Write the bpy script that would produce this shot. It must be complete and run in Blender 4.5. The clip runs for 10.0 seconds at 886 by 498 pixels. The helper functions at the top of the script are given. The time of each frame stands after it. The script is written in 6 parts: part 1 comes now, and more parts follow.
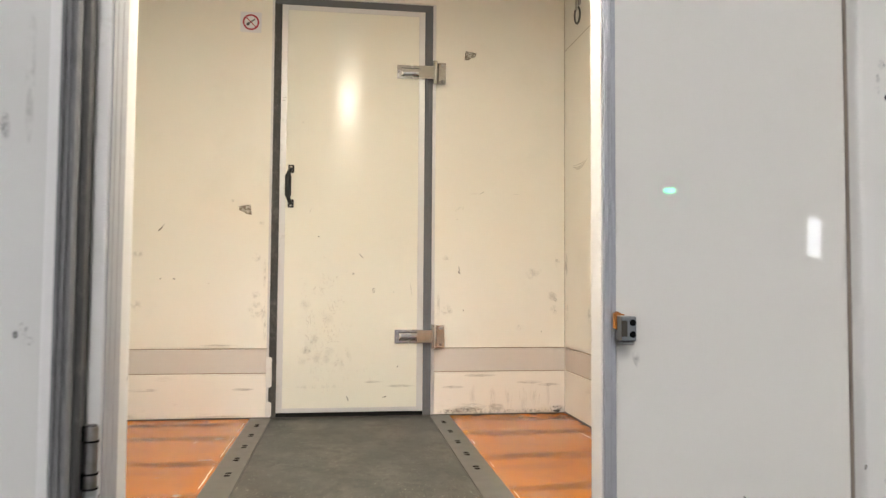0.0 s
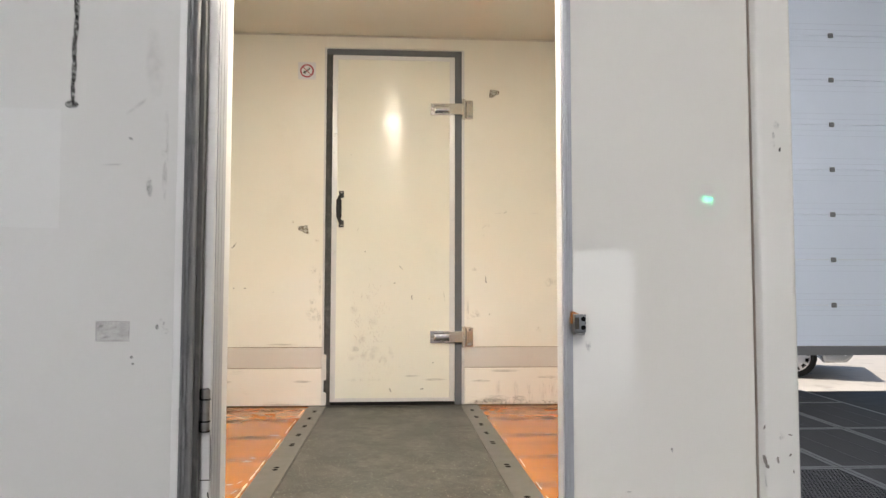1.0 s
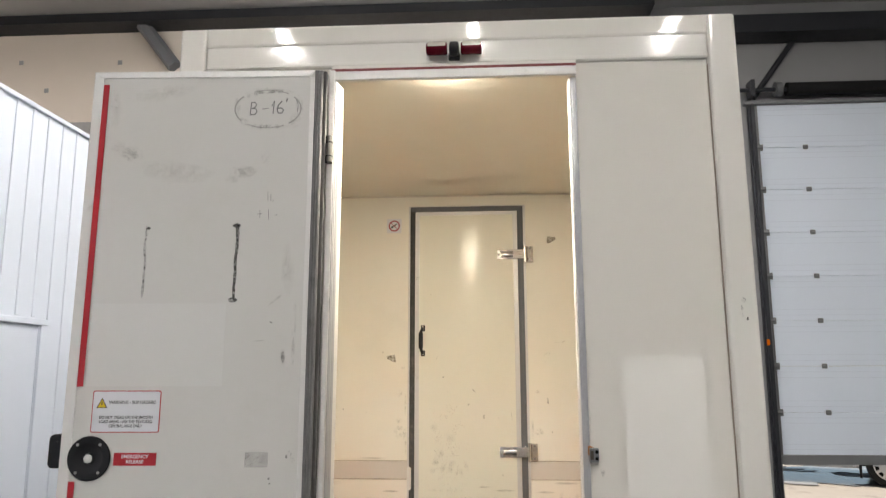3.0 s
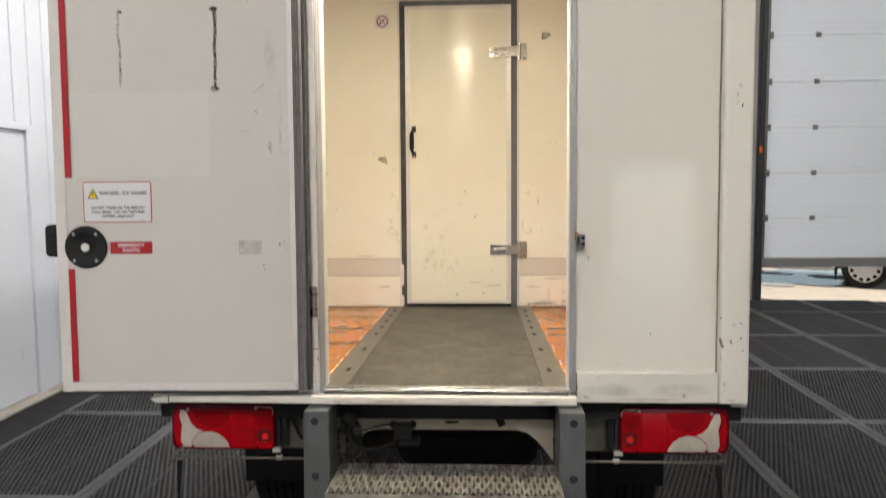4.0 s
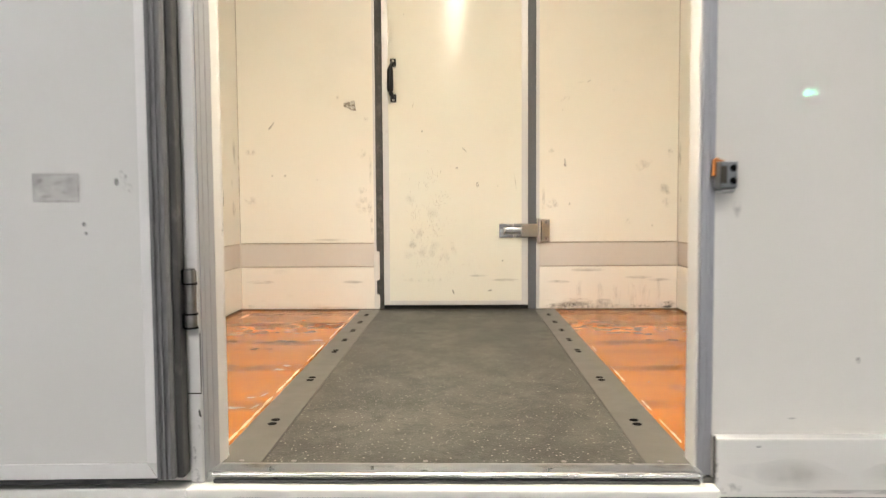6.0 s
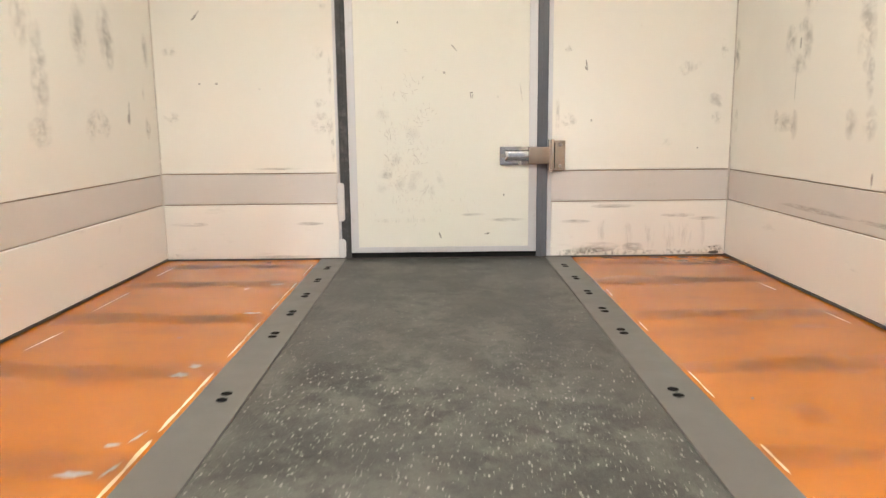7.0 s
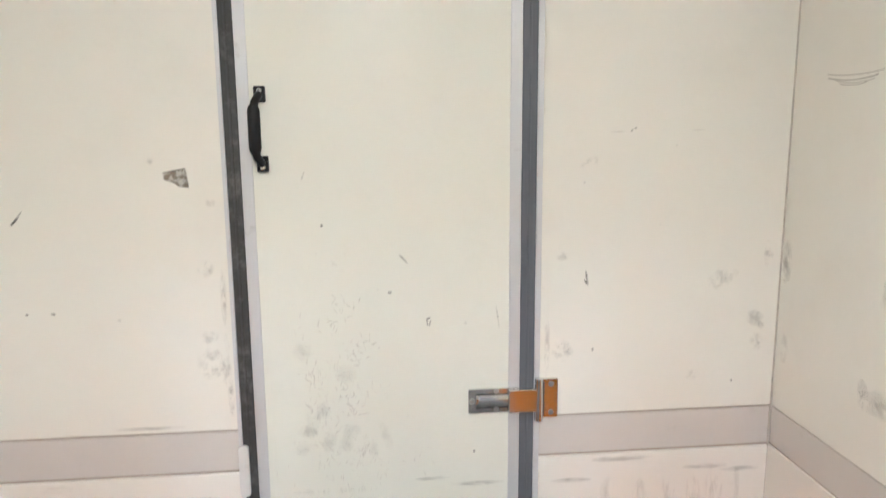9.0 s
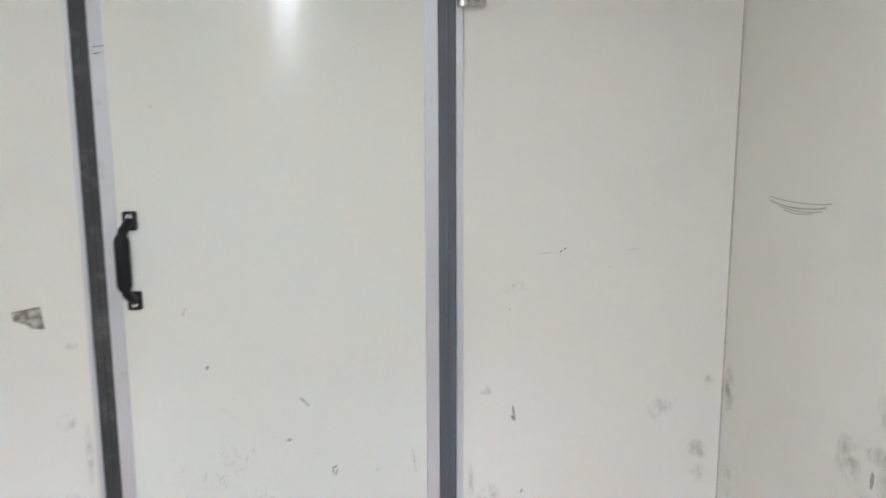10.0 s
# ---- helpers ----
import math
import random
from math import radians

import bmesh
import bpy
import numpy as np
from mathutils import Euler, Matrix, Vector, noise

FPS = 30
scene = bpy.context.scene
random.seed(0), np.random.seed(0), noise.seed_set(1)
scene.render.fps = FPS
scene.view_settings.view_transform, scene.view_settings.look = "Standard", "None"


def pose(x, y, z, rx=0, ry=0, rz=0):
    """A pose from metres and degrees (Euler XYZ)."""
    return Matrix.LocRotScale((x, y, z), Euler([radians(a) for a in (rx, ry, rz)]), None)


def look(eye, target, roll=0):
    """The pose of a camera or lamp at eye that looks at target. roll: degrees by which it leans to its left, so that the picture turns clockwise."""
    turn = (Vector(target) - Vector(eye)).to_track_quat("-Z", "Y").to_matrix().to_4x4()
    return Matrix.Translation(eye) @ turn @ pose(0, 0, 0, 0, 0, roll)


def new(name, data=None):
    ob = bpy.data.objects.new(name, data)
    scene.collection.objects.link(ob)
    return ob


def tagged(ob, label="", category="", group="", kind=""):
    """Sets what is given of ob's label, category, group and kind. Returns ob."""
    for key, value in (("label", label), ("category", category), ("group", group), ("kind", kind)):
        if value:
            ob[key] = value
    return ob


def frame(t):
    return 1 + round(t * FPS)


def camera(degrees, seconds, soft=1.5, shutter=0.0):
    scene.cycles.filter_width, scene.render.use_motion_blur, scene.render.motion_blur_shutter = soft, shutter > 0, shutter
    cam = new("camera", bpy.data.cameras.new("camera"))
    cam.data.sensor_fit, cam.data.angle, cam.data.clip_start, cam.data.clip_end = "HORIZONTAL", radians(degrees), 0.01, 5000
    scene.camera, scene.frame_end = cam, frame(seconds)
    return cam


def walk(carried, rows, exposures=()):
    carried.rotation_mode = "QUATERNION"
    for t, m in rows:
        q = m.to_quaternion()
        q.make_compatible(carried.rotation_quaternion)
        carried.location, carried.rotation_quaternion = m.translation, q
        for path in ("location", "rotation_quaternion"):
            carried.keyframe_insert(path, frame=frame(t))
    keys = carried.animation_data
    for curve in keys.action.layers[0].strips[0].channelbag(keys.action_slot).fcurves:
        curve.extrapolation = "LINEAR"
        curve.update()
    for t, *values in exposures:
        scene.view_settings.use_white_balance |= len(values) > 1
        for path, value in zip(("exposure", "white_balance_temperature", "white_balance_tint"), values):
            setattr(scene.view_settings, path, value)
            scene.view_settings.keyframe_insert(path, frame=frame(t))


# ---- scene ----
cam = camera(62.7, 10.0, soft=1.3, shutter=0.4)
# The van stands a little nose-down: its own level floor leans against the ground's.
VAN = pose(0, 2.84, 0, -1.38, 0, 0) @ pose(0, -2.84, 0)
PATH = [
    (0, (-0.048, 0.512, 1.48), (0.224, 2.491, 1.573), 0.4),
    (0.5, (-0.063, 0.23, 1.457), (0.154, 2.215, 1.556), 0.3),
    (1, (0.007, -0.042, 1.482), (0.136, 1.95, 1.595), 0.1),
    (1.5, (0.073, -0.314, 1.568), (0.09, 1.681, 1.708), 0.1),
    (2, (0.132, -0.608, 1.635), (0.017, 1.378, 1.84), 0.2),
    (2.2, (0.131, -0.718, 1.657), (0.007, 1.259, 1.93), 0.0),
    (2.5, (0.128, -0.746, 1.655), (0.005, 1.214, 2.004), 0.0),
    (2.75, (0.125, -0.766, 1.645), (0.004, 1.189, 2.028), 0.0),
    (3.05, (0.121, -0.777, 1.62), (0.004, 1.184, 1.984), -0.1),
    (3.3, (0.118, -0.775, 1.597), (0.004, 1.201, 1.882), -0.1),
    (3.4, (0.124, -0.766, 1.583), (0.011, 1.219, 1.81), -0.15),
    (3.5, (0.13, -0.755, 1.569), (0.018, 1.235, 1.732), -0.2),
    (4, (0.134, -0.744, 1.535), (0.03, 1.249, 1.407), -0.4),
    (4.5, (0.129, -0.625, 1.487), (0.037, 1.358, 1.242), -0.4),
    (5, (0.135, -0.251, 1.461), (0.055, 1.739, 1.276), -0.3),
    (5.2, (0.119, -0.086, 1.434), (0.042, 1.908, 1.312), -0.2),
    (5.75, (0.055, 0.34, 1.375), (-0.004, 2.33, 1.283), -0.3),
    (6.3, (-0.009, 0.761, 1.314), (-0.05, 2.751, 1.121), -0.4),
    (6.5, (-0.014, 0.913, 1.302), (-0.046, 2.897, 1.052), -0.4),
    (7, (-0.009, 1.308, 1.339), (-0.01, 3.279, 1.003), -0.6),
    (7.5, (0.016, 1.564, 1.428), (0.066, 3.528, 1.053), -0.6),
    (8, (0.06, 1.862, 1.597), (0.176, 3.825, 1.229), -0.5),
    (8.5, (0.03, 1.999, 1.808), (0.184, 3.958, 1.438), -0.5),
    (9, (-0.034, 2.163, 1.942), (0.153, 4.123, 1.588), -0.5),
    (9.5, (-0.008, 2.218, 2.093), (0.251, 4.173, 1.762), -0.5),
    (10, (0.061, 2.403, 2.163), (0.415, 4.347, 1.855), -0.2),
]

EXPOSURES = [
    (0.0, 0.35, 6400, 12), (0.4, 0.28, 6350, 12), (1.0, 0.31, 6350, 12), (2.0, 0.15, 6250, 12), (2.2, 0.10, 6300, 12), (3.3, 0.14, 6850, 11), (4.0, 0.29, 7000, 11), (5.2, 0.44, 6950, 11),
    (6.3, 0.49, 6400, 11), (7.0, 0.44, 5960, 12.5), (7.5, 0.38, 5800, 12), (8.0, 0.38, 5600, 12), (8.5, 0.38, 5500, 12), (9.0, 0.38, 5400, 11), (9.5, 0.24, 5080, 11), (10.0, 0.13, 4980, 11),
]
walk(cam, [(t, VAN @ look(eye, target, roll)) for t, eye, target, roll in PATH], EXPOSURES)

# ---- world, sun and large lights ----
world = bpy.data.worlds.new("world")
scene.world = world
world.use_nodes = True
wn = world.node_tree.nodes
sky = wn.new("ShaderNodeTexSky")
sky.sky_type, sky.sun_disc = "NISHITA", False
sky.sun_elevation, sky.sun_rotation = radians(59), radians(284)
wn["Background"].inputs["Strength"].default_value = 0.12
world.node_tree.links.new(sky.outputs["Color"], wn["Background"].inputs["Color"])
sun = new("sun", bpy.data.lights.new("sun", "SUN"))
sun.data.energy, sun.data.angle, sun.data.color = 5.0, radians(0.6), (1.0, 0.95, 0.87)
sun.matrix_world = look((0, 0, 20), (4, -1, 13))


def area_lamp(name, m, w, h, watts, colour):
    data = bpy.data.lights.new(name, "AREA")
    data.shape, data.size, data.size_y, data.energy, data.color = "RECTANGLE", w, h, watts, colour
    ob = new(name, data)
    ob.matrix_world = m
    return ob


# daylight that comes in by the loading doorway behind the walk
area_lamp("doorway_daylight", look((3.19, -8.1, 1.2), (3.19, 2.0, 1.2)), 1.58, 2.4, 25, (0.93, 0.97, 1.0))
# and by the small high window
area_lamp("window_daylight", look((8.4, -8.1, 2.6), (8.4, 2.0, 2.6)), 0.78, 0.68, 15, (0.95, 0.98, 1.0))

# ---- materials ----
def nodes_of(m):
    m.use_nodes = True
    nt = m.node_tree
    return nt, nt.nodes, nt.links, nt.nodes["Principled BSDF"]


def ramp(nt, a, b, ca=(0, 0, 0, 1), cb=(1, 1, 1, 1)):
    r = nt.nodes.new("ShaderNodeValToRGB")
    r.color_ramp.elements[0].position, r.color_ramp.elements[1].position = a, b
    r.color_ramp.elements[0].color, r.color_ramp.elements[1].color = ca, cb
    return r


def noise_node(nt, scale, detail=4.0, stretch=(1, 1, 1), rough=0.55):
    tc = nt.nodes.new("ShaderNodeTexCoord")
    mp = nt.nodes.new("ShaderNodeMapping")
    mp.inputs["Scale"].default_value = stretch
    nz = nt.nodes.new("ShaderNodeTexNoise")
    nz.inputs["Scale"].default_value, nz.inputs["Detail"].default_value = scale, detail
    nz.inputs["Roughness"].default_value = rough
    nt.links.new(tc.outputs["Object"], mp.inputs["Vector"])
    nt.links.new(mp.outputs["Vector"], nz.inputs["Vector"])
    return nz


def blend(nt, fac, a, b):
    mx = nt.nodes.new("ShaderNodeMix")
    mx.data_type = "RGBA"
    for sock, v in ((mx.inputs[0], fac), (mx.inputs[6], a), (mx.inputs[7], b)):
        if hasattr(v, "links"):
            nt.links.new(v, sock)
        elif isinstance(v, (int, float)):
            sock.default_value = v
        else:
            sock.default_value = (*v[:3], 1)
    return mx.outputs[2]


def mat(name, col, rough=0.5, metal=0.0, var=0.06, scale=5.0, bump=0.0, bscale=150.0, stretch=(1, 1, 1),
        dirt=None, dirt_at=(0.58, 0.75), dirt_scale=4.0, dirt_stretch=(1, 1, 1), dirt_amount=0.6, coat=0.0, rvar=0.08, piece=0.0):
    m = bpy.data.materials.new(name)
    nt, nodes, links, bsdf = nodes_of(m)
    nz = noise_node(nt, scale, 5, stretch)
    lo, hi = [c * (1 - var) for c in col], [min(1, c * (1 + var)) for c in col]
    colour = blend(nt, nz.outputs["Fac"], lo, hi)
    if piece:
        info = nodes.new("ShaderNodeObjectInfo")
        colour = blend(nt, info.outputs["Random"], colour, [c * (1 - piece) for c in col])
    if dirt:
        dn = noise_node(nt, dirt_scale, 8, dirt_stretch, 0.62)
        rp = ramp(nt, *dirt_at, (0, 0, 0, 1), (dirt_amount,) * 3 + (1,))
        links.new(dn.outputs["Fac"], rp.inputs["Fac"])
        colour = blend(nt, rp.outputs["Color"], colour, dirt)
    links.new(colour, bsdf.inputs["Base Color"])
    fine = noise_node(nt, bscale, 3, stretch)
    mr = nodes.new("ShaderNodeMapRange")
    mr.inputs["To Min"].default_value, mr.inputs["To Max"].default_value = max(0.02, rough - rvar), min(1, rough + rvar)
    links.new(noise_node(nt, scale * 2.3, 4, stretch).outputs["Fac"], mr.inputs["Value"])
    links.new(mr.outputs["Result"], bsdf.inputs["Roughness"])
    bsdf.inputs["Metallic"].default_value = metal
    bsdf.inputs["Coat Weight"].default_value = coat
    bsdf.inputs["Coat Roughness"].default_value = 0.08
    if bump:
        bp = nodes.new("ShaderNodeBump")
        bp.inputs["Strength"].default_value, bp.inputs["Distance"].default_value = bump, 0.002
        links.new(fine.outputs["Fac"], bp.inputs["Height"])
        links.new(bp.outputs["Normal"], bsdf.inputs["Normal"])
    return m


def glow(name, col, strength):
    m = bpy.data.materials.new(name)
    nt, nodes, links, bsdf = nodes_of(m)
    bsdf.inputs["Base Color"].default_value = (*col, 1)
    bsdf.inputs["Emission Color"].default_value = (*col, 1)
    bsdf.inputs["Emission Strength"].default_value = strength
    return m


def stain(name, col, amount, scale, soft=1.0, cut=(0.35, 0.7), stretch=(1, 1, 1)):
    """A rubbed-on mark: noise that fades out towards the rim of its own patch."""
    m = bpy.data.materials.new(name)
    nt, nodes, links, bsdf = nodes_of(m)
    bsdf.inputs["Base Color"].default_value = (*col, 1)
    bsdf.inputs["Roughness"].default_value = 0.8
    nz = noise_node(nt, scale, 8, stretch, 0.68)
    rp = ramp(nt, *cut)
    links.new(nz.outputs["Fac"], rp.inputs["Fac"])
    tc = nodes.new("ShaderNodeTexCoord")
    mp = nodes.new("ShaderNodeMapping")
    mp.vector_type = "POINT"
    mp.inputs["Location"].default_value, mp.inputs["Scale"].default_value = (-1, 0, -1), (2, 0, 2)
    gr = nodes.new("ShaderNodeTexGradient")
    gr.gradient_type = "SPHERICAL"
    links.new(tc.outputs["UV"], mp.inputs["Vector"])
    sw = nodes.new("ShaderNodeSeparateXYZ")
    cb = nodes.new("ShaderNodeCombineXYZ")
    links.new(tc.outputs["UV"], sw.inputs[0])
    links.new(sw.outputs[0], cb.inputs[0])
    links.new(sw.outputs[1], cb.inputs[2])
    links.new(cb.outputs[0], mp.inputs["Vector"])
    links.new(mp.outputs["Vector"], gr.inputs["Vector"])
    fade = nodes.new("ShaderNodeMath")
    fade.operation = "MULTIPLY"
    fade.use_clamp = True
    fade.inputs[1].default_value = 1.6 / soft
    links.new(gr.outputs["Fac"], fade.inputs[0])
    mul = nodes.new("ShaderNodeMath")
    mul.operation = "MULTIPLY"
    links.new(rp.outputs["Color"], mul.inputs[0])
    links.new(fade.outputs[0], mul.inputs[1])
    end = nodes.new("ShaderNodeMath")
    end.operation = "MULTIPLY"
    end.inputs[1].default_value = amount
    links.new(mul.outputs[0], end.inputs[0])
    links.new(end.outputs[0], bsdf.inputs["Alpha"])
    return m


GRIME = (0.20, 0.17, 0.13)
M = {}
M["lining"] = mat("cream_lining", (0.785, 0.762, 0.690), 0.34, 0, 0.025, 2.2, 0.05, 60, dirt=(0.50, 0.46, 0.38), dirt_at=(0.55, 0.85), dirt_scale=2.6, dirt_amount=0.18)
M["kick"] = mat("cream_kick_panel", (0.79, 0.755, 0.695), 0.36, 0, 0.03, 2.5, 0.06, 70, dirt=GRIME, dirt_at=(0.62, 0.85), dirt_scale=9, dirt_stretch=(0.6, 0.6, 2.4), dirt_amount=0.35)
M["rail"] = mat("grey_bumper_rail", (0.60, 0.56, 0.52), 0.45, 0, 0.04, 4, 0.05, 90, dirt=GRIME, dirt_at=(0.62, 0.9), dirt_scale=12, dirt_amount=0.3)
M["ceiling"] = mat("glossy_cream_ceiling", (0.735, 0.70, 0.625), 0.13, 0, 0.025, 2.2, 0.04, 7, dirt=(0.50, 0.46, 0.38), dirt_at=(0.55, 0.85), dirt_scale=2.6, dirt_amount=0.12)
M["leaf"] = mat("ivory_door_leaf", (0.775, 0.767, 0.690), 0.19, 0, 0.02, 2.0, 0.035, 45, dirt=(0.48, 0.46, 0.38), dirt_at=(0.58, 0.85), dirt_scale=3, dirt_amount=0.16)
M["seam"] = mat("dark_seam", (0.07, 0.06, 0.05), 0.8)
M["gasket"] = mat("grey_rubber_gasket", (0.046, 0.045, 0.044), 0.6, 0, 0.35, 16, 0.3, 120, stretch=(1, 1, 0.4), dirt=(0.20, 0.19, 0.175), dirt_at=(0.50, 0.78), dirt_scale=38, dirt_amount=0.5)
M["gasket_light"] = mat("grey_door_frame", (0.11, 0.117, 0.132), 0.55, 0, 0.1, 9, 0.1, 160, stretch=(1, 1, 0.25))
M["joint"] = mat("wall_joint", (0.36, 0.30, 0.24), 0.7)
M["corner"] = mat("corner_sealant", (0.54, 0.49, 0.43), 0.7, 0, 0.3, 30, dirt=(0.16, 0.14, 0.11), dirt_at=(0.54, 0.70), dirt_scale=18, dirt_amount=0.6)
M["seal_grey"] = mat("grey_rubber_door_seal", (0.165, 0.165, 0.165), 0.55, 0, 0.25, 14, 0.3, 120, stretch=(1, 1, 0.2), dirt=(0.05, 0.05, 0.05), dirt_at=(0.5, 0.75), dirt_scale=16, dirt_amount=0.5)
M["gasket_dark"] = mat("black_rubber_seal", (0.05, 0.049, 0.047), 0.6, 0, 0.25, 12, 0.3, 120, stretch=(1, 1, 0.2), dirt=(0.25, 0.23, 0.2), dirt_at=(0.55, 0.8), dirt_scale=18, dirt_amount=0.45)
M["trim"] = mat("pale_aluminium_trim", (0.63, 0.63, 0.635), 0.38, 0.35, 0.04, 12, 0.04, 200, stretch=(1, 1, 0.2), dirt=GRIME, dirt_at=(0.63, 0.85), dirt_scale=25, dirt_amount=0.35)
M["alu"] = mat("scuffed_aluminium", (0.40, 0.41, 0.42), 0.30, 0.85, 0.08, 14, 0.10, 260, dirt=(0.16, 0.14, 0.11), dirt_at=(0.58, 0.85), dirt_scale=14, dirt_stretch=(0.3, 1, 1), dirt_amount=0.35)
M["alu_bright"] = mat("polished_aluminium_nosing", (0.58, 0.575, 0.57), 0.26, 1.0, 0.06, 16, 0.04, 200, stretch=(0.1, 1, 1))
M["orange"] = mat("worn_orange_floor", (0.435, 0.136, 0.006), 0.20, 0, 0.10, 9.0, 0.0, 22, dirt=(0.20, 0.075, 0.016), dirt_at=(0.50, 0.78), dirt_scale=5.0, dirt_stretch=(0.7, 1.6, 1), dirt_amount=0.45, rvar=0.06)
M["orange_wear"] = mat("bare_patch_in_paint", (0.42, 0.37, 0.31), 0.4, 0, 0.15, 40)
M["orange_edge"] = mat("worn_paint_highlight", (0.82, 0.60, 0.36), 0.35, 0, 0.15, 30)
M["strip"] = mat("grey_floor_rail", (0.118, 0.112, 0.101), 0.42, 0.15, 0.07, 8, 0.06, 200, dirt=(0.13, 0.12, 0.1), dirt_at=(0.55, 0.85), dirt_scale=9, dirt_amount=0.4)
M["slot"] = mat("black_slot", (0.006, 0.006, 0.006), 0.9)
M["slot"].node_tree.nodes["Principled BSDF"].inputs["Specular IOR Level"].default_value = 0.05
M["steel"] = mat("stainless_hinge_steel", (0.68, 0.672, 0.665), 0.13, 1.0, 0.05, 30, 0.03, 240)
M["black"] = mat("black_plastic", (0.012, 0.012, 0.013), 0.34, 0, 0.2, 20, 0.08, 200)
M["shell"] = mat("white_outer_panel", (0.735, 0.71, 0.652), 0.035, 0, 0.015, 1.5, 0.012, 6, dirt=(0.5, 0.47, 0.41), dirt_at=(0.56, 0.9), dirt_scale=2.2, dirt_amount=0.15, coat=0.0, rvar=0.015)
M["post"] = mat("white_corner_post", (0.76, 0.74, 0.69), 0.08, 0, 0.02, 2.5, 0.03, 30, dirt=(0.36, 0.32, 0.26), dirt_at=(0.66, 0.9), dirt_scale=6, dirt_amount=0.3)
M["inner"] = mat("white_door_lining", (0.615, 0.608, 0.58), 0.13, 0, 0.02, 2.0, 0.03, 20, dirt=(0.46, 0.43, 0.37), dirt_at=(0.56, 0.85), dirt_scale=3, dirt_amount=0.2)
M["jamb"] = mat("white_jamb", (0.68, 0.67, 0.65), 0.35, 0.1, 0.04, 8, 0.05, 150, stretch=(1, 1, 0.25), dirt=(0.22, 0.19, 0.15), dirt_at=(0.62, 0.85), dirt_scale=10, dirt_amount=0.5)
M["red"] = mat("red_reflective_tape", (0.40, 0.010, 0.018), 0.32, 0, 0.08, 30, 0.05, 200)
M["dull_red"] = mat("dull_red_rubber", (0.20, 0.045, 0.042), 0.55, 0, 0.2, 20)
M["label"] = mat("white_sticker", (0.68, 0.69, 0.72), 0.4, 0, 0.02, 20)
M["ink"] = mat("black_ink", (0.03, 0.03, 0.035), 0.6)
M["print"] = mat("grey_black_print", (0.035, 0.035, 0.04), 0.6)
M["yellow"] = mat("yellow_sticker", (0.78, 0.56, 0.02), 0.4)
M["plate"] = mat("yellow_number_plate", (0.80, 0.50, 0.012), 0.28, 0, 0.03, 20)
M["galv"] = mat("galvanised_steel", (0.19, 0.204, 0.214), 0.36, 0.65, 0.22, 22, 0.06, 120, stretch=(1, 1, 0.3), dirt=(0.065, 0.062, 0.055), dirt_at=(0.45, 0.80), dirt_scale=5, dirt_stretch=(1.5, 1, 0.5), dirt_amount=0.6)
# step, chassis, plate and apron are dirty, and darkened for the underside's shade
M["tread"] = mat("worn_alloy_tread", (0.35, 0.335, 0.305), 0.40, 0.6, 0.18, 20, 0.12, 150, dirt=(0.11, 0.085, 0.06), dirt_at=(0.46, 0.74), dirt_scale=15, dirt_amount=0.65)
M["chassis"] = mat("dirty_chassis_steel", (0.052, 0.044, 0.034), 0.7, 0.2, 0.25, 9, 0.2, 90, dirt=(0.10, 0.07, 0.045), dirt_at=(0.45, 0.75), dirt_scale=7, dirt_amount=0.6)
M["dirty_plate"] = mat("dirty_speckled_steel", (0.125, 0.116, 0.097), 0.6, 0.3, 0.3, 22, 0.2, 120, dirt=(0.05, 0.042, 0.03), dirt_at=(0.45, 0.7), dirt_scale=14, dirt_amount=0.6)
M["cream"] = mat("cream_chassis_paint", (0.30, 0.275, 0.225), 0.4, 0, 0.06, 5, 0.06, 60, dirt=GRIME, dirt_at=(0.5, 0.8), dirt_scale=5, dirt_amount=0.5)
M["tyre"] = mat("tyre_rubber", (0.010, 0.010, 0.010), 0.75, 0, 0.2, 12, 0.3, 80)
M["rod"] = mat("grey_guard_rod", (0.15, 0.14, 0.125), 0.5, 0.6, 0.15, 20)
M["mat"] = mat("black_rubber_mat", (0.0070, 0.0074, 0.0085), 0.40, 0, 0.18, 6, 0.35, 260, dirt=(0.07, 0.07, 0.07), dirt_at=(0.55, 0.85), dirt_scale=5, dirt_amount=0.35, piece=0.25)
M["mat_rim"] = mat("rubber_mat_rim", (0.025, 0.027, 0.031), 0.42, 0, 0.12, 8, 0.15, 200, dirt=(0.16, 0.16, 0.16), dirt_at=(0.55, 0.85), dirt_scale=9, dirt_amount=0.3)
M["under"] = mat("dark_floor_paint", (0.012, 0.0125, 0.0135), 0.6, 0, 0.2, 3, 0.1, 60, dirt=(0.03, 0.03, 0.03), dirt_at=(0.5, 0.85), dirt_scale=4, dirt_amount=0.4)
M["edge"] = mat("worn_floor_edge", (0.30, 0.28, 0.255), 0.7, 0, 0.12, 6, 0.1, 90, dirt=(0.12, 0.11, 0.1), dirt_at=(0.45, 0.75), dirt_scale=4, dirt_amount=0.5)
for key, spec in (("mat", 0.85), ("mat_rim", 0.75), ("under", 0.15), ("tyre", 0.2), ("black", 0.25)):
    M[key].node_tree.nodes["Principled BSDF"].inputs["Specular IOR Level"].default_value = spec
M["concrete"] = mat("pale_concrete", (0.41, 0.365, 0.31), 0.75, 0, 0.1, 3, 0.2, 90, dirt=(0.17, 0.15, 0.13), dirt_at=(0.55, 0.70), dirt_scale=2.6, dirt_amount=0.5)
M["wet"] = mat("rain_wet_concrete", (0.33, 0.32, 0.31), 0.12, 0, 0.2, 3, 0.02, 20, rvar=0.03)
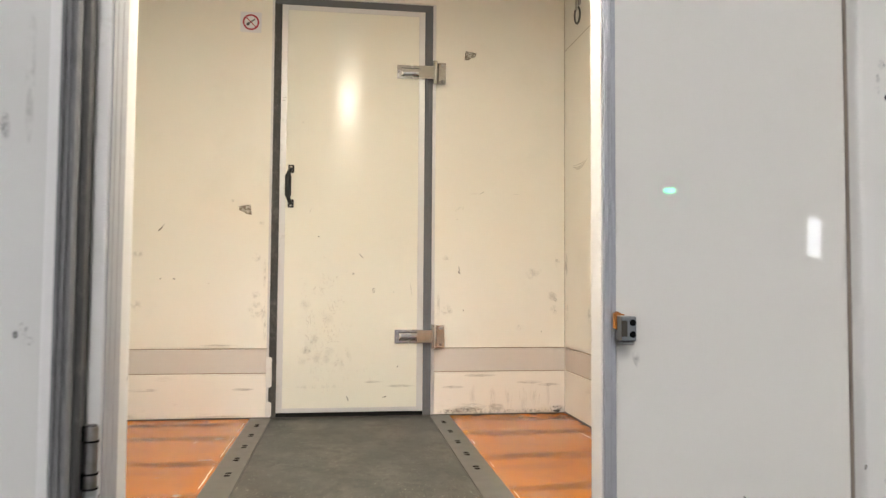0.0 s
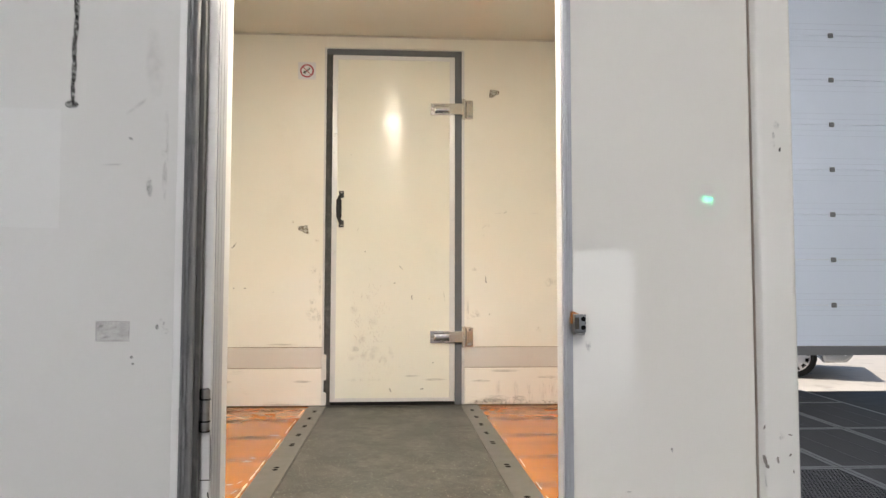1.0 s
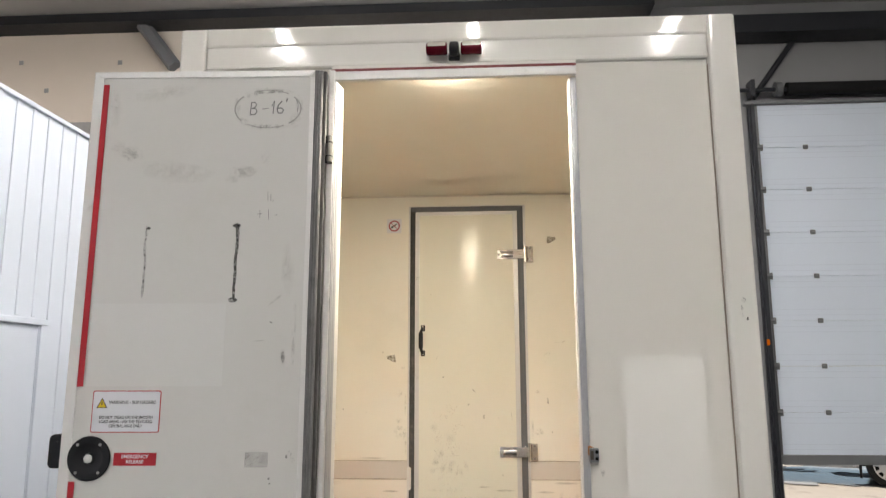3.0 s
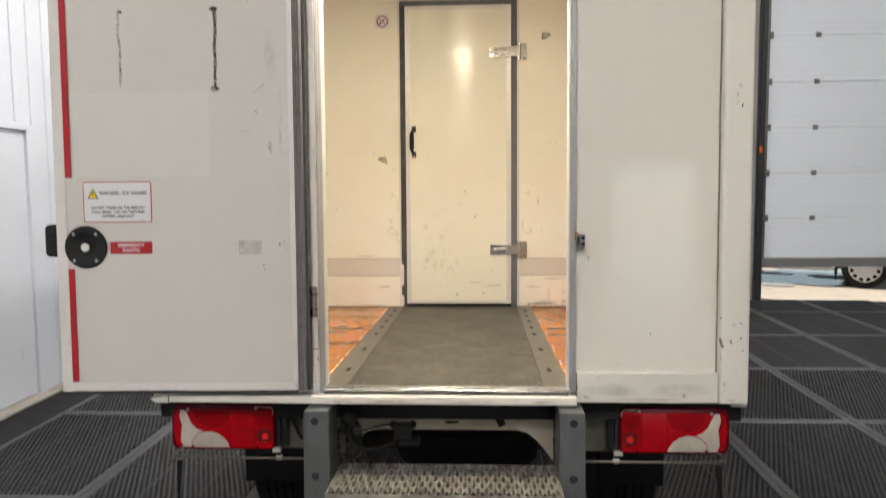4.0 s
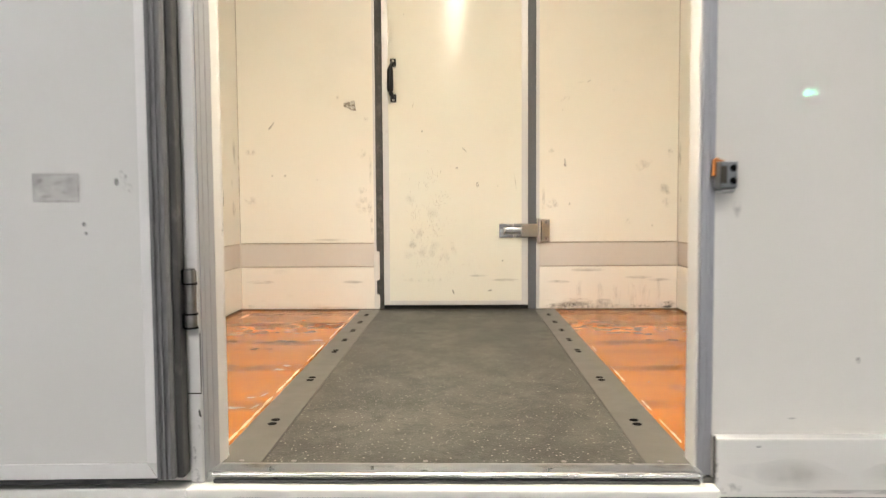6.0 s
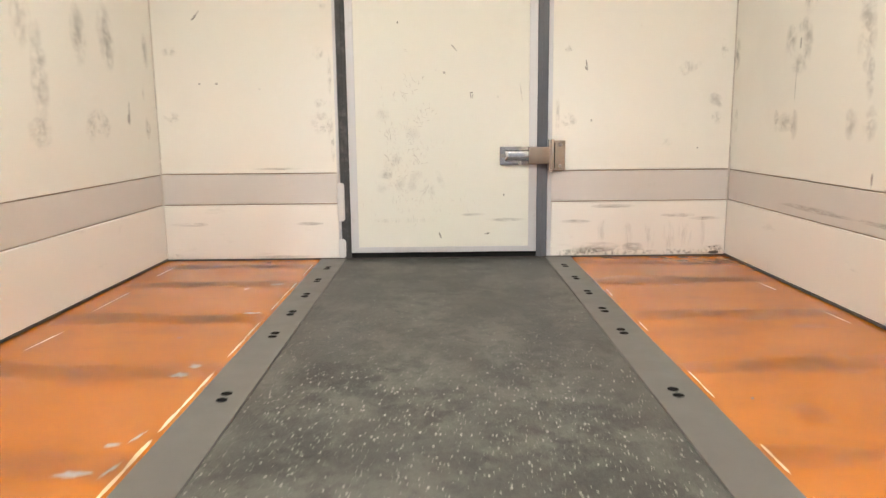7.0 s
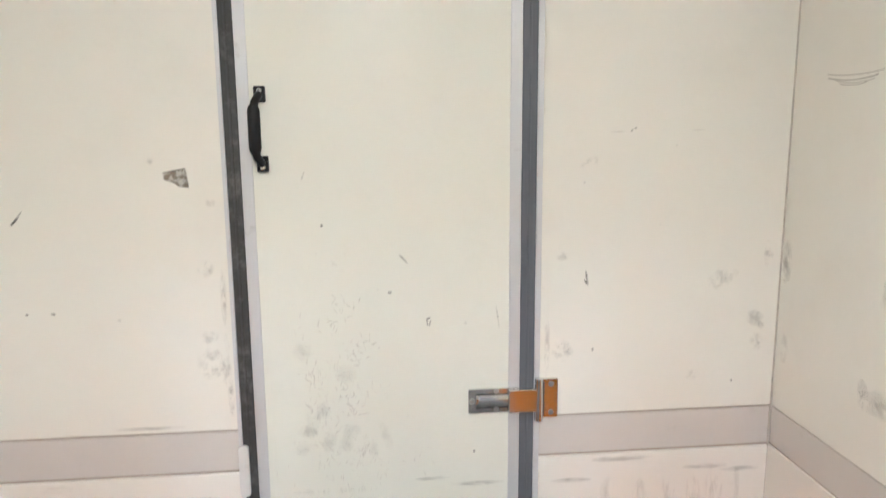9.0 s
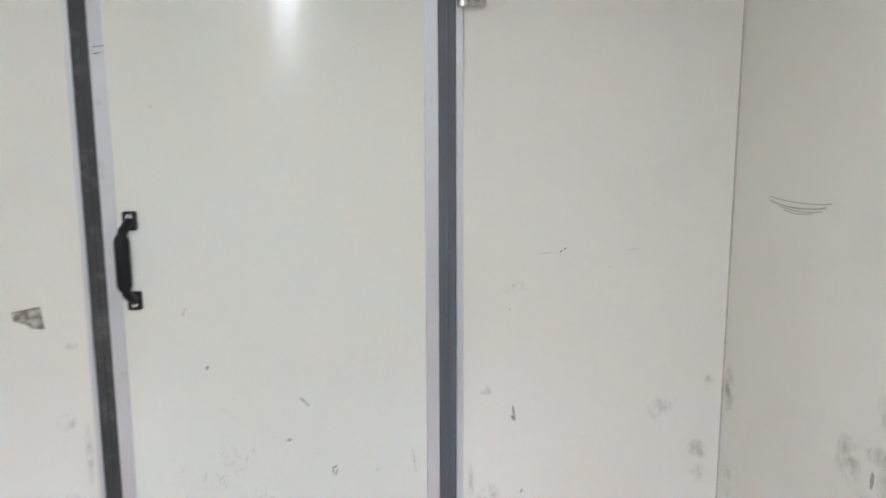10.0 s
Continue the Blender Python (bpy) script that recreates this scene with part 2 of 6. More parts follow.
M["partition"] = mat("white_ribbed_panel", (0.66, 0.715, 0.80), 0.45, 0, 0.015, 3, 0.02, 60)
M["gpanel"] = mat("pale_grey_door_panel", (0.64, 0.70, 0.78), 0.6, 0, 0.02, 2, 0, 40, piece=0.06)
M["gpanel"].node_tree.nodes["Principled BSDF"].inputs["Specular IOR Level"].default_value = 0.1
# groove lines are darker strips; their shade is in the colour
M["ggroove"] = mat("shaded_panel_groove", (0.50, 0.55, 0.62), 0.5)
M["ghard"] = mat("grey_door_hardware", (0.17, 0.175, 0.18), 0.4, 0.6)
M["gseal"] = mat("grey_bottom_rail", (0.17, 0.175, 0.18), 0.5, 0.2)
M["dark_steel"] = mat("dark_roof_steel", (0.028, 0.030, 0.035), 0.5, 0.4)
M["hallgrey"] = mat("grey_hall_wall", (0.34, 0.34, 0.34), 0.6, 0, 0.04, 2)
M["endwall"] = mat("dull_grey_end_wall", (0.23, 0.23, 0.235), 0.6, 0, 0.04, 2)
M["hallbeige"] = mat("beige_insulated_wall", (0.74, 0.665, 0.585), 0.6, 0, 0.03, 2)
M["carpaint"] = mat("silver_car_paint", (0.45, 0.46, 0.47), 0.25, 0.5, 0.02, 5, coat=0.5)
M["rim"] = mat("silver_wheel_cover", (0.55, 0.55, 0.56), 0.3, 0.6, 0.03, 10)
M["floor_smear"] = stain("brown_floor_smear", (0.15, 0.078, 0.036), 0.30, 13, 1.0, (0.28, 0.66), (0.8, 1.1, 1))
M["floor_smear"].node_tree.nodes["Principled BSDF"].inputs["Roughness"].default_value = 0.28
M["smudge"] = stain("grey_smudge", (0.24, 0.20, 0.15), 0.36, 48, 1.0, (0.44, 0.70))
M["smudge_tall"] = stain("streaky_smudge", (0.26, 0.22, 0.17), 0.38, 38, 1.0, (0.44, 0.70), (1.5, 1.5, 0.6))
M["streaks"] = stain("fine_grey_streaks", (0.26, 0.22, 0.17), 0.16, 60, 1.0, (0.46, 0.62), (1.6, 1.6, 0.25))
M["bulb"] = stain("painted_bulb_glow", (0.78, 0.012, 0.010), 0.75, 3, 1.1, (0.0, 0.05))
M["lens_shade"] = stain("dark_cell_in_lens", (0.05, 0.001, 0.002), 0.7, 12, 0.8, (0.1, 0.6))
M["smear"] = stain("soft_hand_smear", (0.25, 0.22, 0.18), 0.52, 30, 1.5, (0.40, 0.66))
M["grime"] = stain("dark_low_grime", (0.10, 0.085, 0.065), 0.6, 90, 1.2, (0.48, 0.64))
M["dirtline"] = stain("brown_dirt_line", (0.24, 0.19, 0.12), 0.42, 40, 1.0, (0.35, 0.65), (0.5, 0.5, 2.0))
M["scratch"] = stain("black_scratch", (0.06, 0.055, 0.05), 0.62, 90, 0.6, (0.3, 0.55))
M["scribble"] = stain("fine_scuffs", (0.28, 0.26, 0.22), 0.19, 72, 1.2, (0.44, 0.70), (1.2, 1.2, 0.8))
M["patch"] = stain("torn_sticker_rest", (0.30, 0.25, 0.19), 0.75, 70, 0.3, (0.25, 0.62))
M["faded"] = stain("grey_sticker_rest", (0.46, 0.44, 0.42), 0.50, 16, 0.25, (0.2, 0.75))
M["pen"] = mat("marker_pen_line", (0.16, 0.16, 0.16), 0.6)
M["haze"] = stain("thin_grey_haze", (0.30, 0.27, 0.21), 0.30, 16, 1.2, (0.30, 0.70))
M["soft_rub"] = stain("soft_grey_rub", (0.33, 0.30, 0.25), 0.22, 34, 1.3, (0.36, 0.72))
M["scuff_line"] = mat("grey_scuff_line", (0.42, 0.39, 0.35), 0.6)
M["film"] = mat("pale_film_patch", (0.642, 0.637, 0.612), 0.14, 0, 0.02, 3)
M["jamb_grey"] = mat("grey_aluminium_jamb", (0.39, 0.395, 0.42), 0.42, 0.45, 0.06, 12, 0.05, 200, stretch=(1, 1, 0.15), dirt=GRIME, dirt_at=(0.60, 0.85), dirt_scale=22, dirt_amount=0.35)
M["hinge_dark"] = mat("grimy_hinge_steel", (0.14, 0.135, 0.13), 0.4, 0.7, 0.2, 30)
M["barrel"] = mat("worn_barrel_steel", (0.27, 0.255, 0.24), 0.32, 0.9, 0.2, 40, 0.1, 150, dirt=(0.06, 0.05, 0.04), dirt_at=(0.45, 0.75), dirt_scale=30, dirt_amount=0.6)
M["chip"] = mat("brown_grey_paint_chip", (0.23, 0.205, 0.175), 0.6, 0, 0.3, 60)
M["stroke"] = mat("faint_grey_scuff_line", (0.575, 0.55, 0.49), 0.6, 0, 0.25, 60)
M["stroke_pale"] = mat("fainter_scuff_line", (0.665, 0.64, 0.575), 0.6, 0, 0.2, 60)
M["rub"] = stain("dark_rubbed_streak", (0.05, 0.048, 0.042), 0.9, 110, 0.25, (0.30, 0.56))
M["rub_pale"] = stain("grey_rubbed_streak", (0.10, 0.095, 0.085), 0.62, 95, 0.25, (0.36, 0.62))
M["faded_red"] = mat("faded_red_print", (0.36, 0.035, 0.065), 0.5)
M["cladding"] = mat("white_wall_cladding", (0.78, 0.79, 0.80), 0.5, 0, 0.02, 3)
M["pale_floor"] = mat("pale_sealed_concrete", (0.24, 0.24, 0.235), 0.35, 0, 0.1, 2.5, 0.1, 60, dirt=(0.2, 0.2, 0.2), dirt_at=(0.5, 0.8), dirt_scale=2, dirt_amount=0.4)
M["brace_steel"] = mat("grey_painted_steel", (0.16, 0.17, 0.19), 0.45, 0.3, 0.06, 6)
M["pen_thin"] = mat("faded_pen_line", (0.31, 0.305, 0.29), 0.6)
M["strapmark"] = mat("dark_rubbed_mark", (0.06, 0.058, 0.05), 0.6, 0, 0.4, 60)
M["bolt"] = mat("dull_bolt", (0.35, 0.34, 0.33), 0.4, 0.8)
M["hole"] = mat("dark_bolt_hole", (0.035, 0.037, 0.04), 0.5, 0.4)
M["amber"] = mat("amber_marker_lens", (0.75, 0.16, 0.01), 0.2)
M["orange_plastic"] = mat("orange_plastic_tab", (0.36, 0.13, 0.025), 0.4)
M["dull_steel"] = mat("dull_hinge_steel", (0.46, 0.44, 0.42), 0.34, 0.9, 0.1, 30)
M["green"] = mat("clouded_lamp_plastic", (0.42, 0.42, 0.40), 0.3)

# centre aisle: grey anti-slip resin with pale flakes, thicker towards the rear sill
m = bpy.data.materials.new("grey_anti_slip_resin")
nt, nodes, links, bsdf = nodes_of(m)
base = noise_node(nt, 6.5, 9, (1, 1, 1), 0.72)
rp = ramp(nt, 0.34, 0.66, (0.013, 0.0132, 0.0115, 1), (0.070, 0.068, 0.058, 1))
links.new(base.outputs["Fac"], rp.inputs["Fac"])
wipe = noise_node(nt, 1.8, 3)
vo = nodes.new("ShaderNodeTexVoronoi")
vo.inputs["Scale"].default_value = 140
tc = nodes.new("ShaderNodeTexCoord")
lengthen = nodes.new("ShaderNodeMapping")
lengthen.inputs["Scale"].default_value = (1.1, 0.8, 1.0)
lengthen.inputs["Rotation"].default_value = (0, 0, 0.2)
links.new(tc.outputs["Object"], lengthen.inputs["Vector"])
links.new(lengthen.outputs["Vector"], vo.inputs["Vector"])
sep = nodes.new("ShaderNodeSeparateColor")
links.new(vo.outputs["Color"], sep.inputs[0])
dist = ramp(nt, 0.15, 0.23, (1, 1, 1, 1), (0, 0, 0, 1))
grow = nodes.new("ShaderNodeMath")
grow.operation = "MULTIPLY_ADD"
grow.inputs[1].default_value, grow.inputs[2].default_value = 1.5, 0.55
links.new(sep.outputs[1], grow.inputs[0])
size = nodes.new("ShaderNodeMath")
size.operation = "MULTIPLY"
links.new(vo.outputs["Distance"], size.inputs[0])
links.new(grow.outputs[0], size.inputs[1])
links.new(size.outputs[0], dist.inputs["Fac"])
pick = nodes.new("ShaderNodeMath")
pick.operation = "GREATER_THAN"
pick.inputs[1].default_value = 0.45
links.new(sep.outputs[0], pick.inputs[0])
fl = nodes.new("ShaderNodeMath")
fl.operation = "MULTIPLY"
links.new(dist.outputs["Color"], fl.inputs[0])
links.new(pick.outputs[0], fl.inputs[1])
wr = ramp(nt, 0.26, 0.50)
links.new(wipe.outputs["Fac"], wr.inputs["Fac"])
# the flakes lie thick by the doorway and thin out towards the bulkhead
along = nodes.new("ShaderNodeSeparateXYZ")
links.new(tc.outputs["Object"], along.inputs[0])
thin = nodes.new("ShaderNodeMapRange")
thin.inputs["From Min"].default_value, thin.inputs["From Max"].default_value = 2.35, 3.25
thin.inputs["To Min"].default_value, thin.inputs["To Max"].default_value = 0.32, 0.80
links.new(along.outputs[1], thin.inputs["Value"])
links.new(thin.outputs["Result"], pick.inputs[1])
fl2 = nodes.new("ShaderNodeMath")
fl2.operation = "MULTIPLY"
links.new(fl.outputs[0], fl2.inputs[0])
links.new(wr.outputs["Color"], fl2.inputs[1])
patchy = noise_node(nt, 11, 10, (1, 1, 1), 0.72)
pr = ramp(nt, 0.48, 0.60, (0, 0, 0, 1), (0.85, 0.85, 0.85, 1))
links.new(patchy.outputs["Fac"], pr.inputs["Fac"])
cloud = noise_node(nt, 6.0, 8, (1.2, 0.8, 1), 0.68)
cr = ramp(nt, 0.46, 0.60, (0.9, 0.9, 0.9, 1), (0, 0, 0, 1))
links.new(cloud.outputs["Fac"], cr.inputs["Fac"])
pale = blend(nt, cr.outputs["Color"], (0.086, 0.0835, 0.070), rp.outputs["Color"])
mottled = blend(nt, pr.outputs["Color"], pale, (0.020, 0.0195, 0.0175))
links.new(blend(nt, fl2.outputs[0], mottled, (0.40, 0.39, 0.35)), bsdf.inputs["Base Color"])
bsdf.inputs["Roughness"].default_value = 0.44
bsdf.inputs["Specular IOR Level"].default_value = 0.5
bp = nodes.new("ShaderNodeBump")
bp.inputs["Strength"].default_value, bp.inputs["Distance"].default_value = 0.5, 0.002
links.new(noise_node(nt, 190, 3).outputs["Fac"], bp.inputs["Height"])
links.new(bp.outputs["Normal"], bsdf.inputs["Normal"])
M["aisle"] = m

# lamp lenses: clear-coated coloured plastic
for key, col in (("lens_dark", (0.10, 0.002, 0.010)), ("lens_red", (0.36, 0.003, 0.008)), ("lens_mid", (0.25, 0.002, 0.006)), ("lens_cloud", (0.40, 0.36, 0.315)), ("lens_clear", (0.50, 0.45, 0.40)), ("lens_bright", (0.80, 0.03, 0.012))):
    M[key] = mat(key, col, 0.10, 0, 0.12, 30, 0.06, 60, dirt=[c * 0.3 for c in col], dirt_at=(0.48, 0.8), dirt_scale=9, dirt_amount=0.5)
    M[key].node_tree.nodes["Principled BSDF"].inputs["Specular IOR Level"].default_value = 0.3
M["lamp_glow"] = glow("warm_led_diffuser", (1.0, 0.912, 0.735), 1370)
M["sign_glow"] = glow("green_sign_panel", (0.05, 1.0, 0.45), 66)
M["tube_glow"] = glow("cool_strip_diffuser", (1.0, 0.972, 0.95), 255)

# anisotropic gloss draws the lamp's highlight into an upright streak, partly for lens glare
nt = M["leaf"].node_tree
tg = nt.nodes.new("ShaderNodeTangent")
tg.direction_type, tg.axis = "RADIAL", "Z"
lf = nt.nodes["Principled BSDF"]
lf.inputs["Anisotropic"].default_value, lf.inputs["Anisotropic Rotation"].default_value = 0.86, 0.25
lf.inputs["Specular IOR Level"].default_value = 0.16
lf.inputs["Coat Weight"].default_value, lf.inputs["Coat Roughness"].default_value = 0.035, 0.10
nt.links.new(tg.outputs["Tangent"], lf.inputs["Tangent"])

# ---- building helpers ----
BASE = {}


def thing(name, base, label, category, group="", kind="", m=None, world_frame=False):
    """An empty at the base of a thing; van things are given in the van's own frame."""
    ob = new(name)
    ob.empty_display_size = 0.1
    ob.matrix_world = (Matrix() if world_frame else VAN) @ (m if m is not None else Matrix.Translation(base))
    BASE[ob.name] = Vector((0, 0, 0)) if m is not None else Vector(base)
    return tagged(ob, label, category, group, kind)


def finish(bm, material, name, smooth=False):
    me = bpy.data.meshes.new(name)
    bmesh.ops.recalc_face_normals(bm, faces=bm.faces)
    bm.to_mesh(me)
    bm.free()
    for one in (material if isinstance(material, (list, tuple)) else [material]):
        me.materials.append(M[one])
    for p in me.polygons:
        p.use_smooth = smooth
    if smooth:
        me.set_sharp_from_angle(angle=radians(38))
    return me


def part(name, bm, material, parent, label="", smooth=False):
    b = BASE.get(parent.name, Vector((0, 0, 0)))
    if b.length:
        bmesh.ops.translate(bm, verts=bm.verts, vec=-b)
    ob = new(name, finish(bm, material, name, smooth))
    ob.parent = parent
    BASE[ob.name] = b.copy()
    return tagged(ob, label)


def whole(name, bm, material, label, category, kind="", world_frame=False, smooth=False):
    ob = new(name, finish(bm, material, name, smooth))
    ob.matrix_world = Matrix() if world_frame else VAN
    BASE[ob.name] = Vector((0, 0, 0))
    return tagged(ob, label, category, "", kind)


def box(x0, x1, y0, y1, z0, z1, bevel=0.0, seg=2, bm=None):
    own = bmesh.new()
    bmesh.ops.create_cube(own, size=1.0)
    for v in own.verts:
        v.co = Vector(((x0 + x1) / 2 + v.co.x * (x1 - x0), (y0 + y1) / 2 + v.co.y * (y1 - y0), (z0 + z1) / 2 + v.co.z * (z1 - z0)))
    if bevel:
        bmesh.ops.bevel(own, geom=own.edges[:], offset=bevel, segments=seg, profile=0.6, affect="EDGES")
    return join(bm, own)


def join(bm, own):
    if bm is None:
        return own
    tmp = bpy.data.meshes.new("tmp")
    own.to_mesh(tmp)
    own.free()
    bm.from_mesh(tmp)
    bpy.data.meshes.remove(tmp)
    return bm


def rod(p, q, r, seg=12, r2=None, bm=None):
    own = bmesh.new()
    p, q = Vector(p), Vector(q)
    bmesh.ops.create_cone(own, cap_ends=True, segments=seg, radius1=r, radius2=r if r2 is None else r2, depth=(q - p).length)
    m = Matrix.Translation((p + q) / 2) @ (q - p).to_track_quat("Z", "Y").to_matrix().to_4x4()
    bmesh.ops.transform(own, matrix=m, verts=own.verts)
    return join(bm, own)


def pipe(pts, r, seg=8, bm=None):
    """A bent rod or cable through the points."""
    own = bmesh.new()
    pts = [Vector(p) for p in pts]
    rings, was, q = [], None, None
    for i, p in enumerate(pts):
        d = (pts[min(i + 1, len(pts) - 1)] - pts[max(i - 1, 0)]).normalized()
        q = d.to_track_quat("Z", "Y") if was is None else was.rotation_difference(d) @ q
        was = d
        rings.append([own.verts.new(p + q @ Vector((r * math.cos(a), r * math.sin(a), 0))) for a in [math.tau * k / seg for k in range(seg)]])
    for a, b in zip(rings, rings[1:]):
        for k in range(seg):
            own.faces.new((a[k], a[(k + 1) % seg], b[(k + 1) % seg], b[k]))
    own.faces.new(rings[0]), own.faces.new(rings[-1])
    return join(bm, own)


def slab(outline, y0, y1, bevel=0.0, bm=None, seg=2):
    """An outline in x and z, thick from y0 to y1."""
    own = bmesh.new()
    a = [own.verts.new((x, y0, z)) for x, z in outline]
    f = own.faces.new(a)
    r = bmesh.ops.extrude_face_region(own, geom=[f])
    bmesh.ops.translate(own, verts=[g for g in r["geom"] if isinstance(g, bmesh.types.BMVert)], vec=(0, y1 - y0, 0))
    if bevel:
        own.faces.ensure_lookup_table()
        edges = [e for e in own.edges if abs(e.verts[0].co.y - e.verts[1].co.y) < 1e-6]
        bmesh.ops.bevel(own, geom=edges, offset=bevel, segments=seg, profile=0.6, affect="EDGES")
    return join(bm, own)


def column(outline, z0, z1, bm=None):
    """An outline in x and y, standing from z0 to z1."""
    own = bmesh.new()
    f = own.faces.new([own.verts.new((x, y, z0)) for x, y in outline])
    r = bmesh.ops.extrude_face_region(own, geom=[f])
    bmesh.ops.translate(own, verts=[g for g in r["geom"] if isinstance(g, bmesh.types.BMVert)], vec=(0, 0, z1 - z0))
    return join(bm, own)


def patch(pts, y):
    """A thin flat remnant with a straight-edged outline in x and z."""
    own = bmesh.new()
    uv = own.loops.layers.uv.new("UVMap")
    xs, zs = [p[0] for p in pts], [p[1] for p in pts]
    f = own.faces.new([own.verts.new((x, y, z)) for x, z in pts])
    for lp, (x, z) in zip(f.loops, pts):
        lp[uv].uv = (0.25 + 0.5 * (x - min(xs)) / (max(xs) - min(xs)), 0.25 + 0.5 * (z - min(zs)) / (max(zs) - min(zs)))
    return own


def rounded(x0, x1, z0, z1, r, n=5):
    pts = []
    for cx, cz, a0 in ((x1 - r, z1 - r, 0), (x0 + r, z1 - r, 90), (x0 + r, z0 + r, 180), (x1 - r, z0 + r, 270)):
        for k in range(n + 1):
            a = radians(a0 + 90 * k / n)
            pts.append((cx + r * math.cos(a), cz + r * math.sin(a)))
    return pts


def lathe(profile, centre, axis, seg=32, bm=None, cap=True):
    """Turns (radius, along) pairs about an axis through the centre."""
    own = bmesh.new()
    rings = []
    for r, h in profile:
        rings.append([own.verts.new((max(r, 1e-4) * math.cos(a), max(r, 1e-4) * math.sin(a), h)) for a in [math.tau * k / seg for k in range(seg)]])
    for a, b in zip(rings, rings[1:]):
        for k in range(seg):
            own.faces.new((a[k], a[(k + 1) % seg], b[(k + 1) % seg], b[k]))
    if cap:
        own.faces.new(rings[0]), own.faces.new(rings[-1])
    m = Matrix.Translation(centre) @ Vector(axis).to_track_quat("Z", "Y").to_matrix().to_4x4()
    bmesh.ops.transform(own, matrix=m, verts=own.verts)
    return join(bm, own)


def sheet(centre, w, h, face, turn=0.0, ragged=0.0, n=18):
    """A thin rubbed-on patch with an uneven rim and its own uv; face: 'y' on a wall across, 'x' on a side wall, 'z' on a floor."""
    own = bmesh.new()
    uv = own.loops.layers.uv.new("UVMap")
    rim = []
    for k in range(n):
        a = math.tau * k / n
        r = 1 - ragged * random.random()
        u, v = math.cos(a) * r, math.sin(a) * r
        rim.append((u, v))
    if n == 4:
        rim = [(-1, -1), (1, -1), (1, 1), (-1, 1)]
    ct, st = math.cos(radians(turn)), math.sin(radians(turn))
    vs = []
    for u, v in rim:
        x, z = u * w / 2, v * h / 2
        x, z = x * ct - z * st, x * st + z * ct
        off = {"y": (x, 0, z), "x": (0, x, z), "z": (x, z, 0)}[face]
        vs.append(own.verts.new(Vector(centre) + Vector(off)))
    f = own.faces.new(vs)
    for lp, (u, v) in zip(f.loops, rim):
        lp[uv].uv = (0.5 + u / 2, 0.5 + v / 2) if n != 4 else (0.5 + u * 0.3, 0.5 + v * 0.3)
    return own


def words(name, text, size, m, material, parent, label="", spread=1.0):
    cu = bpy.data.curves.new(name, "FONT")
    cu.body, cu.size, cu.align_x, cu.align_y, cu.extrude = text, size, "CENTER", "CENTER", 0.0003
    cu.space_line, cu.offset = 1.05, 0.0003
    tmp = bpy.data.objects.new("tmp_text", cu)
    scene.collection.objects.link(tmp)
    me = bpy.data.meshes.new_from_object(tmp.evaluated_get(bpy.context.evaluated_depsgraph_get()))
    bpy.data.objects.remove(tmp)
    me.transform(Matrix.Diagonal((spread, 1, 1, 1)))
    me.transform(m)
    me.materials.clear()
    me.materials.append(M[material])
    ob = new(name, me)
    ob.parent = parent
    return tagged(ob, label)

# ---- the van's box: setting ----
W, Y0, Y1, ZF, ZC = 1.025, 1.835, 3.93, 0.86, 2.885
WO = 1.078
floor = whole("floor", box(-W, W, 1.882, Y1, 0.80, ZF - 0.006), "under", "plywood load floor carrying orange painted side areas and a grey centre aisle", "floor", "structure")
for sx in (-1, 1):
    x0, x1 = sorted((sx * 0.455, sx * (W - 0.001)))
    part("painted_area", box(x0, x1, 1.882, Y1, ZF - 0.006, ZF - 0.0005), "orange", floor, "glossy orange painted floor, scuffed down to the board in places")
    x0, x1 = sorted((sx * 0.362, sx * 0.455))
    rail = part("floor_rail", box(x0, x1, 1.882, Y1 - 0.001, ZF - 0.006, ZF + 0.003, 0.0015, 1), "strip", floor, "flat grey metal strip with paired slots")
    for y in (2.14, 2.547, 2.937, 3.137, 3.337, 3.537, 3.737):
        for dy in (-0.017, 0.017):
            part("slot", lathe([(0.0105, 0.0), (0.0100, -0.0006), (0.002, -0.0009)], (sx * 0.404, y + dy * 0.9, ZF + 0.0040), (0, 0, 1), 18), "slot", rail)
    # pale strips along the rail's outer edge: worn paint with its highlight painted in
    runs = ((1.89, 2.36, 0.010), (2.40, 2.67, 0.008), (2.78, 3.04, 0.006), (3.18, 3.50, 0.005), (3.62, 3.80, 0.004)) if sx < 0 else ((2.00, 2.16, 0.005), (2.24, 2.33, 0.006), (2.52, 2.66, 0.004), (2.95, 3.02, 0.003), (3.3, 3.38, 0.003))
    for y0, y1, wide in runs:
        n = max(2, int((y1 - y0) / 0.09))
        for k in range(n):
            ya, yb = y0 + (y1 - y0) * k / n, y0 + (y1 - y0) * (k + 1.25) / n
            part("worn_edge", sheet((sx * (0.4655 + random.uniform(0, 0.002)), (ya + yb) / 2, ZF + 0.0006), wide * random.uniform(0.8, 1.1), yb - ya, "z", random.uniform(-0.4, 0.4), 0.25, 20), "orange_edge", floor)
part("aisle", box(-0.3604, 0.3604, 1.882, Y1 - 0.001, ZF - 0.006, ZF + 0.001), "aisle", floor, "grey anti-slip resin aisle with pale flakes")
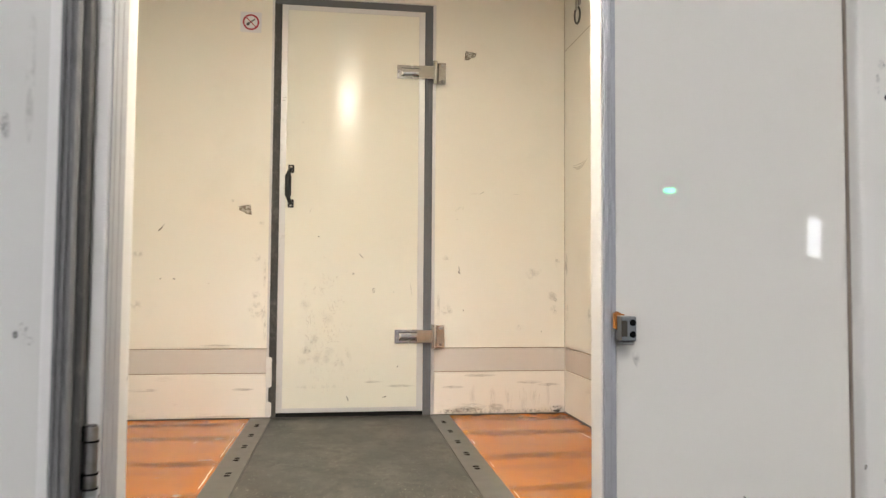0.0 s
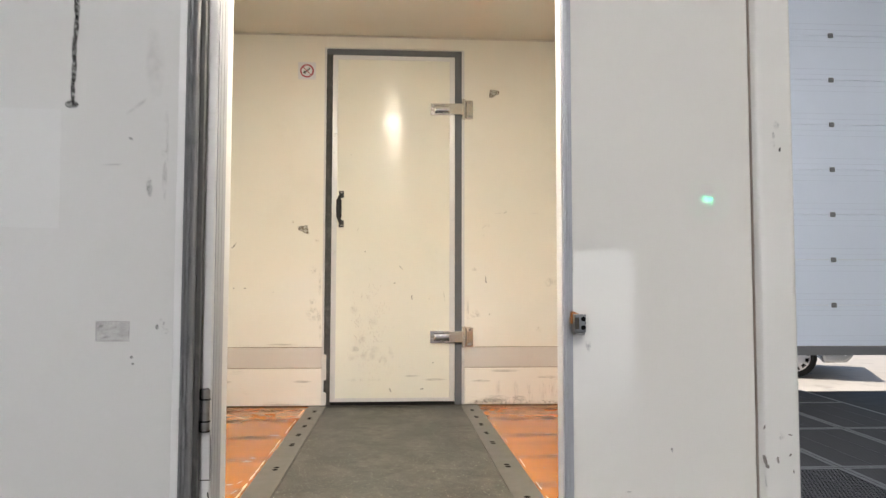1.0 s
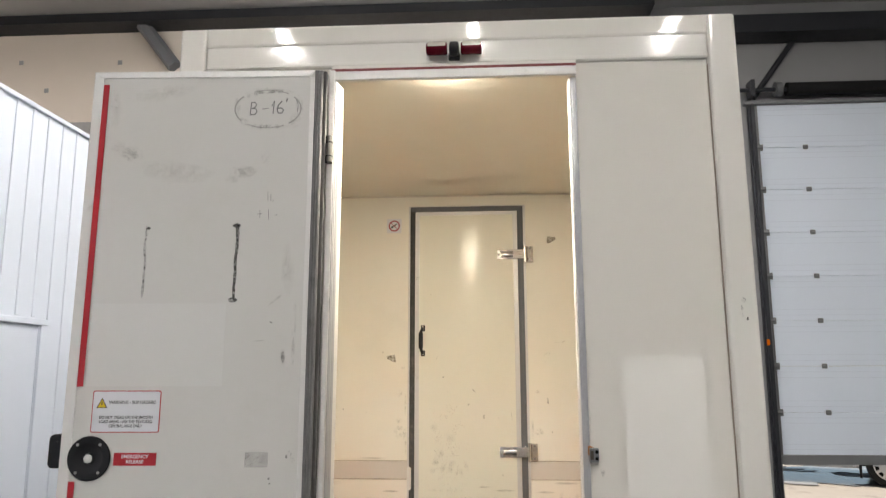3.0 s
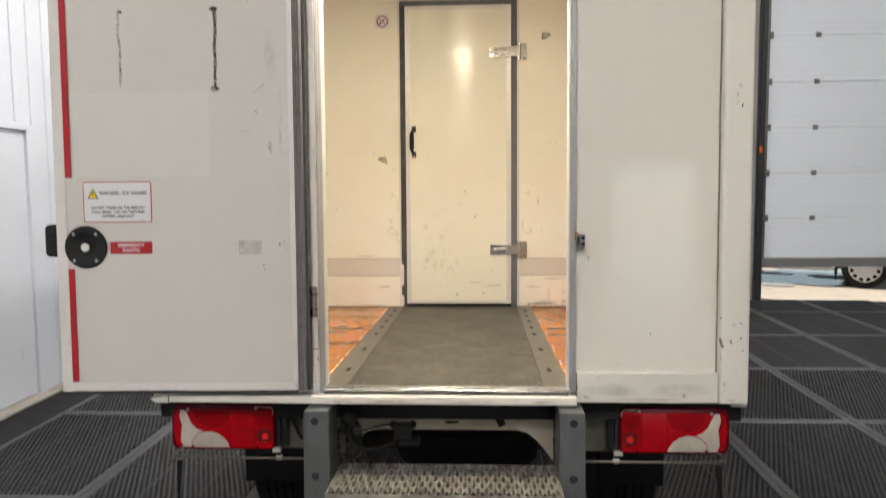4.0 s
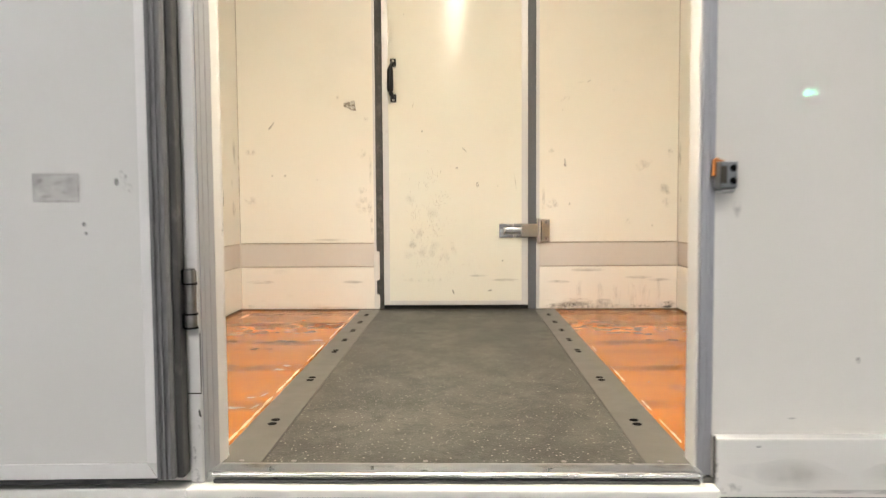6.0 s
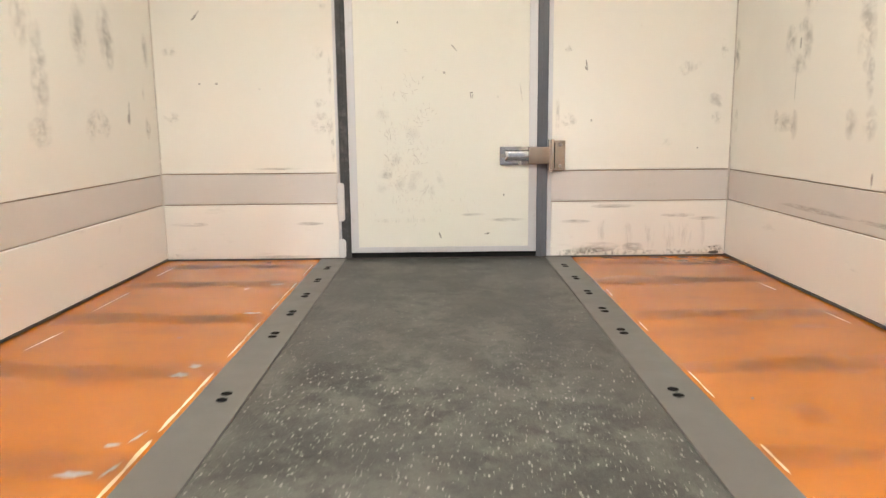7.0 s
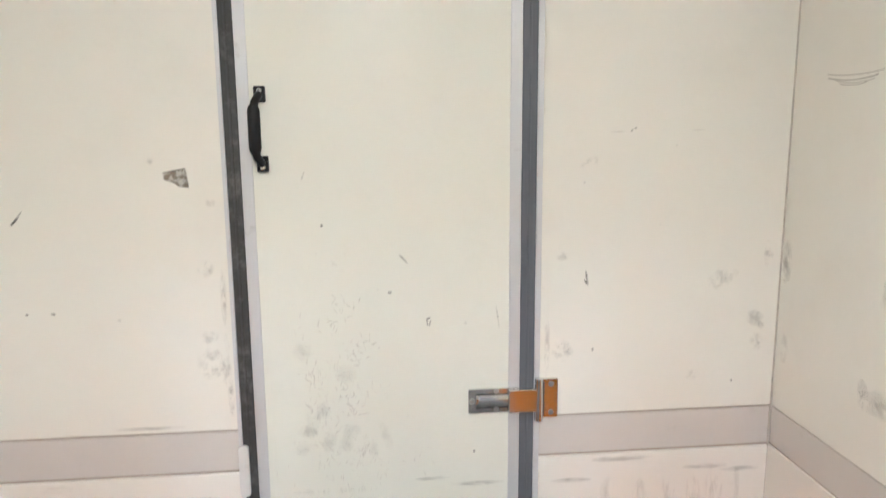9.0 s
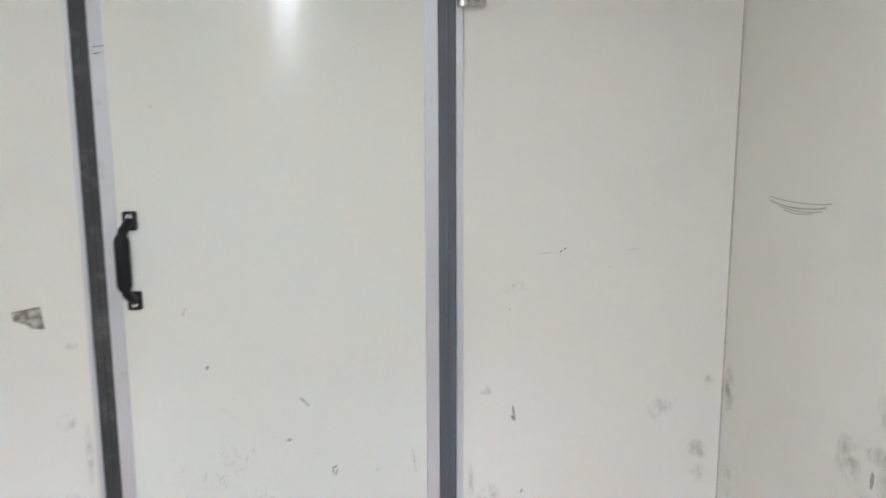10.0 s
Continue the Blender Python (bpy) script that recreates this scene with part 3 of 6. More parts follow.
for x, y, w, h, r in ((-0.515, 2.725, 0.026, 0.030, 10), (-0.527, 2.675, 0.036, 0.034, 30), (-0.520, 2.357, 0.030, 0.018, 5), (-0.530, 2.262, 0.058, 0.024, 4), (-0.485, 2.275, 0.007, 0.075, -14), (-0.492, 2.385, 0.007, 0.05, -14), (-0.52, 3.50, 0.05, 0.03, 0), (-0.505, 3.15, 0.05, 0.02, 0)):
    part("bare_patch", sheet((x, y, ZF + 0.0008), w * 1.25, h * 1.15, "z", r, 0.75, 22), "orange_wear", floor)
# pale strips nearer the walls: highlights of raised worn edges, put in as colour
for x, y, w, h, r in ((-0.925, 2.92, 0.006, 0.16, -4), (-0.939, 3.30, 0.007, 0.28, -1), (-0.945, 3.72, 0.006, 0.2, -2), (0.945, 3.40, 0.006, 0.12, 5), (0.962, 3.05, 0.005, 0.14, 4), (-0.60, 3.44, 0.005, 0.05, -14)):
    part("worn_edge", sheet((x, y, ZF + 0.0009), w, h, "z", r, 0.3, 16), "orange_edge", floor)
# dull bands across the painted boards
for y, wide in ((2.29, 0.13), (2.695, 0.15), (3.10, 0.15), (3.505, 0.17), (3.80, 0.14)):
    for sx in (-1, 1):
        for k in range(4):
            x = sx * (0.52 + 0.135 * k + random.uniform(-0.03, 0.03))
            part("floor_stain", sheet((x, y + random.uniform(-0.02, 0.02), ZF + 0.0011 + 0.0001 * k), random.uniform(0.20, 0.36), wide * random.uniform(0.6, 1.15), "z", random.uniform(-3, 3), 0.25), "floor_smear", floor)
for x, y, w, h in ((0.645, 3.84, 0.06, 0.10), (-0.62, 3.79, 0.16, 0.07), (-0.86, 3.765, 0.12, 0.05), (0.83, 3.76, 0.10, 0.07), (0.60, 2.45, 0.08, 0.12), (0.86, 2.97, 0.14, 0.06)):
    part("floor_stain", sheet((x, y, ZF + 0.0016), w, h, "z", random.uniform(-8, 8), 0.3), "floor_smear", floor)
for x, y, w in ((-0.80, 3.80, 0.035), (0.985, 3.83, 0.035), (-0.62, 2.93, 0.016), (0.47, 3.50, 0.012), (0.53, 2.52, 0.014)):
    part("dark_fleck", sheet((x, y, ZF + 0.0014), w, w * 0.55, "z", random.uniform(0, 60), 0.5, 10), "strapmark", floor)
for sx, w, y0, y1 in ((-1, 0.010, 1.9, 3.93), (1, 0.012, 1.9, 3.93)):
    part("sealant_line", box(*sorted((sx * (W - w), sx * W)), y0, y1, ZF - 0.0005, ZF + 0.008, 0.002, 1), "seam", floor)

whole("ceiling", box(-W - 0.04, W + 0.04, Y0 + 0.02, 4.98, ZC, ZC + 0.06), "ceiling", "smooth cream ceiling of the load space", "ceiling", "structure")


def side_wall(name, sx):
    a, b = sorted((sx * W, sx * (WO - 0.002)))
    wall = whole(name, box(a, b, Y0 + 0.02, 4.98, 0.80, ZC + 0.06), "shell", "cream panelled side wall of the load space with scuffs above a grey bumper rail", "wall", "structure")
    for nm, z0, z1, t, mt in (("upper_panel", 1.174, ZC - 0.002, 0.006, "lining"), ("bumper_rail", 1.066, 1.170, 0.004, "rail"), ("kick_panel", ZF + 0.002, 1.062, 0.008, "kick")):
        p, q = sorted((sx * W, sx * (W - t)))
        part(nm, box(p, q, Y0 + 0.07, Y1 - 0.001, z0, z1, 0.0015, 1), mt, wall)
    for z in (1.172, 1.064):
        p, q = sorted((sx * W, sx * (W - 0.0015)))
        part("joint", box(p, q, Y0 + 0.07, Y1, z - 0.0015, z + 0.0015), "joint", wall)
    part("joint", box(*sorted((sx * (W - 0.0059), sx * (W - 0.0067))), Y0 + 0.07, Y1 - 0.007, 2.6185, 2.6212), "joint", wall)
    part("corner_joint", box(*sorted((sx * (W - 0.0057), sx * (W - 0.0103))), Y1 - 0.0066, Y1 - 0.0002, ZF + 0.004, ZC - 0.01), "corner", wall)
    return wall


wall_left = side_wall("wall_left", -1)
wall_right = side_wall("wall_right", 1)
LEFT_MARKS = [(3.40, 1.60, 0.116, 0.203, "smear"), (3.57, 1.61, 0.131, 0.230, "smear"), (3.58, 1.59, 0.072, 0.176, "smear"), (3.43, 1.34, 0.072, 0.095, "smear"), (3.53, 1.34, 0.065, 0.081, "smear"), (3.48, 1.36, 0.14, 0.09, "smudge"),
              (3.69, 1.368, 0.026, 0.042, "scratch"), (3.697, 1.40, 0.008, 0.06, "scratch"), (3.86, 1.60, 0.058, 0.149, "smear"), (3.82, 1.46, 0.025, 0.07, "smudge_tall"), (3.84, 1.34, 0.058, 0.095, "smear"),
              (3.18, 1.47, 0.102, 0.324, "smear"), (3.16, 1.33, 0.131, 0.108, "smear"), (3.12, 1.60, 0.12, 0.16, "smudge_tall"), (2.95, 1.95, 0.20, 0.10, "smudge"), (3.4, 2.1, 0.2, 0.12, "smudge"), (2.7, 1.4, 0.12, 0.16, "smudge")]
RIGHT_MARKS = [(3.51, 1.57, 0.087, 0.121, "smear"), (3.44, 1.61, 0.116, 0.054, "smear"), (3.41, 1.56, 0.072, 0.135, "smear"), (3.455, 1.50, 0.116, 0.068, "smear"), (3.45, 1.56, 0.012, 0.04, "scratch"), (3.466, 1.45, 0.004, 0.13, "scratch"),
               (3.41, 1.69, 0.102, 0.149, "smear"), (3.40, 1.70, 0.072, 0.108, "smear"), (3.40, 1.80, 0.102, 0.149, "smear"), (3.575, 1.34, 0.043, 0.081, "smear"), (3.46, 1.33, 0.058, 0.108, "smear"), (3.52, 1.335, 0.145, 0.068, "smear"),
               (3.90, 1.57, 0.058, 0.135, "smear"), (3.885, 1.345, 0.043, 0.095, "smear"), (3.12, 1.56, 0.102, 0.243, "smear"), (3.09, 1.44, 0.043, 0.121, "smear"), (3.16, 1.33, 0.072, 0.095, "smear"), (3.075, 1.33, 0.072, 0.108, "smear"), (3.05, 1.195, 0.012, 0.05, "scratch"), (2.8, 1.75, 0.10, 0.2, "smudge_tall"), (2.75, 1.36, 0.203, 0.108, "smear")]
for wall, sx, marks in ((wall_left, -1, LEFT_MARKS), (wall_right, 1, RIGHT_MARKS)):
    for y, z, w, h, mt in marks:
        part("scuff_mark", sheet((sx * (W - 0.0075), y, z), w, h, "x", random.uniform(-6, 6), 0.25), mt, wall)
for k, (dy, dz, span, sag) in enumerate(((0.0, 0.004, 0.19, 0.006), (0.006, -0.005, 0.17, 0.008), (-0.004, -0.013, 0.13, 0.006), (0.002, -0.020, 0.09, 0.004))):
    pts = [(W - 0.0062, 3.70 + dy + span * (q / 10 - 0.5), 2.03 + dz - sag * (1 - (q / 5 - 1) ** 2)) for q in range(11)]
    part("scratch", pipe(pts, 0.0013 if k == 1 else 0.0009, 5), "scuff_line", wall_right)
for y in (2.4, 2.9, 3.3):
    part("scuff_mark", sheet((W - 0.0085, y, 1.095), 0.5, 0.02, "x", 0, 0.3), "dirtline", wall_right)

ring_plate = part("lashing_ring", box(W - 0.012, W - 0.006, 3.675, 3.725, 2.765, 2.835, 0.004, 2), "dull_steel", wall_right, "steel lashing ring with a short yellow strap")
part("ring", pipe([(W - 0.017 - 0.006 * math.sin(a / 12 * math.tau), 3.70 + 0.020 * math.sin(a / 12 * math.tau), 2.757 - 0.038 + 0.040 * math.cos(a / 12 * math.tau)) for a in range(13)], 0.0045, 8), "hinge_dark", ring_plate, smooth=True)
part("clasp", box(W - 0.026, W - 0.011, 3.688, 3.712, 2.742, 2.790, 0.005, 2), "steel", ring_plate, smooth=True)
part("strap", box(W - 0.014, W - 0.0115, 3.681, 3.719, 2.792, 2.935, 0.001, 1), "yellow", ring_plate, "faded yellow webbing strap")

# bulkhead, with the doorway left open for its door
bh = bmesh.new()
for x0, x1, z0, z1 in ((-W, -0.380, 0.80, ZC), (0.380, W, 0.80, ZC), (-0.380, 0.380, 2.812, ZC), (-0.380, 0.380, 0.80, ZF)):
    box(x0, x1, Y1, Y1 + 0.06, z0, z1, bm=bh)
bulkhead = whole("wall_front", bh, "lining", "cream bulkhead wall with scuffs above a grey bumper rail", "wall", "structure")
for x0, x1 in ((-W + 0.010, -0.382), (0.382, W - 0.010)):
    part("upper_panel", box(x0, x1, Y1 - 0.006, Y1 - 0.0002, 1.176, ZC - 0.002, 0.0012, 1), "lining", bulkhead)
    part("bumper_rail", box(x0, x1, Y1 - 0.004, Y1 - 0.0002, 1.066, 1.170, 0.0012, 1), "rail", bulkhead)
    part("kick_panel", box(x0, x1, Y1 - 0.009, Y1 - 0.0002, ZF + 0.004, 1.060, 0.002, 1), "kick", bulkhead)
    for z in (1.173, 1.063):
        part("joint", box(x0, x1, Y1 - 0.0016, Y1 - 0.0001, z - 0.002, z + 0.002), "joint", bulkhead)
part("lintel_panel", box(-0.382, 0.382, Y1 - 0.006, Y1 - 0.0002, 2.815, ZC - 0.002, 0.001, 1), "lining", bulkhead)
part("joint", box(-W + 0.01, W - 0.01, Y1 - 0.008, Y1 - 0.006, 2.8755, 2.8805), "rail", bulkhead)
part("floor_seal", box(-W + 0.01, W - 0.01, Y1 - 0.014, Y1 - 0.009, ZF - 0.0005, ZF + 0.005), "seam", bulkhead)
BULK_MARKS = [(-0.86, 1.72, 0.055, 0.007, "scratch", 52), (-0.866, 1.713, 0.03, 0.006, "scratch", 40), (-0.80, 1.49, 0.014, 0.010, "scratch", 0), (-0.86, 1.49, 0.008, 0.008, "scratch", 0), (-0.65, 1.47, 0.014, 0.010, "smudge", 0), (-0.96, 1.60, 0.07, 0.04, "smudge", 0),
              (-0.97, 1.37, 0.08, 0.06, "smudge", 0), (-0.44, 1.59, 0.05, 0.05, "smudge", 0), (-0.44, 1.35, 0.08, 0.10, "smudge", 0), (0.50, 1.54, 0.007, 0.050, "scratch", 10), (0.497, 1.53, 0.006, 0.02, "scratch", 25), (0.44, 1.60, 0.05, 0.03, "smudge", 20)]
BULK_MARKS += [(0.44, 1.35, 0.07, 0.07, "smudge", 0), (0.52, 1.35, 0.010, 0.012, "scratch", 0), (0.86, 1.53, 0.10, 0.06, "smudge", 30), (0.955, 1.42, 0.06, 0.05, "smear", -30), (0.972, 1.40, 0.025, 0.03, "smear", 30), (0.965, 1.355, 0.05, 0.06, "smear", 0), (0.98, 1.59, 0.03, 0.09, "smudge", 0), (0.79, 1.27, 0.05, 0.04, "scribble", 0)]
BULK_MARKS += [(0.604, 1.909, 0.010, 0.005, "scratch", 50), (0.613, 1.914, 0.008, 0.005, "scratch", 20), (0.57, 1.906, 0.05, 0.004, "dirtline", 3), (0.775, 1.908, 0.04, 0.004, "dirtline", 4), (0.488, 1.782, 0.010, 0.009, "smudge", 0), (0.688, 1.671, 0.012, 0.009, "smudge", 0), (0.72, 1.87, 0.006, 0.006, "smudge", 0), (0.5, 1.83, 0.06, 0.03, "smudge", 30)]
BULK_MARKS += [(-0.402, 1.52, 0.020, 0.16, "smudge_tall", 0), (-0.405, 1.34, 0.030, 0.20, "smudge_tall", 0), (-0.398, 1.26, 0.018, 0.12, "smear", 0), (-0.44, 1.42, 0.05, 0.04, "smudge", 15), (0.400, 1.36, 0.020, 0.18, "smudge_tall", 0), (0.395, 1.24, 0.014, 0.10, "smear", 0)]
BULK_MARKS += [(-0.55, 1.85, 0.02, 0.02, "smudge", 0), (-0.42, 1.75, 0.03, 0.03, "smudge", 0), (0.9, 1.25, 0.008, 0.008, "scratch", 0), (-0.6, 1.19, 0.2, 0.012, "dirtline", 0)]
for x, z, w, h, mt, t in BULK_MARKS:
    part("scuff_mark", sheet((x, Y1 - 0.0072, z), w, h, "y", t, 0.25), mt, bulkhead)
for x, z, w, h in ((-0.92, 0.992, 0.17, 0.02), (-0.49, 0.992, 0.12, 0.018), (0.47, 0.99, 0.13, 0.02), (0.94, 0.998, 0.14, 0.018), (0.84, 1.01, 0.16, 0.02), (0.55, 0.893, 0.20, 0.05), (0.47, 0.88, 0.12, 0.03), (0.985, 0.885, 0.06, 0.04),
                   (0.68, 0.895, 0.1, 0.04), (-0.6, 0.872, 0.3, 0.012), (0.60, 1.045, 0.2, 0.02)):
    part("dirt_mark", sheet((x, Y1 - 0.0102, z), w, h, "y", 0, 0.3), "dirtline", bulkhead)
for x, z, w, h in ((0.45, 0.873, 0.12, 0.035), (0.52, 0.878, 0.14, 0.045), (0.60, 0.874, 0.16, 0.036), (0.72, 0.872, 0.18, 0.03), (0.86, 0.873, 0.22, 0.035), (0.97, 0.876, 0.10, 0.05), (-0.98, 0.872, 0.06, 0.03)):
    part("dirt_mark", sheet((x, Y1 - 0.0105, z), w, h, "y", 0, 0.2), "grime", bulkhead)
for x, z, w, h in ((0.975, 0.872, 0.05, 0.014), (0.960, 0.892, 0.007, 0.007), (0.978, 0.892, 0.007, 0.007)):
    part("dark_fleck", sheet((x, Y1 - 0.0108, z), w, h, "y", 0, 0.3, 10), "strapmark", bulkhead)
for x, w in ((0.66, 0.05), (0.74, 0.06), (0.81, 0.05), (0.87, 0.07), (0.57, 0.05), (0.93, 0.03)):
    part("dirt_mark", sheet((x, Y1 - 0.0103, 0.945 + random.uniform(-0.02, 0.02)), w, 0.13, "y", random.uniform(-5, 5), 0.3), "streaks", bulkhead)
for x, z, k in ((-0.494, 1.809, 1.0), (0.547, 2.574, -1.0)):
    part("torn_sticker", patch([(x - 0.030 * k, z + 0.014), (x - 0.027 * k, z - 0.004), (x - 0.004 * k, z - 0.012), (x + 0.006 * k, z - 0.021), (x + 0.029 * k, z - 0.023), (x + 0.022 * k, z + 0.023), (x + 0.002 * k, z + 0.020)], Y1 - 0.0074), "patch", bulkhead)
    part("torn_edge", patch([(x - 0.030 * k, z + 0.011), (x - 0.029 * k, z + 0.015), (x + 0.024 * k, z + 0.024), (x + 0.029 * k, z - 0.022), (x + 0.026 * k, z - 0.022), (x + 0.021 * k, z + 0.020)], Y1 - 0.0077), "dirtline", bulkhead)

# no-smoking sticker
sign = part("sticker", slab(rounded(-0.533, -0.437, 2.633, 2.729, 0.004, 2), Y1 - 0.0075, Y1 - 0.0062), "label", bulkhead, "faded white square no-smoking sticker")
bm = lathe([(0.0295, 0.0), (0.0295, 0.0008), (0.0375, 0.0008), (0.0375, 0.0)], (-0.485, Y1 - 0.0078, 2.681), (0, -1, 0), 32, None, False)
part("red_ring", bm, "faded_red", sign)
part("red_bar", slab([(-0.509, 2.702), (-0.506, 2.705), (-0.461, 2.660), (-0.464, 2.657)], Y1 - 0.0092, Y1 - 0.0082), "faded_red", sign)
part("pictogram", slab([(-0.506, 2.668), (-0.502, 2.664), (-0.466, 2.694), (-0.470, 2.699)], Y1 - 0.0081, Y1 - 0.0077), "ink", sign)
part("pictogram", slab([(-0.505, 2.672), (-0.494, 2.664), (-0.490, 2.676), (-0.499, 2.683)], Y1 - 0.00815, Y1 - 0.00775), "ink", sign)

# bulkhead door: frame, leaf, hinges, handle
door_1 = thing("door_1", (0, Y1, ZF), "closed ivory inner door in a grey rubber frame with steel hinges", "door", kind="structure")
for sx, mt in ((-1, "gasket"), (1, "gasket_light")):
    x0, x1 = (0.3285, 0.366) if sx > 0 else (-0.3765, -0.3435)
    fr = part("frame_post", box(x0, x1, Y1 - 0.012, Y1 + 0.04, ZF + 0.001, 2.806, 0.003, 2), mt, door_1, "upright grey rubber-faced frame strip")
    part("rib", box(*((0.3665, 0.3815) if sx > 0 else (-0.3875, -0.377)), Y1 - 0.010, Y1 + 0.02, ZF + 0.001, 2.811, 0.002, 2), "trim", fr)
    part("rib", box((x0 + x1) / 2 - 0.003, (x0 + x1) / 2 + 0.003, Y1 - 0.0145, Y1 - 0.011, ZF + 0.002, 2.77, 0.001, 1), mt, fr)
part("frame_head", box(-0.3765, 0.366, Y1 - 0.0125, Y1 + 0.04, 2.773, 2.8065, 0.003, 2), "gasket_light", door_1)
part("frame_head_lip", box(-0.3875, 0.3815, Y1 - 0.010, Y1 + 0.02, 2.807, 2.8115, 0.001, 1), "trim", door_1)
part("frame_sill", box(-0.343, 0.328, Y1 - 0.012, Y1 + 0.04, ZF + 0.0015, 0.8815, 0.003, 2), "tyre", door_1)
part("leaf", box(-0.3425, 0.3275, Y1 - 0.0135, Y1 + 0.045, 0.8835, 2.771, 0.001, 1), "leaf", door_1, "glossy ivory door leaf rubbed grey low down")
for x0, x1 in ((-0.342, -0.3145), (0.2985, 0.327)):
    part("edge_trim", box(x0, x1, Y1 - 0.018, Y1 - 0.0137, 0.884, 2.7705, 0.0015, 2), "trim", door_1, "pale aluminium edge trim")
for z0, z1 in ((0.884, 0.904), (2.747, 2.7705)):
    part("edge_trim", slab([(-0.314, z0), (0.298, z0), (0.298, z1), (-0.314, z1)], Y1 - 0.0178, Y1 - 0.0137, 0.0012), "trim", door_1, "pale aluminium edge trim")
for z0, z1 in ((1.000, 1.138), (0.866, 0.935)):
    part("seal_guard", slab(rounded(-0.388, -0.362, z0, z1, 0.010, 4), Y1 - 0.022, Y1 - 0.0128, 0.002), "jamb", door_1, "white plastic guard over the seal")


def strap_hinge(z):
    """A stainless strap hinge: stepped strap on the leaf, knuckle and wall plate."""
    h = part("hinge", slab(rounded(0.372, 0.427, z - 0.052, z + 0.052, 0.003, 2), Y1 - 0.022, Y1 - 0.0128, 0.001), "steel", door_1, "stainless steel strap hinge")
    part("strap", slab(rounded(0.194, 0.330, z - 0.032, z + 0.032, 0.003, 2), Y1 - 0.023, Y1 - 0.0182, 0.001), "steel", h)
    # pressed channel: a shallow arch along the strap, closed at its free end
    arch_ = bmesh.new()
    rows_ = []
    for x, k in ((0.214, 0.02), (0.217, 0.55), (0.222, 0.85), (0.230, 1.0), (0.300, 1.0)):
        rows_.append([arch_.verts.new((x, Y1 - 0.0232 - 0.0075 * k * math.cos(a) ** 0.8, z + 0.0165 * math.sin(a))) for a in [radians(-90 + 15 * q) * 0.9999 for q in range(13)]])
    for a, b in zip(rows_, rows_[1:]):
        for q in range(12):
            arch_.faces.new((a[q], a[q + 1], b[q + 1], b[q]))
    part("strap_rib", arch_, "steel", h, smooth=True)
    for dz in (-0.0185, 0.0185):
        part("strap_groove", box(0.214, 0.297, Y1 - 0.0234, Y1 - 0.0230, z + dz - 0.0013, z + dz + 0.0013), "hole", h)
    part("strap_bridge", box(0.296, 0.372, Y1 - 0.036, Y1 - 0.023, z - 0.031, z + 0.031, 0.003, 2), "steel", h)
    part("knuckle", rod((0.376, Y1 - 0.028, z - 0.056), (0.376, Y1 - 0.028, z + 0.056), 0.011, 16), "steel", h, smooth=True)
    part("plate_rib", box(0.386, 0.391, Y1 - 0.026, Y1 - 0.022, z - 0.045, z + 0.045, 0.001, 1), "seam", h)
    for x, dz, y in ((0.204, 0, 0.023), (0.266, 0.025, 0.023), (0.266, -0.025, 0.023), (0.409, 0.038, 0.022), (0.409, -0.038, 0.022)):
        bm = rod((x, Y1 - y - 0.003, z + dz), (x, Y1 - y, z + dz), 0.0062, 12, 0.0075)
        box(x - 0.0008, x + 0.0008, Y1 - y - 0.0034, Y1 - y - 0.0026, z + dz - 0.004, z + dz + 0.004, bm=bm)
        part("screw", bm, "bolt", h)


strap_hinge(1.229)
strap_hinge(2.477)
hb_ = pipe([(-0.291, Y1 - 0.020, 2.000), (-0.293, Y1 - 0.034, 1.993), (-0.298, Y1 - 0.045, 1.982), (-0.301, Y1 - 0.049, 1.968), (-0.301, Y1 - 0.049, 1.872), (-0.298, Y1 - 0.045, 1.858), (-0.293, Y1 - 0.034, 1.847), (-0.291, Y1 - 0.020, 1.840)], 0.0095, 14)
lathe([(0.009, -0.056), (0.0125, -0.050), (0.0145, -0.042), (0.0145, 0.042), (0.0125, 0.050), (0.009, 0.056)], (-0.301, Y1 - 0.049, 1.920), (0, 0, 1), 20, hb_)
hd = part("door_handle", hb_, "black", door_1, "black moulded plastic pull handle", True)
for z in (2.000, 1.840):
    ft = part("foot", slab(rounded(-0.303, -0.276, z - 0.019, z + 0.019, 0.004, 3), Y1 - 0.026, Y1 - 0.0182, 0.002), "black", hd)
    part("screw", lathe([(0.0062, 0), (0.0062, 0.0012), (0.004, 0.002), (0.001, 0.001)], (-0.2895, Y1 - 0.0258, z + (0.008 if z > 1.9 else -0.008)), (0, -1, 0), 14), "steel", ft, smooth=True)
LEAF_MARKS = [ (-0.16, 1.69, 0.008, 0.010, "scratch", 0),
              (-0.15, 1.0, 0.26, 0.022, "streaks", 0), (-0.188, 1.07, 0.008, 0.09, "scribble", -4), (0.035, 1.603, 0.036, 0.006, "scratch", -48), (0.092, 1.44, 0.005, 0.024, "scratch", 8), (0.099, 1.437, 0.005, 0.020, "scratch", -12), (0.095, 1.45, 0.014, 0.006, "scratch", 10), (0.19, 1.435, 0.016, 0.014, "smudge", 0)]
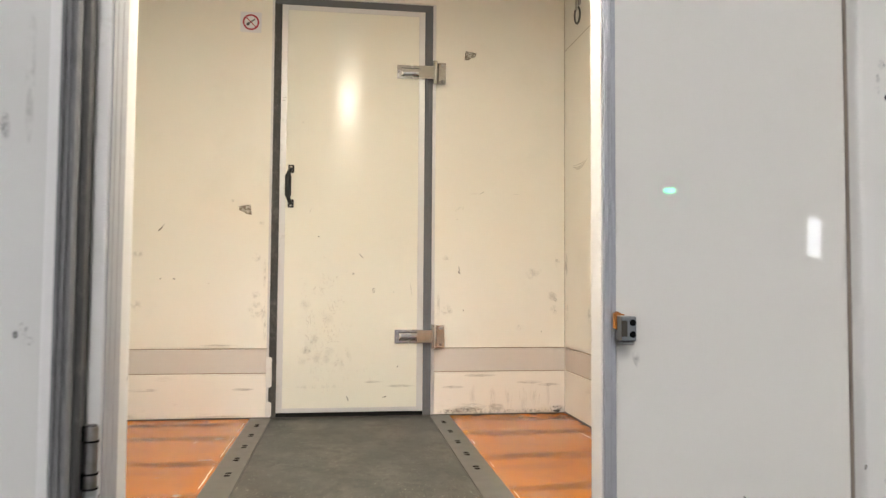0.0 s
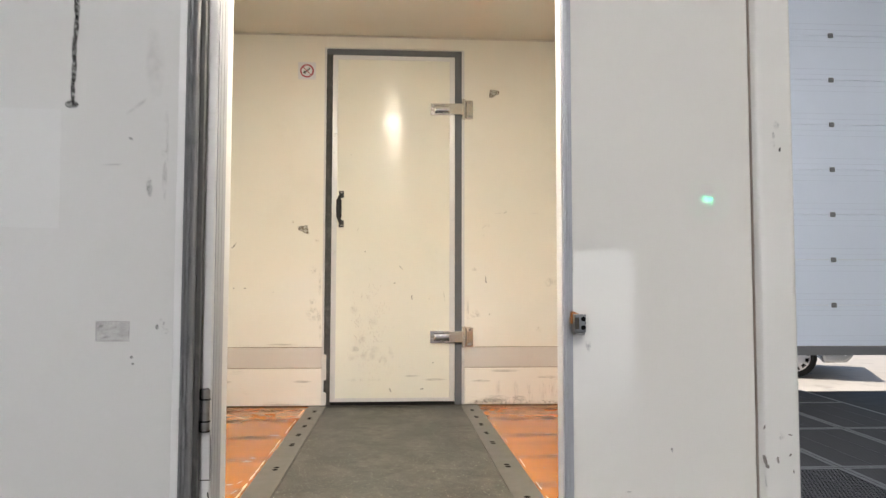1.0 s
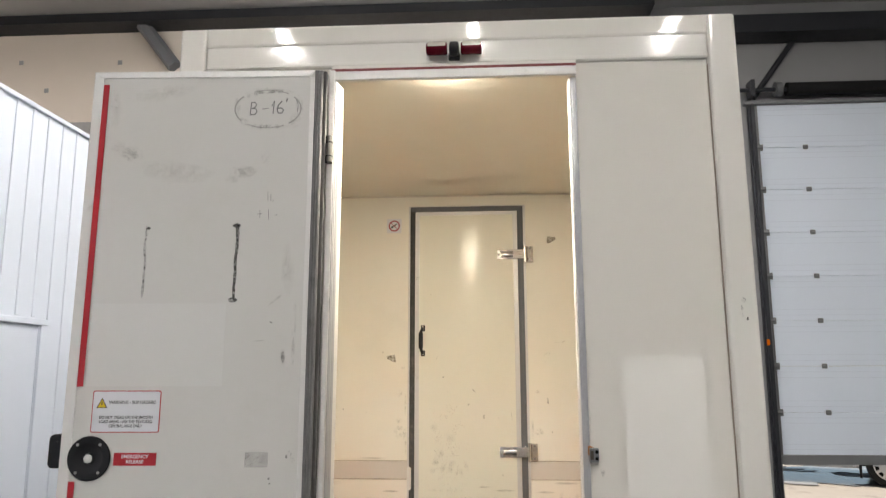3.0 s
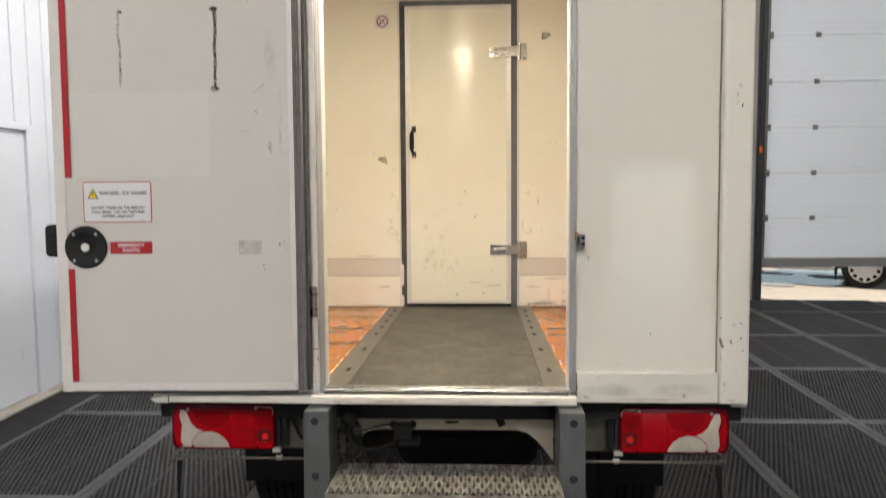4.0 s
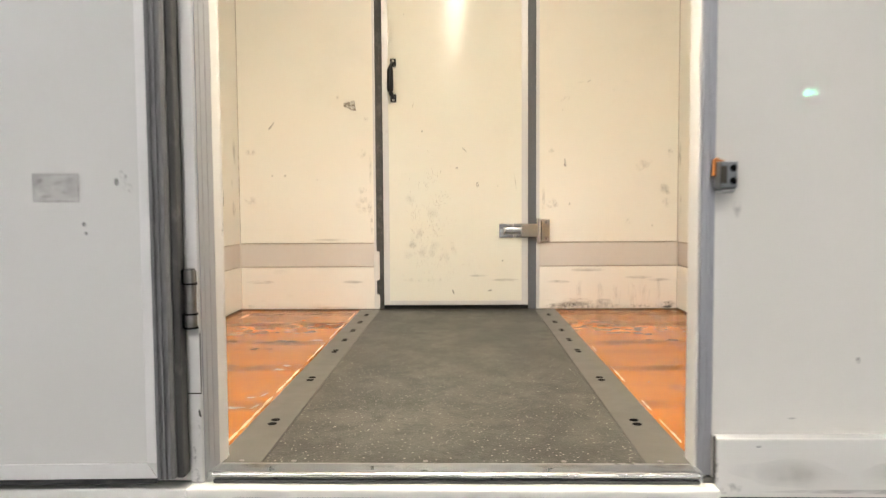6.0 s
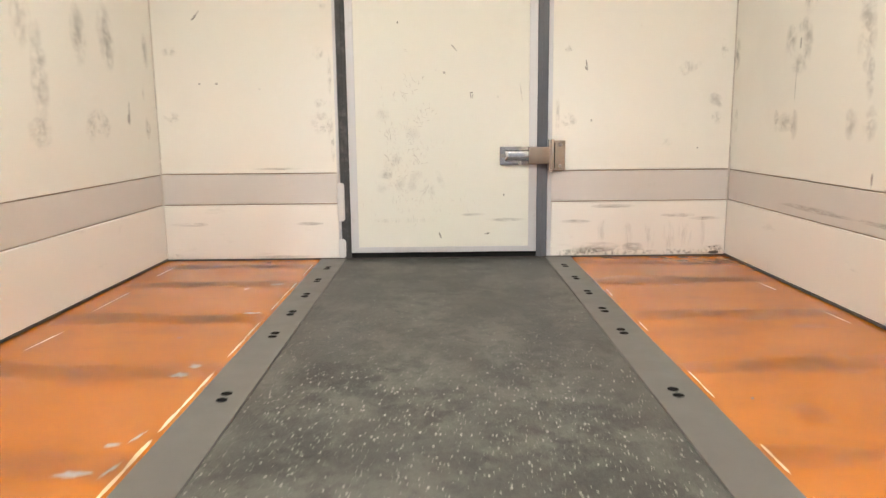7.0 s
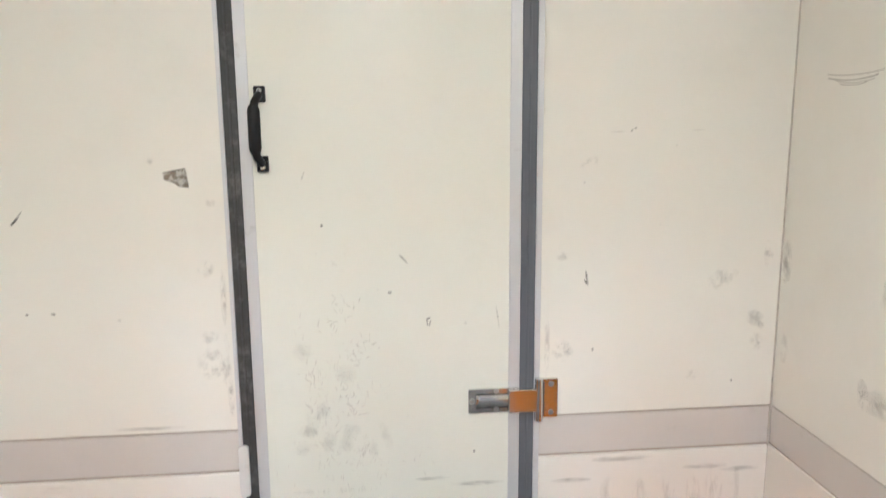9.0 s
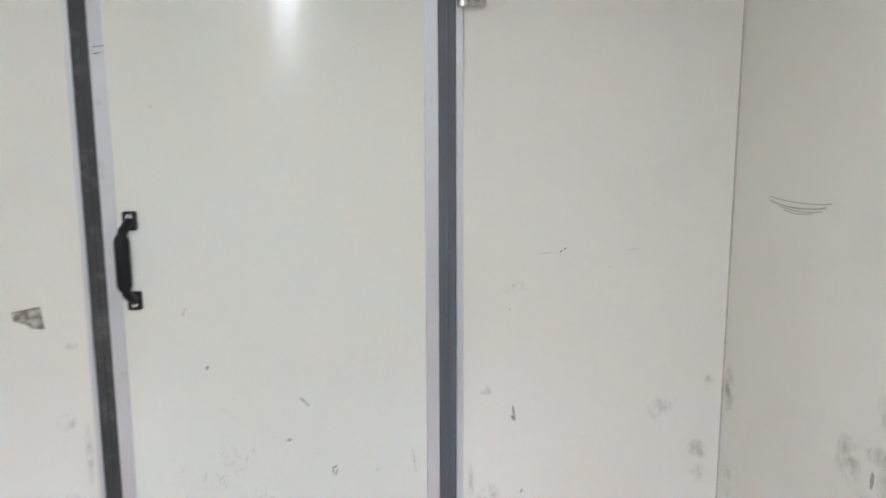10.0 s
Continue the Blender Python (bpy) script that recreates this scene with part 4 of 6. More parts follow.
LEAF_MARKS += [(0.04, 1.20, 0.014, 0.026, "scribble", 0), (0.15, 0.95, 0.024, 0.008, "scratch", 10), (0.21, 1.09, 0.008, 0.010, "scratch", 0), (-0.02, 0.945, 0.008, 0.03, "scratch", 20), (0.1, 1.02, 0.10, 0.015, "dirtline", 0), (0.22, 1.0, 0.16, 0.016, "dirtline", 0),
               (0.27, 1.45, 0.006, 0.08, "dirtline", 8), (-0.03, 1.53, 0.010, 0.012, "smudge", 0), (0.0, 1.52, 0.012, 0.010, "scratch", 0), (-0.2, 1.81, 0.006, 0.03, "dirtline", -20), (-0.24, 2.22, 0.01, 0.012, "smudge", 0)]
for x, z, w, h, mt, t in LEAF_MARKS:
    part("scuff_mark", sheet((x, Y1 - 0.0146, z), w, h, "y", t, 0.2), mt, door_1)


def scuffs(count, cx, cz, sx, sz, upright):
    """Many short bent scratches strewn about a centre, upright or lying any way."""
    bm = bmesh.new()
    for _ in range(count):
        x, z = random.gauss(cx, sx), random.gauss(cz, sz)
        a = random.gauss(math.pi / 2, 0.35) if random.random() < upright else random.uniform(0, math.pi)
        bend, step_, w = random.uniform(-0.5, 0.5), random.uniform(0.0020, 0.0065), random.uniform(0.0004, 0.0012)
        left, right = [], []
        for k in range(4):
            nx, nz = -math.sin(a), math.cos(a)
            ww = w * (0.4, 1.0, 0.9, 0.3)[k]
            left.append(bm.verts.new((x + nx * ww, Y1 - 0.01445, z + nz * ww)))
            right.append(bm.verts.new((x - nx * ww, Y1 - 0.01445, z - nz * ww)))
            x, z, a = x + math.cos(a) * step_, z + math.sin(a) * step_, a + bend
        for k in range(3):
            bm.faces.new((left[k], left[k + 1], right[k + 1], right[k]))
    return bm


# the rubbed area: loose clumps, thickest at knee height
for _ in range(26):
    cx, cz = random.gauss(-0.135, 0.055), random.gauss(1.27, 0.11)
    part("scuff_mark", scuffs(random.randint(5, 13), cx, cz, 0.016, random.uniform(0.010, 0.026), 0.45), random.choice(("stroke", "stroke_pale")), door_1, "clump of fine grey scuffs")
for count, cx, cz, sx, sz, upright, mt in ((14, -0.075, 1.115, 0.012, 0.022, 1.0, "stroke"), (12, -0.11, 1.49, 0.022, 0.018, 0.3, "stroke"), (8, -0.13, 1.60, 0.03, 0.018, 0.2, "stroke_pale"), (12, -0.205, 1.27, 0.005, 0.04, 1.0, "stroke"), (26, 0.0, 1.05, 0.14, 0.03, 0.3, "stroke_pale"), (26, -0.12, 1.06, 0.05, 0.04, 0.7, "stroke_pale")):
    part("scuff_mark", scuffs(count, cx, cz, sx, sz, upright), mt, door_1, "clump of fine grey scuffs")
for _ in range(12):
    part("scuff_mark", sheet((random.gauss(-0.13, 0.055), Y1 - 0.01465, random.gauss(1.26, 0.12)), random.uniform(0.03, 0.07), random.uniform(0.04, 0.10), "y", random.uniform(-20, 20), 0.3), "soft_rub", door_1)
for z, t in ((2.320, 14), (2.332, 8)):
    part("pen_stroke", sheet((-0.325, Y1 - 0.0188, z), 0.028, 0.004, "y", t, 0.2), "scratch", door_1)

# rear sill
sill = whole("threshold", box(-0.45, 0.452, 1.832, 1.881, 0.84, ZF + 0.004, 0.002, 1), "alu", "worn ribbed aluminium threshold of the rear doorway", "threshold", "structure")
for k in range(6):
    y = 1.839 + k * 0.0058
    part("rib", box(-0.434, 0.442, y - 0.0012, y + 0.0012, ZF + 0.0041, ZF + 0.0055, 0.0005, 1), "alu", sill)
part("nosing", rod((-0.434, 1.828, 0.8600), (0.444, 1.828, 0.8600), 0.0055, 14), "alu_bright", sill, "polished round nosing", True)
part("seal_strip", box(-0.434, 0.444, 1.822, 1.8318, 0.8455, 0.8515, 0.002, 2), "gasket_dark", sill, "black rubber strip under the nosing")
for x, w in ((-0.36, 0.10), (-0.12, 0.16), (0.20, 0.14), (0.40, 0.08)):
    part("dirt_mark", sheet((x, 1.86, ZF + 0.0058), w, 0.035, "z", 0, 0.4), "dirtline", sill)
for x in (-0.30, -0.05, 0.21, 0.39, -0.40):
    part("screw", rod((x, 1.885, ZF + 0.0045), (x, 1.885, ZF + 0.006), 0.005, 10), "bolt", sill)

# ---- rear of the van ----
van = thing("box_van", (0, 3.0, 0), "white refrigerated box van seen from behind with an open rear door", "van")
part("roof", box(-WO, WO, Y0 + 0.01, 5.03, ZC + 0.062, 3.03, 0.012, 2), "shell", van)
part("front_wall", box(-WO + 0.003, WO - 0.003, 4.985, 5.03, 0.80, ZC + 0.060, 0.004, 1), "shell", van)
# near-black colour stands for the shade under the sill beam
part("floor_frame", box(-WO + 0.004, WO - 0.004, 1.895, 4.98, 0.735, 0.798, 0.004, 1), "under", van)
# the panel rolls back a little towards its outer edge
roll = [(0.86 + 0.107 * k / 12, Y0 + 0.027 + 0.0030 * (k / 12) ** 2) for k in range(13)]
part("rear_panel", column([(0.4735, Y0 + 0.055), (0.4735, Y0 + 0.0285), (0.4750, Y0 + 0.027)] + roll + [(0.9695, Y0 + 0.033), (0.9695, Y0 + 0.055)], 0.920, 2.845), "shell", van, "glossy white rear panel with small chips", True)
part("kick_plate", box(0.4735, 0.9685, Y0 - 0.002, Y0 + 0.0265, 0.818, 0.9265, 0.004, 3), "post", van)
part("panel_joint", box(0.9697, 0.9716, Y0 + 0.024, Y0 + 0.05, 0.82, 2.83), "joint", van)
part("rear_panel", box(-0.9695, -0.475, Y0, Y0 + 0.055, 0.845, 2.828, 0.003, 2), "shell", van)
for sx in (-1, 1):
    x0, x1 = sorted((sx * 0.9735, sx * WO))
    crown = [(sx * (0.979 + (WO - 0.999) * k / 8), Y0 - 0.004 + 0.0016 * (k / 8) ** 2) for k in range(8)]
    rim = [(sx * (WO - 0.020 + 0.020 * math.sin(radians(a))), Y0 + 0.0176 - 0.020 * math.cos(radians(a))) for a in range(0, 91, 10)]
    part("corner_post", column([(sx * 0.9718, Y0 + 0.07), (sx * 0.9718, Y0 + 0.008), (sx * 0.9740, Y0 - 0.001), (sx * 0.977, Y0 - 0.0035)] + crown + rim + [(sx * WO, Y0 + 0.07)], 0.818, 3.018), "post", van, "rounded white corner post with chipped paint", True)
part("header", box(-0.971, 0.971, Y0 + 0.016, Y0 + 0.055, 2.853, 3.01, 0.006, 2), "post", van)
part("header_groove", box(-0.971, 0.971, Y0 + 0.0285, Y0 + 0.05, 2.8455, 2.8525), "post", van)
part("header_lip", box(-0.971, 0.971, Y0 + 0.012, Y0 + 0.0158, 2.858, 2.872, 0.0015, 2), "post", van)
part("red_seal", box(-0.468, 0.472, Y0 - 0.006, Y0 + 0.012, 2.8255, 2.8375, 0.003, 2), "dull_red", van, "dull red seal over the doorway")
part("head_fill", box(-0.468, 0.472, Y0 + 0.002, Y0 + 0.012, 2.838, 2.8525), "post", van)
part("head_trim", box(-0.468, 0.472, Y0 - 0.010, Y0 + 0.012, 2.789, 2.825, 0.004, 2), "jamb", van)
part("sill_beam", box(-0.475, 0.4715, 1.797, Y0 + 0.05, 0.816, 0.8450, 0.005, 3), "post", van, "dirty white beam under the doorway")
part("sill_beam", slab([(-1.07, 0.832), (-1.055, 0.818), (-0.476, 0.816), (-0.476, 0.843), (-1.02, 0.843)], 1.800, Y0 + 0.04, 0.004), "post", van, "white ledge under the opened door")
part("ledge_joint", box(-1.002, -0.998, 1.7990, 1.801, 0.818, 0.843), "seam", van)
# doorway jambs: ribbed light metal
jb = part("door_jamb", box(0.4495, 0.4728, 1.853, 1.898, 0.8515, 2.788, 0.002, 2), "jamb_grey", van, "ribbed pale aluminium door jamb")
for xx in (0.456, 0.4635):
    part("rib", box(xx - 0.0012, xx + 0.0012, 1.8515, 1.8535, 0.86, 2.765, 0.0006, 1), "jamb_grey", jb)
part("inner_lip", box(0.4450, 0.4494, 1.860, 1.918, 0.8515, 2.788, 0.002, 2), "jamb", jb)
jb = part("door_jamb", column([(-0.4493, 1.828), (-0.4486, 1.8245), (-0.4470, 1.8245), (-0.4375, 1.874), (-0.4493, 1.874)], 0.8515, 2.788), "jamb_grey", van, "splayed grey aluminium door jamb")
for x, y in ((-0.4445, 1.838), (-0.4410, 1.856)):
    part("rib", rod((x, y, 0.866), (x, y, 2.765), 0.0013, 6), "jamb_grey", jb)
part("inner_lip", column([(-0.4493, 1.8745), (-0.4372, 1.8745), (-0.4340, 1.900), (-0.4338, 1.916), (-0.4493, 1.916)], 0.8636, 2.788), "jamb", jb, "white inner lip")
part("corner_gap", box(0.4729, 0.4736, Y0 - 0.0028, Y0 + 0.01, 0.846, 0.930), "seam", van)
part("corner_grime", box(0.452, 0.4730, Y0 - 0.003, Y0 + 0.015, 0.838, 0.852, 0.002, 1), "gasket_dark", van)
hp = part("hinge_post", box(-0.4745, -0.4497, Y0 - 0.013, Y0 + 0.055, 0.846, 2.83, 0.006, 4), "jamb", van, "white hinge post, chipped low down")
part("post_joint", box(-0.4735, -0.4505, Y0 - 0.0136, Y0 - 0.0125, 1.010, 1.0125), "seam", hp)
part("post_joint", box(-0.4512, -0.4500, Y0 - 0.0128, Y0 - 0.011, 1.0126, 1.12), "seam", hp)
for x, z, w, h, mt in ((-0.456, 0.955, 0.006, 0.026, "grime"), (-0.453, 0.93, 0.008, 0.03, "grime"), (-0.465, 0.90, 0.012, 0.05, "grime"), (-0.462, 1.2, 0.01, 0.04, "smudge"), (-0.462, 0.86, 0.022, 0.04, "grime"), (-0.454, 0.975, 0.006, 0.02, "strapmark")):
    part("chip", sheet((x, Y0 - 0.0142, z), w, h, "y", 10, 0.5, 12), mt, hp)


def leaf_hinge(z):
    h = part("hinge", rod((-0.462, 1.813, z - 0.026), (-0.462, 1.813, z + 0.026), 0.0105, 18), "barrel", van, "steel barrel hinge", True)
    for z0, z1 in ((z - 0.051, z - 0.028), (z + 0.028, z + 0.051)):
        part("knuckle", rod((-0.462, 1.813, z0), (-0.462, 1.813, z1), 0.0110, 18), "barrel", h, smooth=True)
        # black block stands for the shadow left of the barrel
        part("hinge_leaf", box(-0.478, -0.4700, 1.806, 1.818, z0 - 0.001, z1 + 0.001, 0.001, 1), "slot", h)
    for zz in (z - 0.027, z + 0.027, z - 0.0515):
        # black rings stand for the dark gaps at the knuckles
        part("washer", rod((-0.462, 1.813, zz - 0.0016), (-0.462, 1.813, zz + 0.0016), 0.0124, 18), "slot", h, smooth=True)
    part("pin", rod((-0.462, 1.813, z - 0.054), (-0.462, 1.813, z + 0.054), 0.0085, 14), "hinge_dark", h, smooth=True)


for z in (1.184, 2.506):
    leaf_hinge(z)

part("scuff_mark", sheet((-0.4332, 1.910, 1.312), 0.014, 0.036, "x", 0, 0.3), "smear", van)
part("scuff_mark", sheet((-0.4331, 1.906, 1.306), 0.012, 0.034, "x", 0, 0.3), "smear", van)
for x, y, z, w, h in ((0.44, 1.811, 0.850, 0.03, 0.03), (0.475, Y0 - 0.0032, 0.87, 0.012, 0.09), (0.50, Y0 - 0.0032, 0.835, 0.05, 0.03), (-0.43, 1.811, 0.850, 0.03, 0.02)):
    part("dirt_mark", sheet((x, y, z), w, h, "y", 0, 0.3), "grime", van)
# striker on the jamb
st = part("striker", box(0.469, 0.4985, 1.817, 1.852, 1.373, 1.420, 0.003, 2), "galv", van, "small steel striker block with an orange tab")
part("tab", slab([(0.465, 1.396), (0.465, 1.424), (0.470, 1.428), (0.478, 1.424), (0.484, 1.4222), (0.484, 1.4205), (0.4688, 1.4205), (0.4688, 1.394)], 1.838, 1.850, 0.001), "orange_plastic", st)
part("arm", box(0.4685, 0.4800, 1.8145, 1.8168, 1.382, 1.412, 0.0008, 1), "chassis", st)
for z in (1.386, 1.408):
    part("bolt_hole", rod((0.491, 1.8155, z), (0.491, 1.8172, z), 0.0062, 14), "slot", st)
part("base", box(0.471, 0.496, 1.820, 1.850, 1.366, 1.3725, 0.002, 1), "bolt", st)

# chips and scuffs on the panel and post
for x, z, w, h, t, mt in ((1.025, 1.925, 0.020, 0.034, 10, "smudge"), (1.015, 1.875, 0.018, 0.03, 0, "smudge"), (0.9745, 1.040, 0.012, 0.040, 14, "chip"), (0.979, 1.024, 0.012, 0.020, 30, "chip"), (1.009, 1.039, 0.007, 0.024, 8, "chip"), (1.043, 1.052, 0.008, 0.012, -20, "chip"), (1.051, 1.009, 0.005, 0.012, 0, "chip"), (0.974, 1.125, 0.006, 0.015, -20, "chip"), (1.043, 1.104, 0.016, 0.004, -8, "chip"), (0.9745, 0.985, 0.004, 0.05, 8, "dirtline"),
                          (1.032, 0.93, 0.006, 0.03, 0, "smudge"), (0.99, 0.88, 0.015, 0.05, 0, "dirtline"), (1.01, 0.83, 0.05, 0.008, 0, "dirtline"), (1.030, 1.93, 0.010, 0.020, 20, "grime"), (1.018, 1.90, 0.014, 0.030, -10, "grime"), (1.034, 1.86, 0.008, 0.016, 0, "strapmark"), (1.02, 1.10, 0.02, 0.04, 0, "smudge")):
    part("chip", sheet((x, Y0 - 0.0048, z), w, h, "y", t, 0.4, 11), mt, van)
for x, z, w, h, t, mt in ((0.737, 1.062, 0.008, 0.016, 15, "scratch"), (0.62, 0.955, 0.02, 0.006, 0, "dirtline"), (0.515, 1.34, 0.02, 0.05, 0, "smudge")):
    part("chip", sheet((x, Y0 + 0.0262, z), w, h, "y", t, 0.4, 11), mt, van)
for x, z, w, h, mt in ((0.60, 0.862, 0.24, 0.07, "haze"), (0.84, 0.865, 0.24, 0.08, "haze"), (0.85, 0.845, 0.014, 0.014, "scratch"), (0.55, 0.912, 0.012, 0.006, "scratch"), (0.72, 0.83, 0.4, 0.012, "dirtline")):
    part("dirt_mark", sheet((x, Y0 - 0.0028, z), w, h, "y", 0, 0.4, 12), mt, van)
for x, w in ((-0.2, 0.3), (0.12, 0.25), (0.35, 0.12), (-0.36, 0.12)):
    part("dirt_mark", sheet((x, 1.7962, 0.8265), w, 0.014, "y", 0, 0.4, 12), "dirtline", van)

# high-level lamp with a black middle
bl = part("high_level_lamp", lathe([(0.020, -0.018), (0.028, -0.014), (0.028, 0.014), (0.020, 0.018)], (0.010, Y0 - 0.030, 2.895), (1, 0, 0), 24), "black", van, "black centre of a twin red marker lamp", True)
part("bracket", box(-0.012, 0.032, Y0 - 0.02, Y0 - 0.002, 2.858, 2.885, 0.002, 1), "black", bl)
for sx in (-1, 1):
    cx = 0.010 + sx * 0.066
    part("red_lens", lathe([(0.020, -0.040), (0.0245, -0.036), (0.0245, 0.036), (0.020, 0.040)], (cx, Y0 - 0.028, 2.897), (1, 0, 0), 24), "lens_dark", bl, "dark red round lens", True)
    # pale band round each lens: the white glare is put in as colour
    part("clear_lens", lathe([(0.0247, -0.034), (0.0252, -0.033), (0.0252, 0.033), (0.0247, 0.034)], (cx, Y0 - 0.0275, 2.9005), (1, 0, 0), 24), "lens_clear", bl, smooth=True)

# tail lamps
def tail_lamp(sx):
    def mx(pts):
        return [(sx * x, 0.79 - (0.79 - z) * 1.085) for x, z in pts]

    y = 1.900
    lamp = part("tail_lamp", slab(mx(rounded(0.622, 1.024, 0.622, 0.792, 0.030, 6)), y + 0.004, y + 0.085, 0.008), "black", van, "rear lamp cluster with a red and clear lens in a black housing", True)
    part("lens", slab(mx(rounded(0.634, 1.030, 0.628, 0.788, 0.026, 6)), y - 0.018, y + 0.030, 0.014, None, 4), "lens_dark", lamp, "dark red lens body", True)
    part("lens_face", slab(mx(rounded(0.642, 0.990, 0.636, 0.770, 0.012, 5)), y - 0.0215, y - 0.0165, 0.003, None, 3), "lens_red", lamp, "glossy red lens face", True)
    part("lens_end", slab(mx([(0.985, 0.640), (1.006, 0.644), (1.016, 0.668), (1.020, 0.705), (1.017, 0.745), (1.006, 0.770), (0.992, 0.768), (0.998, 0.730), (0.990, 0.700), (0.996, 0.665)]), y - 0.0205, y - 0.0165, 0.002), "lens_red", lamp)
    # cells behind the face: a dim square, a half round and the bulb's well
    part("lens_cell", slab(mx([(0.646, 0.716), (0.708, 0.716), (0.708, 0.766), (0.646, 0.766)]), y - 0.0221, y - 0.0214), "lens_mid", lamp)
    half = [(0.872 + 0.070 * math.cos(radians(a)), 0.768 + 0.062 * math.sin(radians(a))) for a in range(180, 361, 12)]
    part("lens_cell", slab(mx(half), y - 0.0221, y - 0.0214, 0.0004), "lens_mid", lamp)
    part("lens_cell", sheet((sx * 0.676, y - 0.0222, 0.673), 0.078, 0.082, "y", 0, 0.0), "lens_shade", lamp, "dark round cell behind the lens")
    # the bulb's glow is a soft red patch painted on the lens face
    part("bulb_spot", sheet((sx * 0.672, y - 0.0228, 0.669), 0.048, 0.046, "y", 0, 0.0), "bulb", lamp, "bright red bulb glow painted on the lens")
    for x in (0.712, 0.806):
        part("lens_rib", slab(mx([(x, 0.640), (x + 0.0018, 0.640), (x + 0.0018, 0.767), (x, 0.767)]), y - 0.0222, y - 0.0214), "lens_dark", lamp)
    # clouded windows: a low half-round lobe and an upright one that sweeps into it
    lobe = [(0.806, 0.639), (0.812, 0.655), (0.826, 0.672), (0.846, 0.686), (0.872, 0.694), (0.900, 0.693), (0.925, 0.684), (0.942, 0.668), (0.952, 0.650), (0.954, 0.639)]
    part("clear_window", slab(mx(lobe), y - 0.0240, y - 0.0212, 0.0015), "lens_cloud", lamp, "clouded half-round reversing window", True)
    sweep = [(0.9545, 0.639), (0.9525, 0.652), (0.943, 0.670), (0.926, 0.686), (0.906, 0.695), (0.930, 0.704), (0.950, 0.722), (0.962, 0.748), (0.972, 0.768), (0.990, 0.769), (0.995, 0.745), (0.986, 0.715), (0.990, 0.690), (0.992, 0.662), (0.982, 0.641)]
    part("clear_window", slab(mx(sweep), y - 0.0243, y - 0.0212, 0.0015), "lens_clear", lamp, "clouded clear indicator window", True)
    part("smear", sheet((sx * 0.945, y - 0.0248, 0.714), 0.030, 0.034, "y", sx * 30, 0.2), "smudge", lamp)
    for x, z in ((0.704, 0.776), (0.962, 0.768), (0.700, 0.628), (0.945, 0.631)):
        part("screw", rod((sx * x, y - 0.0262, z), (sx * x, y - 0.021, z), 0.005, 10), "bolt" if z > 0.7 else "lens_dark", lamp)
    # pale bead along the lens corner: a highlight put in as a part
    part("edge_glint", pipe([(sx * 0.640, y - 0.017, 0.752), (sx * 0.642, y - 0.018, 0.770), (sx * 0.650, y - 0.018, 0.778), (sx * 0.700, y - 0.018, 0.779)], 0.0014, 6), "lens_clear", lamp)
    if sx < 0:
        part("wire", pipe([(sx * 0.622, y + 0.03, 0.765), (sx * 0.600, y + 0.02, 0.755), (sx * 0.580, y + 0.025, 0.72), (sx * 0.560, y + 0.04, 0.66), (sx * 0.548, y + 0.06, 0.63)], 0.006), "black", lamp, smooth=True)
    nl = part("number_light", box(*sorted((sx * 0.618, sx * 0.650)), y - 0.010, y + 0.012, 0.604, 0.622, 0.003, 2), "green", lamp, "small clear lamp under the cluster")
    part("lamp_lens", box(*sorted((sx * 0.616, sx * 0.638)), y - 0.008, y + 0.010, 0.574, 0.592, 0.004, 2), "green", nl)
    part("lamp_neck", box(*sorted((sx * 0.620, sx * 0.634)), y - 0.004, y + 0.006, 0.592, 0.604), "black", nl)
    part("lamp_bracket", box(*sorted((sx * 0.596, sx * 0.6215)), y + 0.012, y + 0.05, 0.62, 0.775, 0.006, 2), "black", lamp, "black bracket beside the lamp")
    part("lamp_plate", box(*sorted((sx * 0.500, sx * 0.640)), y + 0.05, y + 0.062, 0.60, 0.80, 0.003, 1), "dirty_plate", van, "dirty steel plate behind the lamp")
    # lamp guard of bent rod
    part("lamp_guard", pipe([(sx * 0.505, 1.825, 0.606), (sx * 0.75, 1.810, 0.612), (sx * 0.965, 1.800, 0.618), (sx * 0.990, 1.812, 0.621), (sx * 0.990, 1.86, 0.622), (sx * 0.975, 1.95, 0.63)], 0.0042), "rod", van, "thin bent guard rod", True)
    part("lamp_guard", pipe([(sx * 0.505, 1.825, 0.428), (sx * 0.75, 1.812, 0.438), (sx * 0.978, 1.804, 0.447), (sx * 0.988, 1.803, 0.452), (sx * 0.991, 1.803, 0.47), (sx * 0.990, 1.803, 0.606)], 0.0036), "rod", van, smooth=True)
    part("guard_strut", slab(mx([(0.975, 0.462), (0.981, 0.462), (0.979, 0.616), (0.958, 0.616)]), 1.806, 1.813, 0.001), "black", van)


tail_lamp(-1)
tail_lamp(1)

# galvanised uprights either side of the step
for sx in (-1, 1):
    up = part("step_upright", slab([(sx * 0.412, 0.20), (sx * 0.497, 0.20), (sx * 0.491, 0.800), (sx * 0.408, 0.800)], 1.74, 1.746, 0.001), "galv", van, "galvanised steel upright with bolt holes")
    part("flange", box(*sorted((sx * 0.404, sx * 0.4095)), 1.7465, 1.90, 0.20, 0.806, 0.001, 1), "galv", up)
    part("cap_plate", slab([(sx * 0.408, 0.800), (sx * 0.491, 0.800), (sx * 0.489, 0.806), (sx * 0.408, 0.806)], 1.742, 1.90, 0.001), "galv", up)
    for z in (0.770, 0.573, 0.369):
        part("bolt", lathe([(0.0135, 0), (0.0135, 0.002), (0.010, 0.003), (0.003, 0.0012)], (sx * 0.452, 1.7395, z), (0, -1, 0), 18), "hole", up, smooth=True)

